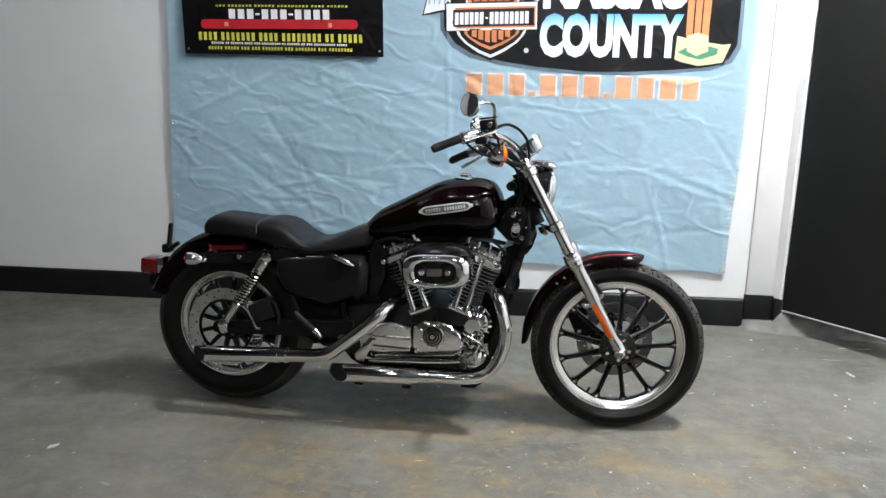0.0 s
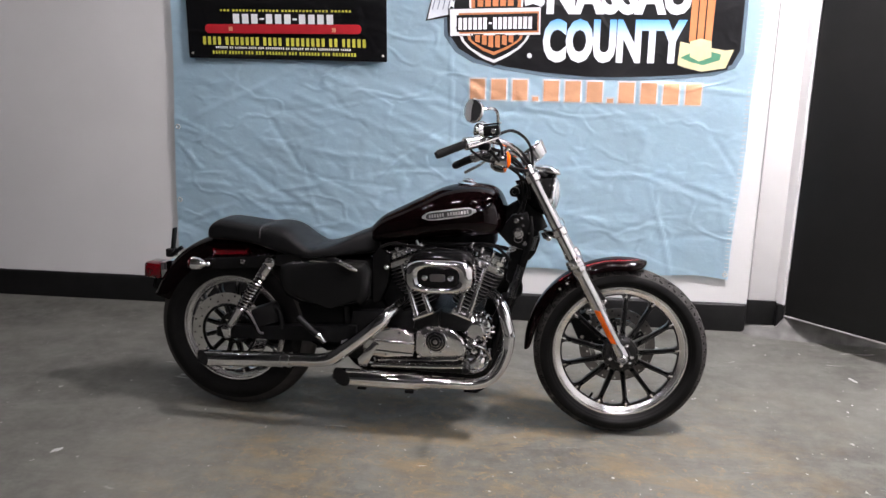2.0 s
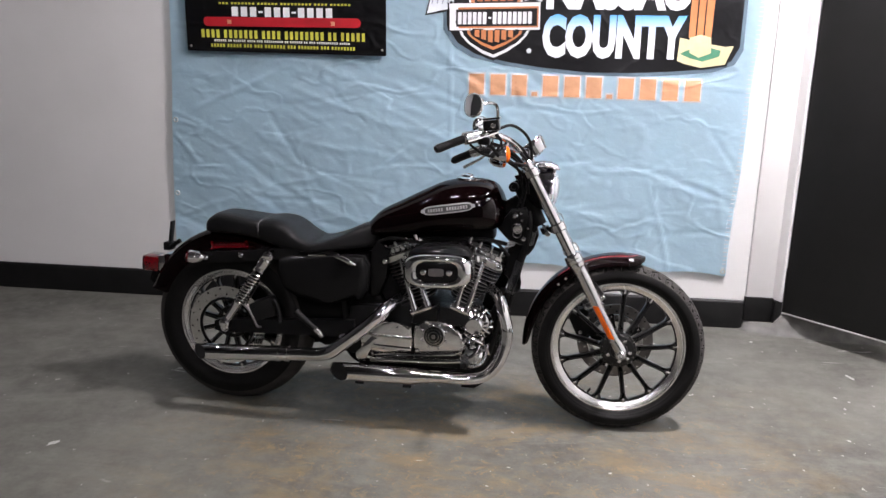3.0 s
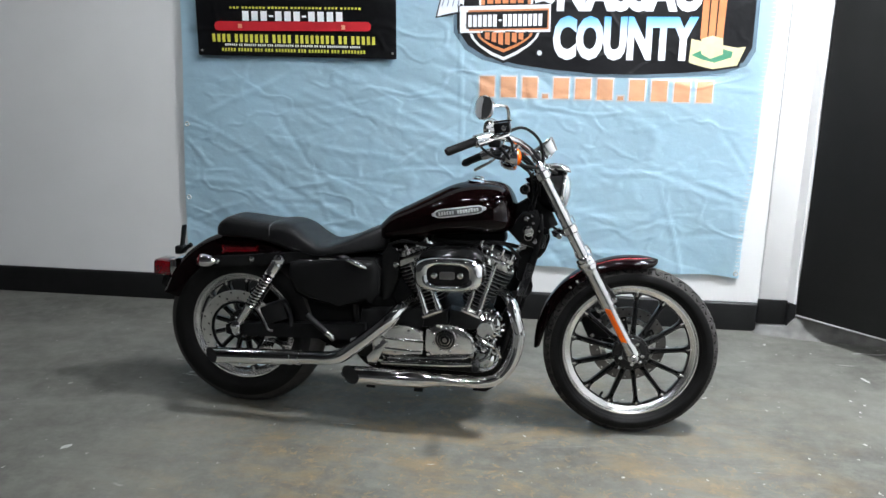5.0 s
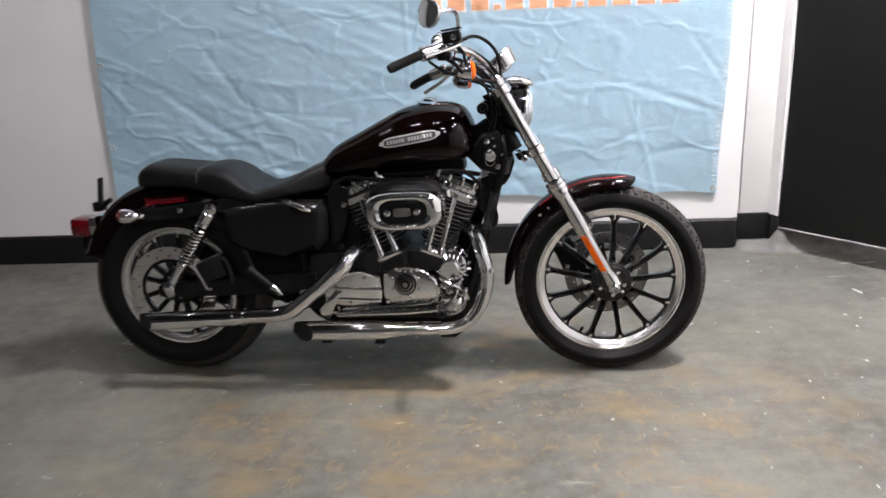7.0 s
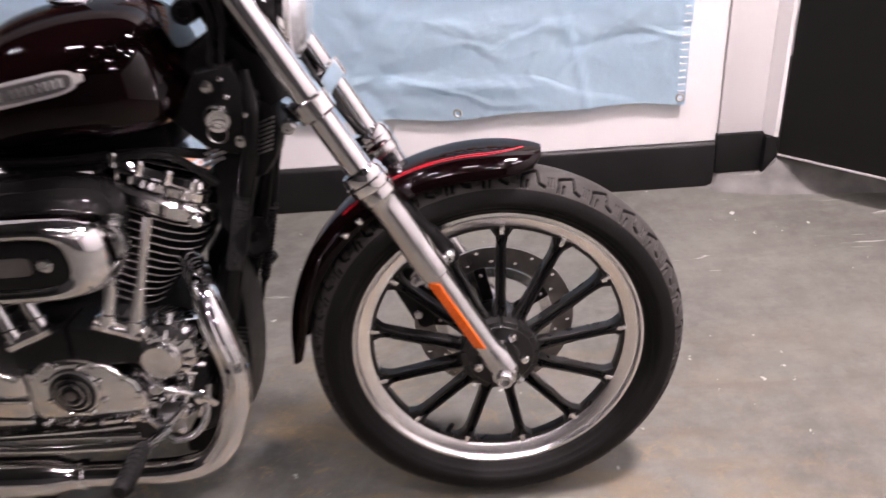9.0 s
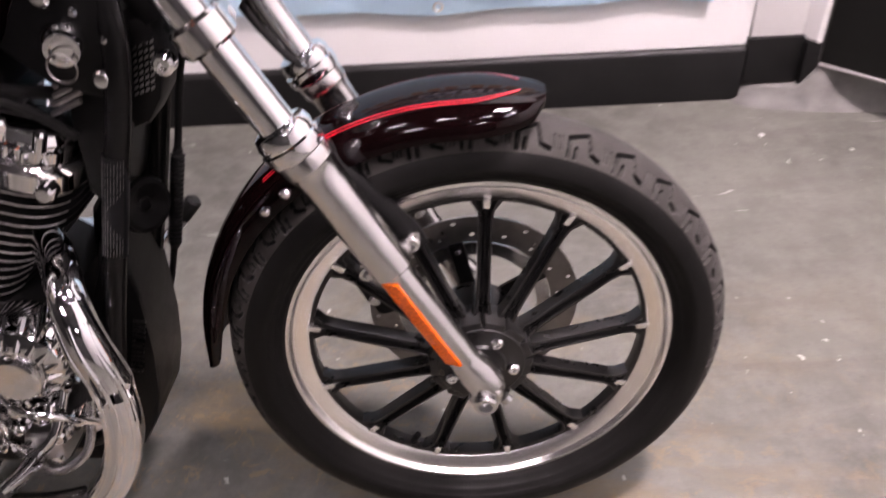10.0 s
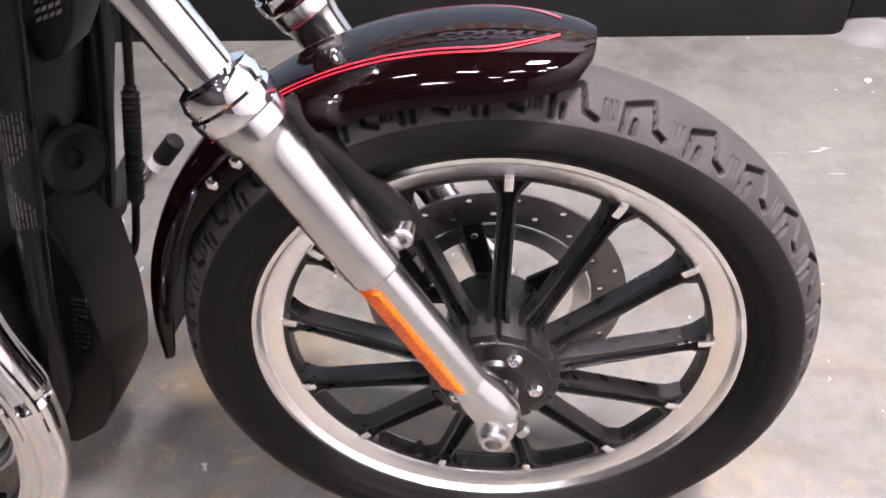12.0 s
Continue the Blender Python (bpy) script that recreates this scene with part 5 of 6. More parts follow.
sp = part("speedometer", turned(V(1.195, 0, 1.040), sp_ax, [(0, 0.022), (0.008, 0.036), (0.04, 0.044), (0.052, 0.046), (0.060, 0.044), (0.0605, 0.039), (0.056, 0.038)], 36), "chrome", bike, "chrome speedometer housing")
part("dial", turned(V(1.195, 0, 1.040) + sp_ax * 0.0555, sp_ax, [(0, 0.0375), (0.001, 0.037)], 32), "gloss_black", sp, "black dial")
for v in (0.045, -0.045):
    part("riser", bar([V(1.168, v, 0.985), V(1.155, v, 1.015), V(1.142, v, 1.045)], [0.020, 0.017, 0.021], 20, 4), "chrome", bike, "chrome handlebar riser")


def turn_signal(c, ax, lens, name, r=0.030):
    """Bullet-shaped lamp: chrome body, coloured lens."""
    ax = Vector(ax).normalized()
    ob = part(name, turned(c - ax * 0.052, ax, [(0, 0.004), (0.006, r * 0.45), (0.022, r * 0.82), (0.045, r), (0.058, r)], 28), "chrome", bike, "bullet-shaped chrome turn signal")
    part("signal_lens", turned(c + ax * 0.0062, ax, [(0, r - 0.001), (0.006, r * 0.94), (0.012, r * 0.7), (0.015, r * 0.25)], 28), lens, ob, "amber lens" if lens == "amber" else "red lens")
    return ob


turn_signal(V(1.083, 0.215, 1.050), (1, 0.12, 0.05), "amber", "turn_signal", 0.030)
part("signal_stem", bar([V(1.06, 0.205, 1.05), V(1.09, 0.19, 1.09)], 0.010, 12), "chrome", bike)
turn_signal(V(1.03, -0.215, 1.0), (1, 0.1, 0.05), "amber", "turn_signal", 0.034)
part("signal_stem", bar([V(1.015, -0.205, 1.0), V(1.05, -0.19, 1.05)], 0.010, 12), "chrome", bike)
for pts, r in (([V(1.03, 0.24, 1.12), V(1.10, 0.18, 1.15), V(1.16, 0.12, 1.10), V(1.17, 0.08, 1.0), V(1.15, 0.05, 0.90), V(1.13, 0.05, 0.80)], 0.0055),
               ([V(1.0, 0.28, 1.10), V(1.07, 0.20, 1.05), V(1.12, 0.12, 1.0), V(1.14, 0.07, 0.92), V(1.12, 0.05, 0.83), V(1.09, 0.04, 0.76)], 0.0045),
               ([V(0.96, -0.28, 1.02), V(1.05, -0.16, 1.0), V(1.16, -0.11, 0.95), V(1.20, -0.12, 0.80), V(1.158, -0.12, 0.66), V(1.130, -0.12, 0.555)], 0.005),
               ([V(1.10, 0.12, 1.08), V(1.16, 0.11, 1.02), V(1.20, 0.09, 0.95)], 0.005)):
    part("cable", bar(pts, r, 10, 8), "rubber", bike, "black control cable")
boot = []
for i in range(45):
    t = i / 44
    boot.append((V(1.130 - 0.043 * t, -0.12, 0.555 - 0.16 * t), 0.0082 + 0.0020 * (i % 2) - 0.003 * (t < 0.06) - 0.003 * (t > 0.96)))
part("cable_boot", sweep(bmesh.new(), [b[0] for b in boot], [b[1] for b in boot], 16), "rubber", bike, "ribbed rubber cable boot")
part("cable", bar([V(1.086, -0.12, 0.395), V(1.06, -0.12, 0.32), V(1.02, -0.12, 0.28)], 0.005, 10, 5), "rubber", bike)

# ---- tank ----
TANK = smooth_rows([(0.535, 0.742, 0.700, 0.030), (0.556, 0.764, 0.702, 0.062), (0.60, 0.806, 0.706, 0.092), (0.68, 0.848, 0.716, 0.120), (0.76, 0.889, 0.726, 0.137),
                    (0.84, 0.926, 0.735, 0.148), (0.92, 0.941, 0.744, 0.150), (0.99, 0.941, 0.748, 0.142), (1.035, 0.928, 0.754, 0.124), (1.060, 0.900, 0.766, 0.10), (1.077, 0.862, 0.786, 0.06)], 5)


def tank_half(u, w):
    """Half width of the tank at a place along it and a height."""
    top, bot, hw = interp([tuple(r) for r in TANK], u)
    zc = bot + 0.36 * (top - bot)
    k = (w - zc) / ((top - zc) if w > zc else (zc - bot))
    n = 2.25 if w > zc else 3.0
    return hw * max(0.0, 1 - min(1.0, abs(k)) ** n) ** (1 / n)


def tank_ring(u, top, bot, hw, steps=48):
    zc = bot + 0.36 * (top - bot)
    out = []
    for k in range(steps):
        t = 2 * math.pi * k / steps
        c, s = math.cos(t), math.sin(t)
        n = 2.25 if s >= 0 else 3.0
        y = hw * math.copysign(abs(c) ** (2 / n), c)
        z = zc + (top - zc if s >= 0 else zc - bot) * math.copysign(abs(s) ** (2 / n), s)
        out.append(V(u, y, z))
    return out


tank = part("fuel_tank", loft([tank_ring(*r) for r in TANK]), "paint", bike, "glossy black cherry peanut fuel tank", 50)
cap = part("fuel_cap", turned(V(0.925, 0.0, 0.938), (0.06, 0, 1), [(0, 0.040), (0.004, 0.042), (0.007, 0.036), (0.010, 0.026), (0.016, 0.024), (0.020, 0.016), (0.021, 0.004)], 32), "chrome", tank, "round chrome fuel cap")


def badge():
    """Chrome frame with rounded ends and points, lying on the flank."""
    cu, cw, tilt = 0.876, 0.839, 9.5
    def at(x, y, off):
        c, s = math.cos(radians(tilt)), math.sin(radians(tilt))
        u, w = cu + x * c - y * s, cw + x * s + y * c
        return V(u, tank_half(u, w) + off, w)
    def shape(a, b, tip):
        pts = []
        for k in range(48):
            t = 2 * math.pi * k / 48
            x = a * math.copysign(abs(math.cos(t)) ** 0.35, math.cos(t))
            y = b * math.copysign(abs(math.sin(t)) ** 0.6, math.sin(t))
            if abs(math.cos(t)) > 0.985:
                x += math.copysign(tip, x)
            pts.append((x, y))
        return pts
    o, i = shape(0.092, 0.0165, 0.010), shape(0.0875, 0.0122, 0.0)
    ob = part("badge", loft([[at(x, y, 0.0005) for x, y in o], [at(x * 0.995, y * 0.96, 0.0035) for x, y in o], [at(x, y, 0.0035) for x, y in i], [at(x, y, 0.0008) for x, y in i]], False), "satin_silver", tank, "chrome-framed tank badge with bars")
    part("badge_field", loft([[at(x, y, 0.0012) for x, y in i], [at(x * 0.3, y * 0.3, 0.0016) for x, y in i]]), "badge_grey", ob, "dark grey field of the badge")
    bm = bmesh.new()
    for k in range(15):
        if k == 6:
            continue
        x0 = -0.075 + 0.0102 * k
        vs = [bm.verts.new(at(x, y, 0.0026)) for x, y in ((x0, -0.006), (x0 + 0.0066, -0.006), (x0 + 0.0066, 0.0062), (x0, 0.0062))]
        bm.faces.new(vs)
    part("badge_bars", bm, "dull_silver", ob, "pale metal bars")


badge()

# ---- seat ----
SEAT_R = smooth_rows([(0.128, 0.75, 0.668, 0.118), (0.16, 0.758, 0.66, 0.124), (0.205, 0.755, 0.648, 0.13), (0.245, 0.738, 0.64, 0.134), (0.295, 0.7, 0.636, 0.138), (0.345, 0.678, 0.638, 0.14), (0.43, 0.702, 0.645, 0.128), (0.513, 0.74, 0.654, 0.098), (0.578, 0.76, 0.664, 0.068), (0.59, 0.756, 0.69, 0.052)], 5)
SEAT_P = smooth_rows([(-0.108, 0.718, 0.692, 0.062), (-0.104, 0.732, 0.688, 0.080), (-0.088, 0.752, 0.684, 0.092), (-0.055, 0.768, 0.684, 0.100), (0.0, 0.766, 0.684, 0.106), (0.06, 0.759, 0.680, 0.112), (0.12, 0.753, 0.672, 0.117), (0.131, 0.748, 0.672, 0.114)], 5)


def seat_ring(u, top, bot, hw, dish=0.0, steps=44):
    zc = bot + 0.45 * (top - bot)
    out = []
    for k in range(steps):
        t = 2 * math.pi * k / steps
        c, s = math.cos(t), math.sin(t)
        n = 4.2
        y = hw * math.copysign(abs(c) ** (2 / n), c)
        z = zc + (top - zc if s >= 0 else zc - bot) * math.copysign(abs(s) ** (2 / n), s)
        out.append(V(u, y, z))
    return out


seat = part("seat", loft([seat_ring(*r) for r in SEAT_R]), "vinyl", bike, "black vinyl two-up seat with a stepped pillion pad", 50)
part("pillion_pad", loft([seat_ring(*r) for r in SEAT_P]), "vinyl", seat, "black vinyl pillion pad", 50)
part("seat_piping", bar([p * 1.0 + Vector((0, 0, 0.001)) for p in seat_ring(0.130, 0.7525, 0.670, 0.119, steps=40)[0:21]], 0.0015, 8), "label_ink", seat, "grey seam between the pads")

# ---- rear fender, lamps ----
RF0, RF1 = 62.0, 161.0
rf = part("rear_fender", fender(V(0.0, 0, 0.320), 0.388, RF0, RF1, 0.092, 0.10, (0.05, 0.05)), "paint", bike, "glossy black cherry rear fender", 40)
part("fender_tail", bar([V(-0.368, 0.0, 0.452), V(-0.345, 0, 0.50)], [0.03, 0.04], 20), "gloss_black", rf)
for v in (0.118, -0.118):
    st = part("fender_strut", loft([[V(u, v - 0.012, w - h), V(u, v + 0.012, w - h), V(u, v + 0.014, w), V(u, v + 0.012, w + h), V(u, v - 0.012, w + h)] for u, w, h in
                                    ((-0.175, 0.586, 0.010), (-0.15, 0.592, 0.018), (0.0, 0.602, 0.021), (0.12, 0.615, 0.022), (0.22, 0.628, 0.022), (0.30, 0.64, 0.018))]), "gloss_black", bike, "gloss black fender strut")
    for u in (-0.085, 0.062):
        part("strut_bolt", turned(V(u, v + math.copysign(0.012, v), 0.596 + 0.12 * (u + 0.085)), (0, -math.copysign(1, v), 0), [(0, 0.011), (0.004, 0.011), (0.009, 0.007), (0.010, 0.002)], 18), "chrome", st, "chrome domed bolt")
part("side_reflector", box(V(-0.072, 0.092, 0.634), V(0.070, 0.100, 0.652), 0.006, Matrix.Rotation(radians(-4), 3, "Y")), "red_lens", rf, "long red side reflector")
tl = part("tail_lamp", box(V(-0.335, 0.05, 0.505), V(-0.305, -0.05, 0.575), 0.008), "chrome", bike, "tail lamp with a red lens")
part("tail_lens", box(V(-0.412, 0.048, 0.503), V(-0.335, -0.048, 0.568), 0.012, Matrix.Rotation(radians(4), 3, "Y")), "red_lens", tl, "red tail lens")
pb = part("plate_bracket", box(V(-0.325, 0.025, 0.590), V(-0.292, -0.025, 0.625), 0.006), "satin_black", bike, "black plate bracket")
part("plate_holder", box(V(-0.301, 0.016, 0.612), V(-0.293, -0.016, 0.712), 0.003, Matrix.Rotation(radians(8), 3, "Y")), "satin_black", pb)
part("bracket_arm", bar([V(-0.30, 0.02, 0.60), V(-0.25, 0.02, 0.635)], 0.009, 10), "satin_black", pb)
turn_signal(V(-0.125, 0.165, 0.603), (-1, 0, 0.0), "red_lens", "turn_signal", 0.025)
part("signal_stem", bar([V(-0.10, 0.16, 0.603), V(-0.08, 0.11, 0.60)], 0.010, 12), "chrome", bike)
turn_signal(V(-0.125, -0.165, 0.603), (-1, 0, 0.0), "red_lens", "turn_signal", 0.029)
part("signal_stem", bar([V(-0.10, -0.16, 0.603), V(-0.08, -0.11, 0.60)], 0.010, 12), "chrome", bike)

part("belt_pulley", turned(V(0.0, -0.105, 0.325), (0, 1, 0), [(0, 0.112), (0.002, 0.116), (0.03, 0.116), (0.032, 0.112)], 48), "satin_black", bike, "black toothed belt pulley")

# ---- rear shocks ----


def shock(v):
    a, b = V(0.193, v, 0.627), V(0.008, v, 0.349)
    d = (b - a).normalized()
    L = (b - a).length
    sh = part("rear_shock", sweep(bmesh.new(), [a + d * s for s in (0.012, 0.02, 0.055, 0.06, 0.072, 0.075)], [0.017, 0.024, 0.024, 0.020, 0.023, 0.017], 28), "chrome", bike, "chrome rear shock with an open coil spring")
    up = d.orthogonal().normalized()
    side = d.cross(up)
    pts = []
    n, turns = 264, 11.0
    for i in range(n + 1):
        t = i / n
        an = 2 * math.pi * turns * t
        pts.append(a + d * (0.078 + (L - 0.185) * t) + (up * math.cos(an) + side * math.sin(an)) * 0.0195)
    part("coil_spring", bar(pts, 0.0048, 8), "chrome", sh, "chrome coil spring")
    part("damper_body", sweep(bmesh.new(), [a + d * s for s in (0.07, L - 0.06)], 0.0125, 20), "satin_black", sh)
    part("lower_cup", sweep(bmesh.new(), [a + d * s for s in (L - 0.108, L - 0.104, L - 0.095, L - 0.03, L - 0.015)], [0.018, 0.022, 0.019, 0.0165, 0.014], 24), "chrome", sh)
    for c in (a, b):
        s = math.copysign(1, v)
        part("shock_eye", turned(c + Vector((0, s * 0.018, 0)), (0, -s, 0), [(0, 0.020), (0.034, 0.020), (0.036, 0.014), (0.044, 0.013), (0.046, 0.008)], 24), "chrome", sh)
    return sh


shock(0.165)
shock(-0.165)

# ---- frame and swingarm ----
for v in (0.115, -0.115):
    part("swingarm", loft([[V(u, v - 0.016, w - h), V(u, v + 0.016, w - h), V(u, v + 0.016, w + h), V(u, v - 0.016, w + h)] for u, w, h in ((-0.055, 0.322, 0.018), (-0.03, 0.325, 0.026), (0.06, 0.328, 0.026), (0.30, 0.34, 0.03), (0.52, 0.35, 0.035))]), "satin_black", bike, "black swingarm")
part("rear_axle", turned(V(0.0, 0.165, 0.323), (0, 1, 0), [(0, 0.010), (0.004, 0.016), (0.012, 0.018), (0.02, 0.012), (0.31, 0.012), (0.32, 0.018), (0.33, 0.01)], 20), "bright_steel", bike)
for v in (0.06, -0.06):
    part("frame_downtube", bar([V(1.165, v * 0.7, 0.83), V(1.170, v, 0.745), V(1.123, v * 1.2, 0.57), V(1.076, v * 1.15, 0.414), V(1.045, v, 0.30), V(1.02, v, 0.235), V(0.95, v * 1.2, 0.205), V(0.55, v * 1.3, 0.205)], 0.0138, 18, 8), "gloss_black", bike, "black frame tube")
    part("frame_tube", bar([V(0.55, v * 1.3, 0.205), V(0.49, v * 1.4, 0.26), V(0.475, v * 1.6, 0.42), V(0.46, v * 1.7, 0.60), V(0.38, v * 1.75, 0.64), V(0.2, v * 1.8, 0.63)], 0.0165, 16, 8), "gloss_black", bike, "black frame tube")
part("frame_backbone", bar([V(1.13, 0, 0.86), V(0.95, 0, 0.76), V(0.7, 0, 0.715), V(0.45, 0, 0.64)], 0.030, 18, 6), "gloss_black", bike)
part("gusset", prism([(1.05, 0.765), (1.10, 0.835), (1.155, 0.845), (1.182, 0.79), (1.165, 0.70), (1.10, 0.715)], -0.055, 0.064, 0.010), "satin_black", bike, "black frame gusset and coil cover")
for u, w in ((1.118, 0.815), (1.155, 0.73)):
    part("gusset_bolt", turned(V(u, 0.068, w), (0, -1, 0), [(0, 0.0105), (0.003, 0.0105), (0.007, 0.007), (0.0075, 0.002)], 18), "polished", bike)
ign = part("ignition_switch", turned(V(1.125, 0.06, 0.770), (0.25, -1, -0.1), [(0, 0.022), (0.018, 0.022), (0.025, 0.018), (0.028, 0.017), (0.0285, 0.012), (0.025, 0.010)], 28), "chrome", bike, "chrome ignition switch")
part("key_ring", ring_profile([(0.0135, -0.0008), (0.0148, -0.0022), (0.0160, -0.0008), (0.0148, 0.0008)], 28), "steel", ign).matrix_local = Matrix.Translation(V(1.130, 0.092, 0.752))
for cu, cw, r in ((1.108, 0.922, 0.018),):
    part("wiring_plug", turned(V(cu, 0.05, cw), (0, -1, 0), [(0, r), (0.025, r), (0.028, r * 0.8), (0.0282, r * 0.5), (0.02, r * 0.45)], 20), "satin_black", bike, "round black wiring plug")
for cu, cw in ((1.144, 0.798), (1.139, 0.825), (1.168, 0.770)):
    part("small_bolt", turned(V(cu, 0.064, cw), (0, -1, 0), [(0, 0.005), (0.004, 0.005), (0.007, 0.003), (0.0075, 0.001)], 14), "chrome", bike)
# voltage regulator before the downtubes
reg = part("regulator", prism([(1.090, 0.505), (1.094, 0.42), (1.089, 0.325), (1.078, 0.255), (1.060, 0.195), (1.030, 0.145), (0.985, 0.112), (0.93, 0.112), (0.93, 0.18), (1.0, 0.30), (1.035, 0.42), (1.065, 0.505)], -0.075, 0.030, 0.008), "satin_black", bike, "black voltage regulator with small fins")
for k in range(11):
    t = k / 10
    part("fin", bar([V(1.052 + 0.026 * t, 0.033, 0.300 + 0.085 * t), V(1.068 + 0.026 * t, 0.033, 0.297 + 0.085 * t)], 0.0020, 8), "spoke_black", reg)
lb = part("spec_label", bar([V(1.108, 0.0715, 0.520), V(1.126, 0.0721, 0.580), V(1.1435, 0.0690, 0.645)], 0.0145, 24), "label", bike, "dark sticker with tiny rows of pale bars")


def label_rows():
    """Rows of tiny bars round the outer side of the sticker."""
    bm = bmesh.new()
    rg = random.Random(3)
    for col in range(9):
        ang = radians(-50 + 13 * col)
        s = 0.03
        while s < 0.97:
            ln = rg.uniform(0.03, 0.16)
            a, b = s, min(0.98, s + ln)
            quad = []
            for t, da in ((a, -0.028), (a, 0.028), (b, 0.028), (b, -0.028)):
                c = V(1.108, 0.0718, 0.520).lerp(V(1.1435, 0.0700, 0.645), t)
                quad.append(bm.verts.new(c + Vector((math.sin(ang + da) * 0.0153, -math.cos(ang + da) * 0.0153, 0))))
            bm.faces.new(quad)
            s += ln + 0.02
    return bm


tagged(part("label_print", label_rows(), "label_ink", lb, "tiny pale bars"), kind="stuff")
part("horn", turned(V(1.105, -0.01, 0.540), (0.88, -0.5, 0.05), [(0, 0.018), (0.01, 0.031), (0.022, 0.036), (0.028, 0.034), (0.029, 0.028), (0.022, 0.010), (0.024, 0.008), (0.025, 0.002)], 32), "satin_black", bike, "round black horn")
wp = part("chrome_grille", prism([(1.150, 0.780), (1.198, 0.778), (1.206, 0.735), (1.192, 0.690), (1.172, 0.662), (1.152, 0.655), (1.146, 0.70)], -0.02, 0.030, 0.006), "satin_black", bike, "black cover with rows of bright slots")
for r in range(8):
    for c in range(4):
        u0, w0 = 1.164 + 0.0016 * r + 0.0066 * c, 0.694 + 0.0072 * r + 0.0022 * c
        part("slot", prism([(u0, w0), (u0 + 0.0044, w0 + 0.0022), (u0 + 0.0056, w0 + 0.0058), (u0 + 0.0012, w0 + 0.0036)], 0.0302, 0.0312, 0), "dull_silver", wp)

part("top_mount", box(V(0.775, 0.062, 0.690), V(0.925, -0.06, 0.7075), 0.008), "satin_black", bike, "black upper engine mount")
for pts, r in (([V(0.60, 0.09, 0.69), V(0.66, 0.098, 0.712), V(0.74, 0.095, 0.700), V(0.80, 0.075, 0.698)], 0.006),
               ([V(0.93, 0.07, 0.700), V(0.985, 0.085, 0.722), V(1.05, 0.075, 0.712), V(1.10, 0.055, 0.66)], 0.006),
               ([V(0.64, 0.05, 0.70), V(0.74, 0.06, 0.716), V(0.86, 0.07, 0.714), V(1.0, 0.06, 0.718), V(1.09, 0.03, 0.70)], 0.008)):
    part("plug_lead", bar(pts, r, 10, 6), "rubber", bike, "black spark plug lead")
part("coil_cover", box(V(0.72, 0.05, 0.708), V(1.04, -0.06, 0.756), 0.012), "satin_black", bike, "black coil and wiring cover under the tank")
part("left_cover", prism([(0.98, 0.40), (1.045, 0.40), (1.115, 0.60), (1.125, 0.72), (1.095, 0.73), (1.07, 0.56), (1.0, 0.48)], -0.15, -0.09, 0.008), "satin_black", bike, "black cover on the far side of the engine")
part("engine_mount", prism([(1.085, 0.585), (1.11, 0.56), (1.148, 0.66), (1.15, 0.74), (1.105, 0.75), (1.095, 0.68)], -0.06, 0.045, 0.006), "satin_black", bike, "black engine mount")
for k in range(4):
    part("mount_fin", bar([V(1.085 + 0.004 * k, 0.060, 0.690 + 0.010 * k), V(1.120 + 0.004 * k, 0.060, 0.704 + 0.010 * k)], 0.0030, 8), "steel", bike, "bright fin")

# ---- engine ----
CR = (0.852, 0.300)


def cyl_axis(side):
    a = radians(22.5) * side
    return Vector((math.sin(a), 0, math.cos(a)))


def fin_ring(c, ax, hw, hv, n=3.2, steps=36):
    x = Vector((ax.z, 0, -ax.x))
    y = Vector((0, -1, 0))
    out = []
    for k in range(steps):
        t = 2 * math.pi * k / steps
        out.append(c + x * (hw * math.copysign(abs(math.cos(t)) ** (2 / n), math.cos(t))) + y * (hv * math.copysign(abs(math.sin(t)) ** (2 / n), math.sin(t))))
    return out


def fin_half(s):
    """Half width of a cooling fin at a height along the cylinder."""
    return float(np.interp(s, (0.19, 0.225, 0.25, 0.29, 0.36), (0.050, 0.060, 0.076, 0.092, 0.099)))


def cylinder(side):
    ax = cyl_axis(side)
    base = V(CR[0], 0, CR[1])
    rings = []
    for k in range(12):
        s0 = 0.186 + 0.0145 * k
        g = fin_half(s0)
        for ds, f in ((0.0, 0.80), (0.0075, 0.80), (0.0078, 1.0), (0.0105, 1.0), (0.0108, 0.80)):
            rings.append(fin_ring(base + ax * (s0 + ds), ax, g * f, (0.088 + 0.10 * max(0, g - 0.07)) * f))
    cy = part("cylinder", loft(rings), "crinkle", bike, "black finned engine cylinder", 20)
    for k in range(12):
        s0 = 0.186 + 0.0145 * k
        g = fin_half(s0)
        gv = 0.088 + 0.10 * max(0, g - 0.07)
        # bright edge on the lit side only; the front stays black for its shade
        b = loft([[p for p in fin_ring(base + ax * (s0 + 0.0078 + ds), ax, g * f, gv * f, steps=72) if p.y < -0.55 * gv] for ds, f in ((0.0002, 0.985), (0.0004, 1.006), (0.0018, 1.006), (0.0020, 0.985))], False)
        part("fin_edge", b, "satin_silver", cy, "bright machined fin edge, only on the lit side")
    h = [fin_ring(base + ax * s, ax, w, v, 4) for s, w, v in ((0.360, 0.066, 0.080), (0.362, 0.099, 0.094), (0.366, 0.102, 0.098), (0.386, 0.100, 0.098), (0.392, 0.094, 0.094), (0.394, 0.090, 0.090))]
    part("cylinder_head", loft(h), "polished", cy, "cast silver cylinder head", 25)
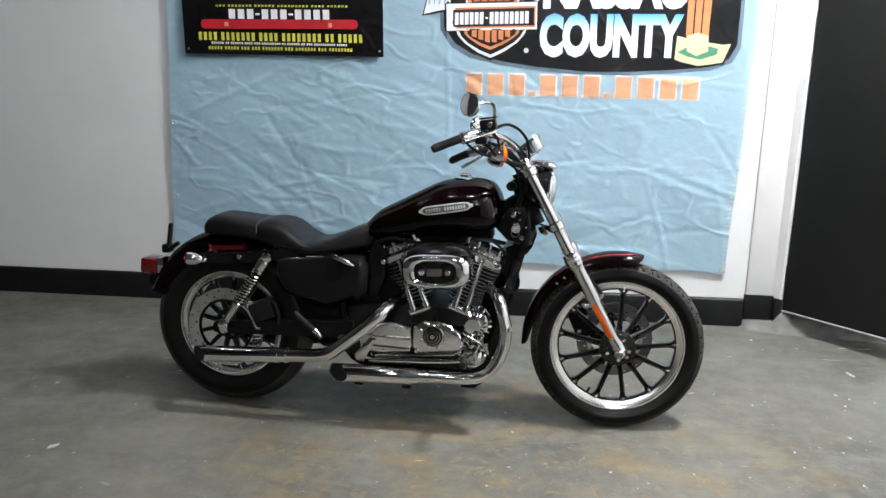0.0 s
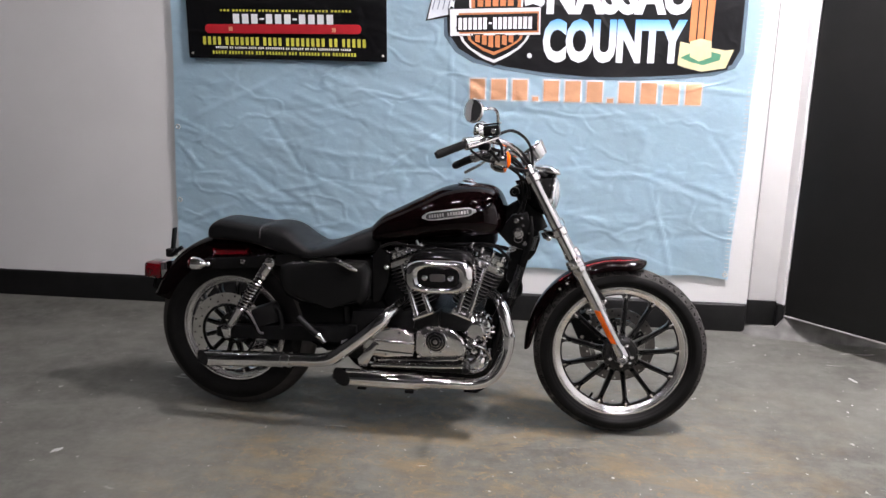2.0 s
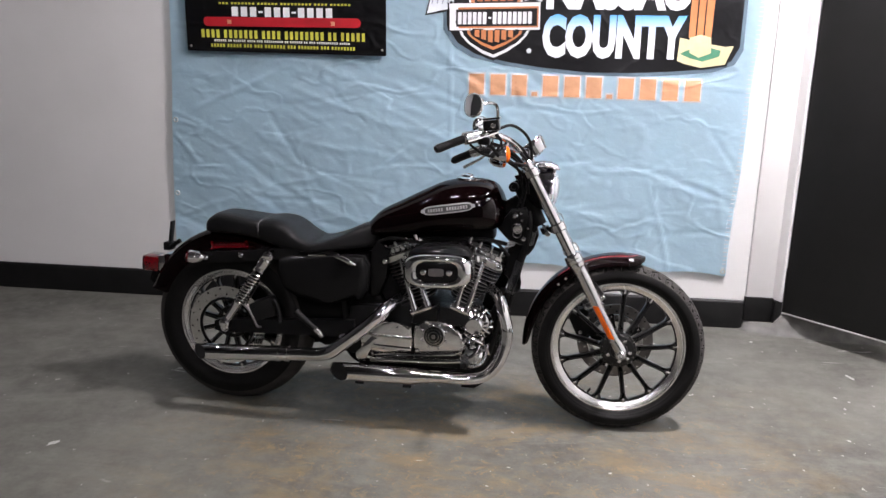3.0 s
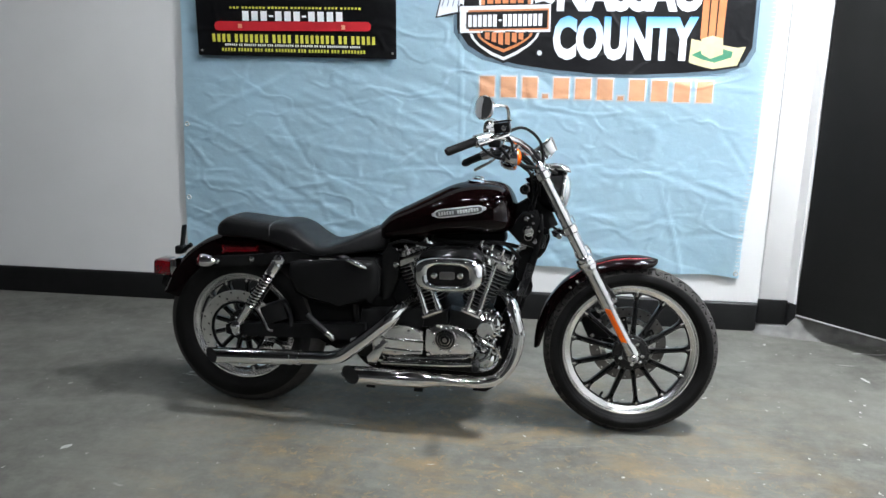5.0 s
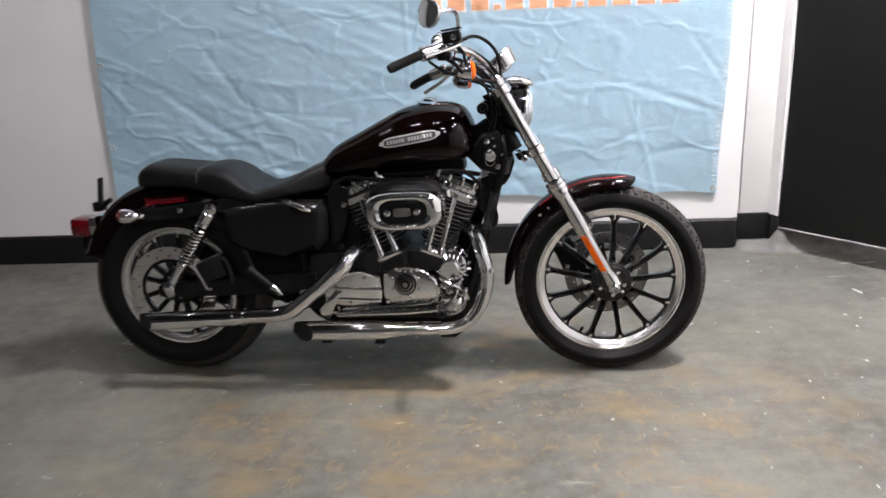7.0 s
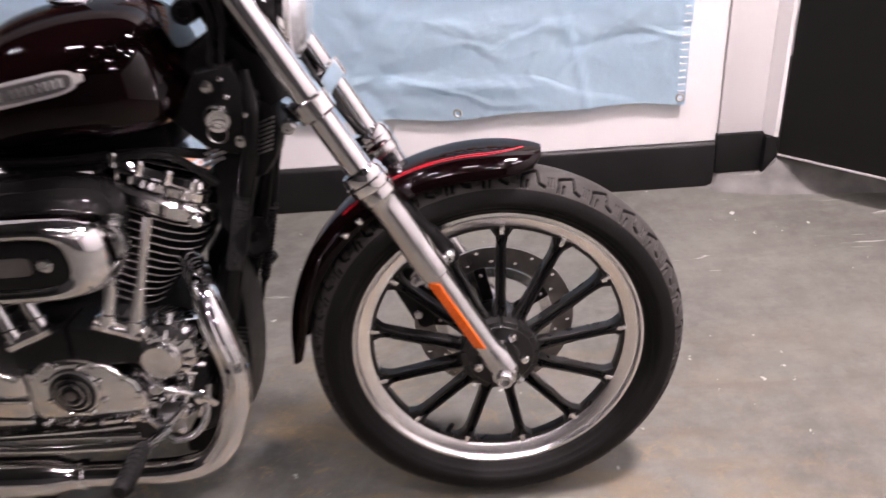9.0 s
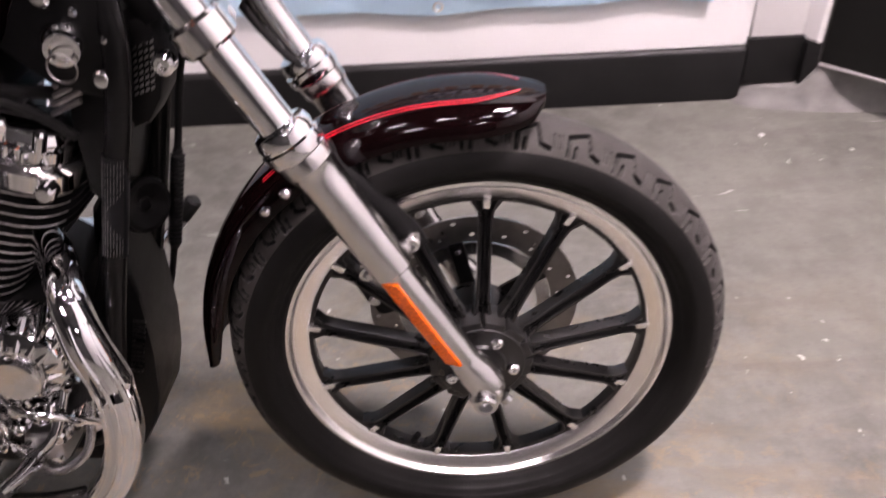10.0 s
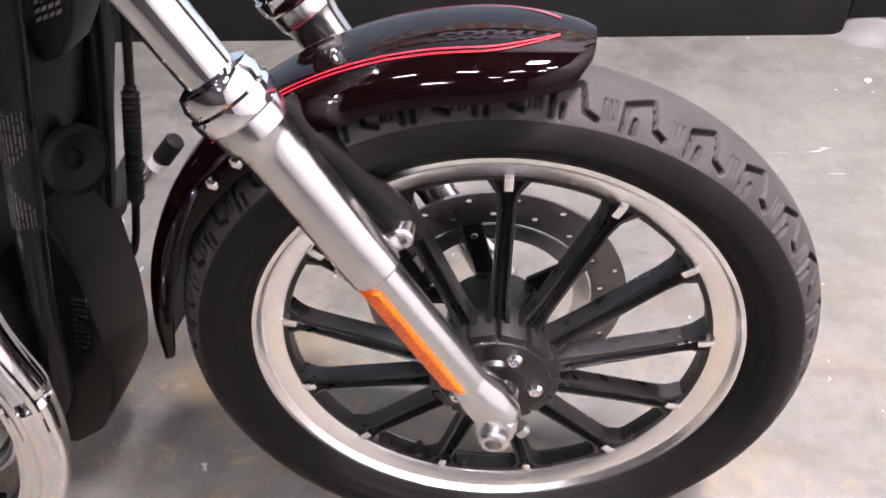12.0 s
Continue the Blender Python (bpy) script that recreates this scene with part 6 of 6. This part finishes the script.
    rb = [fin_ring(base + ax * s, ax, w, v, 5) for s, w, v in ((0.3945, 0.082, 0.080), (0.397, 0.088, 0.086), (0.410, 0.088, 0.086), (0.413, 0.084, 0.082), (0.416, 0.084, 0.082), (0.419, 0.086, 0.084), (0.428, 0.082, 0.080), (0.436, 0.070, 0.066), (0.438, 0.05, 0.045))]
    rk = part("rocker_cover", loft(rb), "chrome", bike, "chrome rocker cover", 25)
    x = Vector((ax.z, 0, -ax.x))
    for q in (-0.07, -0.025, 0.025, 0.07):
        part("cover_bolt", turned(base + ax * 0.414 + x * q * 0.9 + Vector((0, -0.0805, 0)), ax, [(0, 0.0075), (0.020, 0.0075), (0.024, 0.005)], 12), "chrome", rk)
    for q in (-0.088, 0.088):
        part("head_bolt", turned(base + ax * 0.377 + x * q * 0.92 + Vector((0, -0.088, 0)), (0, -1, 0), [(0, 0.011), (0.016, 0.011), (0.019, 0.008), (0.0192, 0.004)], 14), "chrome", rk, "chrome head bolt")
    for q in range(6):
        c = base + ax * 0.398 + x * (-0.052 + 0.0205 * q) + Vector((0, -0.0865, 0))
        part("cover_rib", turned(c, ax, [(0, 0.004), (0.012, 0.004), (0.013, 0.002)], 10), "chrome", rk)
    return cy


cylinder(-1)
cylinder(1)
# push rod tubes
for (u0, w0), (u1, w1) in (((0.700, 0.640), (0.765, 0.449)), ((0.752, 0.615), (0.815, 0.468)), ((0.968, 0.640), (0.919, 0.472)), ((1.016, 0.645), (0.960, 0.458))):
    a, b = V(u0, 0.135, w0), V(u1, 0.155, w1)
    d = (b - a).normalized()
    L = (b - a).length
    pr = part("pushrod_tube", sweep(bmesh.new(), [a + d * s for s in (0, L * 0.6, L * 0.602, L - 0.022, L - 0.02, L)], [0.0085, 0.0085, 0.0105, 0.0105, 0.0135, 0.0135], 20), "chrome", bike, "chrome pushrod tube")
part("crankcase", prism([(0.60, 0.22), (0.98, 0.22), (1.02, 0.30), (1.0, 0.42), (0.93, 0.47), (0.77, 0.47), (0.62, 0.44), (0.56, 0.34)], -0.12, 0.125, 0.01), "crinkle", bike, "black engine crankcase")
part("gearbox_case", prism([(0.47, 0.25), (0.62, 0.23), (0.64, 0.45), (0.50, 0.44)], -0.12, 0.11, 0.01), "crinkle", bike)
part("lifter_block", prism([(0.752, 0.400), (0.85, 0.395), (0.852, 0.475), (0.826, 0.462), (0.760, 0.434)], 0.10, 0.165, 0.006), "crinkle", bike, "black lifter block")
part("lifter_block", prism([(0.854, 0.40), (0.985, 0.405), (0.970, 0.446), (0.91, 0.468), (0.856, 0.475)], 0.10, 0.165, 0.006), "crinkle", bike, "black lifter block")
for a, b in (((0.752, 0.440), (0.828, 0.471)), ((0.901, 0.477), (0.972, 0.452))):
    part("tube_base", bar([V(a[0], 0.155, a[1]), V(b[0], 0.155, b[1])], 0.013, 14), "polished", bike)
GC = [(0.765, 0.385), (0.80, 0.415), (0.86, 0.418), (0.905, 0.405), (0.945, 0.372), (0.958, 0.33), (0.945, 0.295), (0.88, 0.283), (0.79, 0.288), (0.765, 0.31)]
gc = part("gearcase_cover", prism(GC, 0.12, 0.172, 0.008, 3), "polished", bike, "polished gearcase cover")
for u, w in ((0.778, 0.392), (0.93, 0.385), (0.947, 0.350), (0.945, 0.305), (0.91, 0.294), (0.865, 0.291), (0.82, 0.292), (0.78, 0.298), (0.815, 0.412), (0.885, 0.41)):
    part("cover_bolt", turned(V(u, 0.172, w), (0, -1, 0), [(0, 0.0068), (0.005, 0.0068), (0.0055, 0.004), (0.003, 0.0035)], 14), "chrome", gc)
TC = V(0.843, 0.170, 0.361)
tm = part("timing_cover", turned(TC, (0, -1, 0), [(0, 0.0375), (0.010, 0.0375), (0.0118, 0.036), (0.012, 0.0325), (0.010, 0.0318), (0.010, 0.028)], 44), "satin_black", bike, "round black timing cover with chrome rings")
for r, off, name, material in ((0.0305, 0.0105, "cover_ring", "chrome"), (0.0275, 0.012, "cover_ring", "satin_black"), (0.0205, 0.0132, "cover_ring", "chrome"), (0.0175, 0.0148, "cover_boss", "satin_black"), (0.0085, 0.0172, "boss_ring", "steel")):
    part(name, turned(TC + V(0, off, 0), (0, -1, 0), [(0, r), (0.0022, r - 0.0006), (0.0026, r - 0.0022), (0.0014, r - 0.0032)], 40), material, tm)
part("gap_ring", turned(TC + V(0, 0.0015, 0), (0, -1, 0), [(0, 0.043), (0.004, 0.043), (0.0055, 0.041), (0.006, 0.0378)], 44), "chrome", tm, "chrome outer ring")
for k in range(8):
    a = radians(22 + 45 * k)
    part("ring_bolt", turned(TC + V(0.048 * math.cos(a), 0.001, 0.048 * math.sin(a)), (0, -1, 0), [(0, 0.0052), (0.004, 0.0052), (0.006, 0.003)], 12), "chrome", tm)
SC = [(0.555, 0.285), (0.56, 0.36), (0.60, 0.388), (0.645, 0.405), (0.70, 0.398), (0.755, 0.385), (0.762, 0.31), (0.74, 0.285), (0.65, 0.272)]
sc = part("sprocket_cover", prism(SC, 0.10, 0.168, 0.012, 4), "polished", bike, "long polished sprocket cover")
part("cover_crease", bar([V(0.565, 0.169, 0.352), V(0.65, 0.1705, 0.345), V(0.758, 0.170, 0.342)], 0.005, 10, 6), "polished", sc)
part("cover_lip", prism([(0.57, 0.292), (0.755, 0.292), (0.757, 0.305), (0.565, 0.312)], 0.165, 0.172, 0.003), "chrome", sc)
for u, w in ((0.585, 0.367), (0.70, 0.378), (0.65, 0.292)):
    part("cover_bolt", turned(V(u, 0.168, w), (0, -1, 0), [(0, 0.0062), (0.005, 0.0062), (0.006, 0.003)], 14), "chrome", sc)
# front of the engine: chrome regulator cover, oil pump parts, round plate
fc = part("front_cover", turned(V(0.995, 0.10, 0.415), (0, -1, 0), [(0, 0.058), (0.03, 0.058), (0.05, 0.050), (0.056, 0.036), (0.057, 0.03)], 36), "chrome", bike, "round chrome front cover")
part("cover_plate", turned(V(0.990, 0.157, 0.405), (0, -1, 0), [(0, 0.029), (0.007, 0.031), (0.009, 0.028), (0.0095, 0.004)], 32), "polished", fc)
for k in range(15):
    a = radians(-80 + 22 * k)
    part("cover_rib", bar([V(0.995 + 0.033 * math.cos(a), 0.158, 0.412 + 0.033 * math.sin(a)), V(0.995 + 0.062 * math.cos(a), 0.132, 0.415 + 0.062 * math.sin(a))], [0.0042, 0.0058], 8), "chrome", fc)
part("oil_filter", turned(V(0.935, 0.06, 0.262), (1, 0, -0.05), [(0, 0.036), (0.07, 0.037), (0.082, 0.030), (0.083, 0.006)], 32), "chrome", bike, "chrome oil filter")
part("oil_line", bar([V(0.93, 0.15, 0.30), V(0.97, 0.168, 0.285), V(1.005, 0.16, 0.31), V(1.02, 0.13, 0.36)], 0.007, 12, 8), "chrome", bike, "bent chrome oil line")
part("oil_line", bar([V(0.94, 0.14, 0.27), V(0.985, 0.165, 0.25), V(1.03, 0.15, 0.27), V(1.04, 0.12, 0.33)], 0.006, 12, 8), "bright_steel", bike, "bent steel oil line")
for k, (eu, ev, ew, er) in enumerate(((0.965, 0.158, 0.345, 0.010), (0.985, 0.150, 0.325, 0.012), (1.005, 0.150, 0.345, 0.009), (0.96, 0.160, 0.315, 0.008), (1.0, 0.155, 0.295, 0.011), (0.975, 0.160, 0.365, 0.007), (1.025, 0.140, 0.31, 0.009))):
    part("banjo_bolt", turned(V(eu, ev - 0.02, ew), (0.1, -1, 0.08), [(0, er * 1.3), (0.006, er * 1.3), (0.008, er), (0.018, er), (0.021, er * 0.7), (0.0212, er * 0.3)], 16), "chrome", bike, "small chrome fitting")
part("oil_line", bar([V(0.955, 0.15, 0.375), V(0.985, 0.168, 0.36), V(1.03, 0.155, 0.335), V(1.045, 0.12, 0.29)], 0.0055, 12, 8), "chrome", bike, "bent chrome oil line")
for ku in range(5):
    part("case_rib", bar([V(0.60 + 0.03 * ku, 0.150, 0.272), V(0.606 + 0.03 * ku, 0.158, 0.262)], 0.005, 8), "chrome", bike)
part("shift_shaft", bar([V(0.62, 0.165, 0.262), V(0.93, 0.170, 0.268)], 0.006, 12), "chrome", bike, "long chrome rod under the engine covers")
part("oil_pump", box(V(0.955, 0.155, 0.255), V(1.005, 0.10, 0.30), 0.008), "dull_silver", bike, "cast oil pump body")
for u, w in ((0.965, 0.29), (0.995, 0.265)):
    part("pump_bolt", turned(V(u, 0.155, w), (0, -1, 0), [(0, 0.007), (0.007, 0.007), (0.008, 0.004)], 12), "chrome", bike)
part("rear_mount", prism([(0.57, 0.40), (0.70, 0.42), (0.70, 0.49), (0.645, 0.56), (0.57, 0.52)], -0.10, 0.05, 0.008), "satin_black", bike, "black rear engine mount")
part("intake", bar([V(0.78, 0.05, 0.60), V(0.852, 0.05, 0.615), V(0.92, 0.05, 0.61)], 0.035, 18, 4), "satin_black", bike)
part("throttle_body", turned(V(0.852, 0.02, 0.625), (0, -1, 0), [(0, 0.05), (0.11, 0.05)], 24), "dull_silver", bike)


def air_cleaner():
    c = (0.858, 0.619)
    def ring(a, b, v, n=3.2):
        return [V(u, v, w) for u, w in oval(c[0], c[1], a, b, n, 56, 2.0)]
    bp_ = part("air_cleaner", loft([ring(0.116, 0.054, 0.13), ring(0.126, 0.060, 0.14), ring(0.131, 0.066, 0.165), ring(0.132, 0.068, 0.195), ring(0.130, 0.067, 0.212), ring(0.123, 0.063, 0.230),
                                     ring(0.112, 0.056, 0.241), ring(0.098, 0.049, 0.246), ring(0.084, 0.043, 0.244), ring(0.078, 0.039, 0.236)]), "chrome", bike, "oval chrome air cleaner with a black centre", 60)
    part("air_cleaner_centre", loft([ring(0.0775, 0.0385, 0.2365), ring(0.070, 0.033, 0.2395), ring(0.04, 0.02, 0.2400)]), "gloss_black", bp_, "gloss black centre panel", 60)
    part("centre_badge", prism(oval(c[0] - 0.002, c[1], 0.028, 0.014, 5, 32, 2.0), 0.2395, 0.2425, 0.001), "steel", bp_)

    def back(a, b, v):
        return [V(u, v, w) for u, w in oval(c[0], c[1] + 0.028, a, b, 2.8, 48, 2.0)]
    part("filter_body", loft([back(0.10, 0.052, 0.10), back(0.118, 0.064, 0.11), back(0.122, 0.066, 0.15), back(0.119, 0.064, 0.185), back(0.105, 0.055, 0.196)]), "gloss_black", bp_, "gloss black filter housing", 50)
    for du in (-0.049, 0.046):
        part("centre_screw", turned(V(c[0] + du, 0.2392, c[1] + du * 0.035), (0, -1, 0), [(0, 0.011), (0.003, 0.011), (0.005, 0.008), (0.0052, 0.004), (0.003, 0.0035)], 20), "chrome", bp_)
    return bp_


air_cleaner()

# ---- exhausts ----


def exhaust(pts, r, shield_r, muf, name, label, tip, cut):
    p = spline(pts, 10)
    ex = part(name, sweep(bmesh.new(), p, shield_r, 26), "chrome", bike, label, 50)
    a, b = muf
    d = (Vector(b) - Vector(a)).normalized()
    L = (Vector(b) - Vector(a)).length
    R = tip
    # the end is cut off at a slant, open to the outer side
    def slant(bm, start):
        for vt in bm.verts:
            s = (vt.co - Vector(a)).dot(d)
            if s > start:
                vt.co -= d * ((-(vt.co.y - Vector(a).lerp(Vector(b), s / L).y) + R) * cut)
        return bm
    mb = sweep(bmesh.new(), [Vector(a) + d * s for s in (0, 0.012, 0.05, L * 0.5, L - 0.10, L)], [shield_r, shield_r + 0.001, R * 0.96, R, R, R], 40, False)
    part("muffler", slant(mb, L - 0.01), "chrome", ex, "straight chrome muffler", 50)
    # black disc just inside the end, standing for the shade in the pipe
    vb = sweep(bmesh.new(), [Vector(a) + d * s for s in (L - 0.006, L - 0.004)], [R - 0.0015, R - 0.0015], 40, True)
    part("muffler_shade_disc", slant(vb, 0), "bore_shade", ex, "black disc standing for the shade inside the muffler end")
    for s in (0.0, 0.035):
        part("band_clamp", sweep(bmesh.new(), [Vector(a) + d * (s + q) for q in (-0.007, -0.006, 0.006, 0.007)], [shield_r, shield_r + 0.005, shield_r + 0.005, shield_r], 28), "chrome", ex, "narrow chrome band clamp")
    return ex


ex_f = exhaust([V(1.025, 0.06, 0.535), V(1.055, 0.10, 0.530), V(1.080, 0.145, 0.510), V(1.097, 0.166, 0.472), V(1.1125, 0.172, 0.420), V(1.1135, 0.173, 0.405), V(1.108, 0.175, 0.348), V(1.086, 0.18, 0.282), V(1.048, 0.185, 0.230), V(0.995, 0.188, 0.211), V(0.92, 0.19, 0.207), V(0.82, 0.19, 0.204)],
               0.022, 0.0212, (V(0.825, 0.19, 0.204), V(0.430, 0.19, 0.196)), "front_exhaust", "chrome front exhaust pipe", 0.0345, 1.35)
part("heat_shield", bar([V(1.084, 0.155, 0.510), V(1.100, 0.173, 0.470), V(1.115, 0.179, 0.415)], [0.0205, 0.0225, 0.0225], 24, 6), "chrome", ex_f, "chrome heat shield")
part("heat_shield", bar([V(1.1165, 0.180, 0.404), V(1.112, 0.182, 0.348), V(1.091, 0.187, 0.285), V(1.06, 0.191, 0.240)], [0.0220, 0.0225, 0.0225, 0.0215], 24, 6), "chrome", ex_f, "chrome heat shield")
for off, r in ((V(-0.0135, 0.0165, 0), 0.0042), (V(0.003, 0.0215, 0), 0.0036), (V(0.0165, 0.0125, 0), 0.0040)):
    line = [V(1.090, 0.160, 0.500), V(1.101, 0.174, 0.465), V(1.1155, 0.179, 0.412), V(1.112, 0.182, 0.348), V(1.091, 0.187, 0.285), V(1.058, 0.191, 0.240)]
    part("shield_ridge", bar([q + off for q in line], r, 10, 6), "chrome", ex_f, "raised chrome ridge along the shield")
exhaust([V(0.705, 0.06, 0.475), V(0.688, 0.11, 0.472), V(0.662, 0.165, 0.458), V(0.632, 0.195, 0.425), V(0.57, 0.20, 0.370), V(0.503, 0.20, 0.315), V(0.45, 0.20, 0.275), V(0.40, 0.20, 0.260), V(0.33, 0.20, 0.256), V(0.27, 0.20, 0.252)],
               0.022, 0.026, (V(0.275, 0.20, 0.252), V(-0.128, 0.20, 0.231)), "rear_exhaust", "chrome rear exhaust pipe", 0.0305, 1.3)
part("exhaust_bracket", prism([(0.545, 0.24), (0.575, 0.24), (0.62, 0.33), (0.60, 0.34), (0.54, 0.27)], 0.165, 0.175, 0.002), "polished", bike)
for su in (0.545, 0.73):
    part("muffler_tab", box(V(su, 0.20, 0.155), V(su + 0.035, 0.18, 0.166), 0.003), "satin_black", bike, "small black mounting tab")

# ---- covers, pedals, pegs, side stand ----
OT = [(0.205, 0.560), (0.215, 0.612), (0.26, 0.628), (0.45, 0.634), (0.555, 0.636), (0.575, 0.60), (0.570, 0.50), (0.545, 0.462), (0.42, 0.452), (0.30, 0.455), (0.235, 0.49)]
ot = part("battery_cover", prism(OT, -0.10, 0.150, 0.034, 5), "gloss_black", bike, "gloss black battery cover")
part("cover_trim", bar([V(0.44, 0.140, 0.634), V(0.475, 0.150, 0.630), V(0.505, 0.150, 0.618), V(0.53, 0.144, 0.606)], [0.003, 0.009, 0.011, 0.005], 12, 6), "chrome", ot, "chrome trim on the cover")
part("trim_strip", bar([V(0.34, 0.140, 0.634), V(0.41, 0.141, 0.636)], 0.004, 8), "chrome", ot)
# plain black block added to fill the space of oil tank and frame
part("lower_filler", prism([(0.20, 0.33), (0.24, 0.47), (0.60, 0.50), (0.66, 0.40), (0.60, 0.26), (0.48, 0.245), (0.40, 0.29)], -0.09, 0.085, 0.03, 3), "gloss_black", bike, "black filler block in place of the oil tank and frame")
for pu, pw in ((0.463, 0.350), (0.50, 0.372), (0.52, 0.335), (0.43, 0.318)):
    part("cover_bolt", turned(V(pu, 0.085, pw), (0, -1, 0), [(0, 0.008), (0.006, 0.008), (0.008, 0.005)], 14), "bright_steel", bike)
part("side_frame_cover", prism([(0.575, 0.47), (0.61, 0.48), (0.64, 0.56), (0.65, 0.66), (0.60, 0.70), (0.575, 0.66)], -0.08, 0.10, 0.01), "gloss_black", bike)
part("belt_guard", prism([(0.025, 0.46), (0.28, 0.46), (0.46, 0.44), (0.48, 0.24), (0.28, 0.20), (0.025, 0.19)], -0.14, -0.122, 0.003), "satin_black", bike)
part("rear_caliper", box(V(0.095, 0.135, 0.36), V(0.20, 0.07, 0.44), 0.014, Matrix.Rotation(radians(-20), 3, "Y")), "crinkle", bike, "black rear brake caliper")
part("rear_brake_hose", bar([V(0.055, 0.13, 0.425), V(0.09, 0.135, 0.40), V(0.115, 0.14, 0.36), V(0.128, 0.14, 0.335), V(0.145, 0.14, 0.332)], 0.0045, 10, 8), "steel", bike, "bent steel brake line")
part("rear_brake_hose", bar([V(0.19, 0.12, 0.437), V(0.208, 0.13, 0.425), V(0.219, 0.13, 0.385), V(0.217, 0.13, 0.355)], 0.009, 10, 8), "rubber", bike, "black rubber hose")
part("rear_peg", bar([V(0.292, 0.15, 0.408), V(0.372, 0.155, 0.345)], [0.013, 0.011], 16), "rubber", bike, "folded black passenger peg")
part("peg_bracket", bar([V(0.372, 0.156, 0.348), V(0.385, 0.156, 0.338), V(0.400, 0.15, 0.316)], [0.011, 0.013, 0.010], 12), "chrome", bike)
part("master_cylinder", bar([V(0.47, 0.14, 0.31), V(0.53, 0.14, 0.325)], [0.016, 0.018], 14), "dull_silver", bike)
pedal = part("brake_pedal", bar([V(0.60, 0.175, 0.250), V(0.72, 0.195, 0.262), V(0.86, 0.205, 0.272), V(0.955, 0.215, 0.285)], [0.009, 0.008, 0.0075, 0.0075], 14, 6), "chrome", bike, "long chrome brake pedal")
part("pedal_rod", bar([V(0.62, 0.17, 0.268), V(0.80, 0.18, 0.285), V(0.93, 0.185, 0.300)], 0.0055, 10, 6), "chrome", bike, "thin chrome brake rod")
peg = part("front_peg", bar([V(0.972, 0.245, 0.305), V(0.973, 0.255, 0.306), V(0.985, 0.355, 0.318), V(0.9855, 0.361, 0.3185)], [0.010, 0.0135, 0.0135, 0.010], 22), "rubber", bike, "black rubber foot peg")
part("peg_mount", bar([V(0.975, 0.10, 0.27), V(0.972, 0.19, 0.280), V(0.972, 0.25, 0.305)], [0.014, 0.011, 0.010], 14, 4), "chrome", peg)
for k in range(7):
    part("peg_rib", turned(V(0.9743 + 0.0017 * k, 0.265 + 0.0125 * k, 0.3073 + 0.0015 * k), (0.12, -1, 0.12), [(0, 0.0135), (0.001, 0.0148), (0.006, 0.0148), (0.007, 0.0135)], 22), "rubber", peg)
lp = part("front_peg", bar([V(0.955, -0.24, 0.275), V(0.952, -0.26, 0.277), V(0.940, -0.36, 0.280)], [0.014, 0.0195, 0.018], 22), "rubber", bike, "black rubber foot peg")
part("peg_mount", bar([V(0.975, -0.10, 0.27), V(0.97, -0.19, 0.272), V(0.955, -0.25, 0.276)], [0.016, 0.013, 0.012], 14, 4), "chrome", lp)
sl = part("shift_lever", bar([V(0.90, -0.16, 0.25), V(0.95, -0.24, 0.262), V(0.985, -0.298, 0.290), V(1.016, -0.30, 0.322)], 0.007, 12, 6), "chrome", bike, "chrome shift lever")
part("peg_collar", bar([V(1.014, -0.30, 0.320), V(1.024, -0.3015, 0.331)], 0.0135, 18), "pale", sl, "pale metal collar")
part("shift_peg", sweep(bmesh.new(), [V(1.024, -0.3015, 0.331), V(1.026, -0.302, 0.333), V(1.052, -0.306, 0.361), V(1.055, -0.3065, 0.364)], [0.011, 0.0140, 0.0140, 0.010], 20), "rubber", sl, "black rubber shift peg")
part("side_stand", bar([V(0.86, -0.12, 0.20), V(0.84, -0.20, 0.13), V(0.80, -0.335, 0.036), V(0.79, -0.37, 0.030)], [0.012, 0.011, 0.010, 0.012], 14, 6), "gloss_black", bike, "black side stand, folded out")
part("primary_cover", prism([(0.50, 0.25), (0.98, 0.25), (1.03, 0.33), (0.98, 0.42), (0.55, 0.42)], -0.165, -0.12, 0.0), "polished", bike, "polished primary cover")
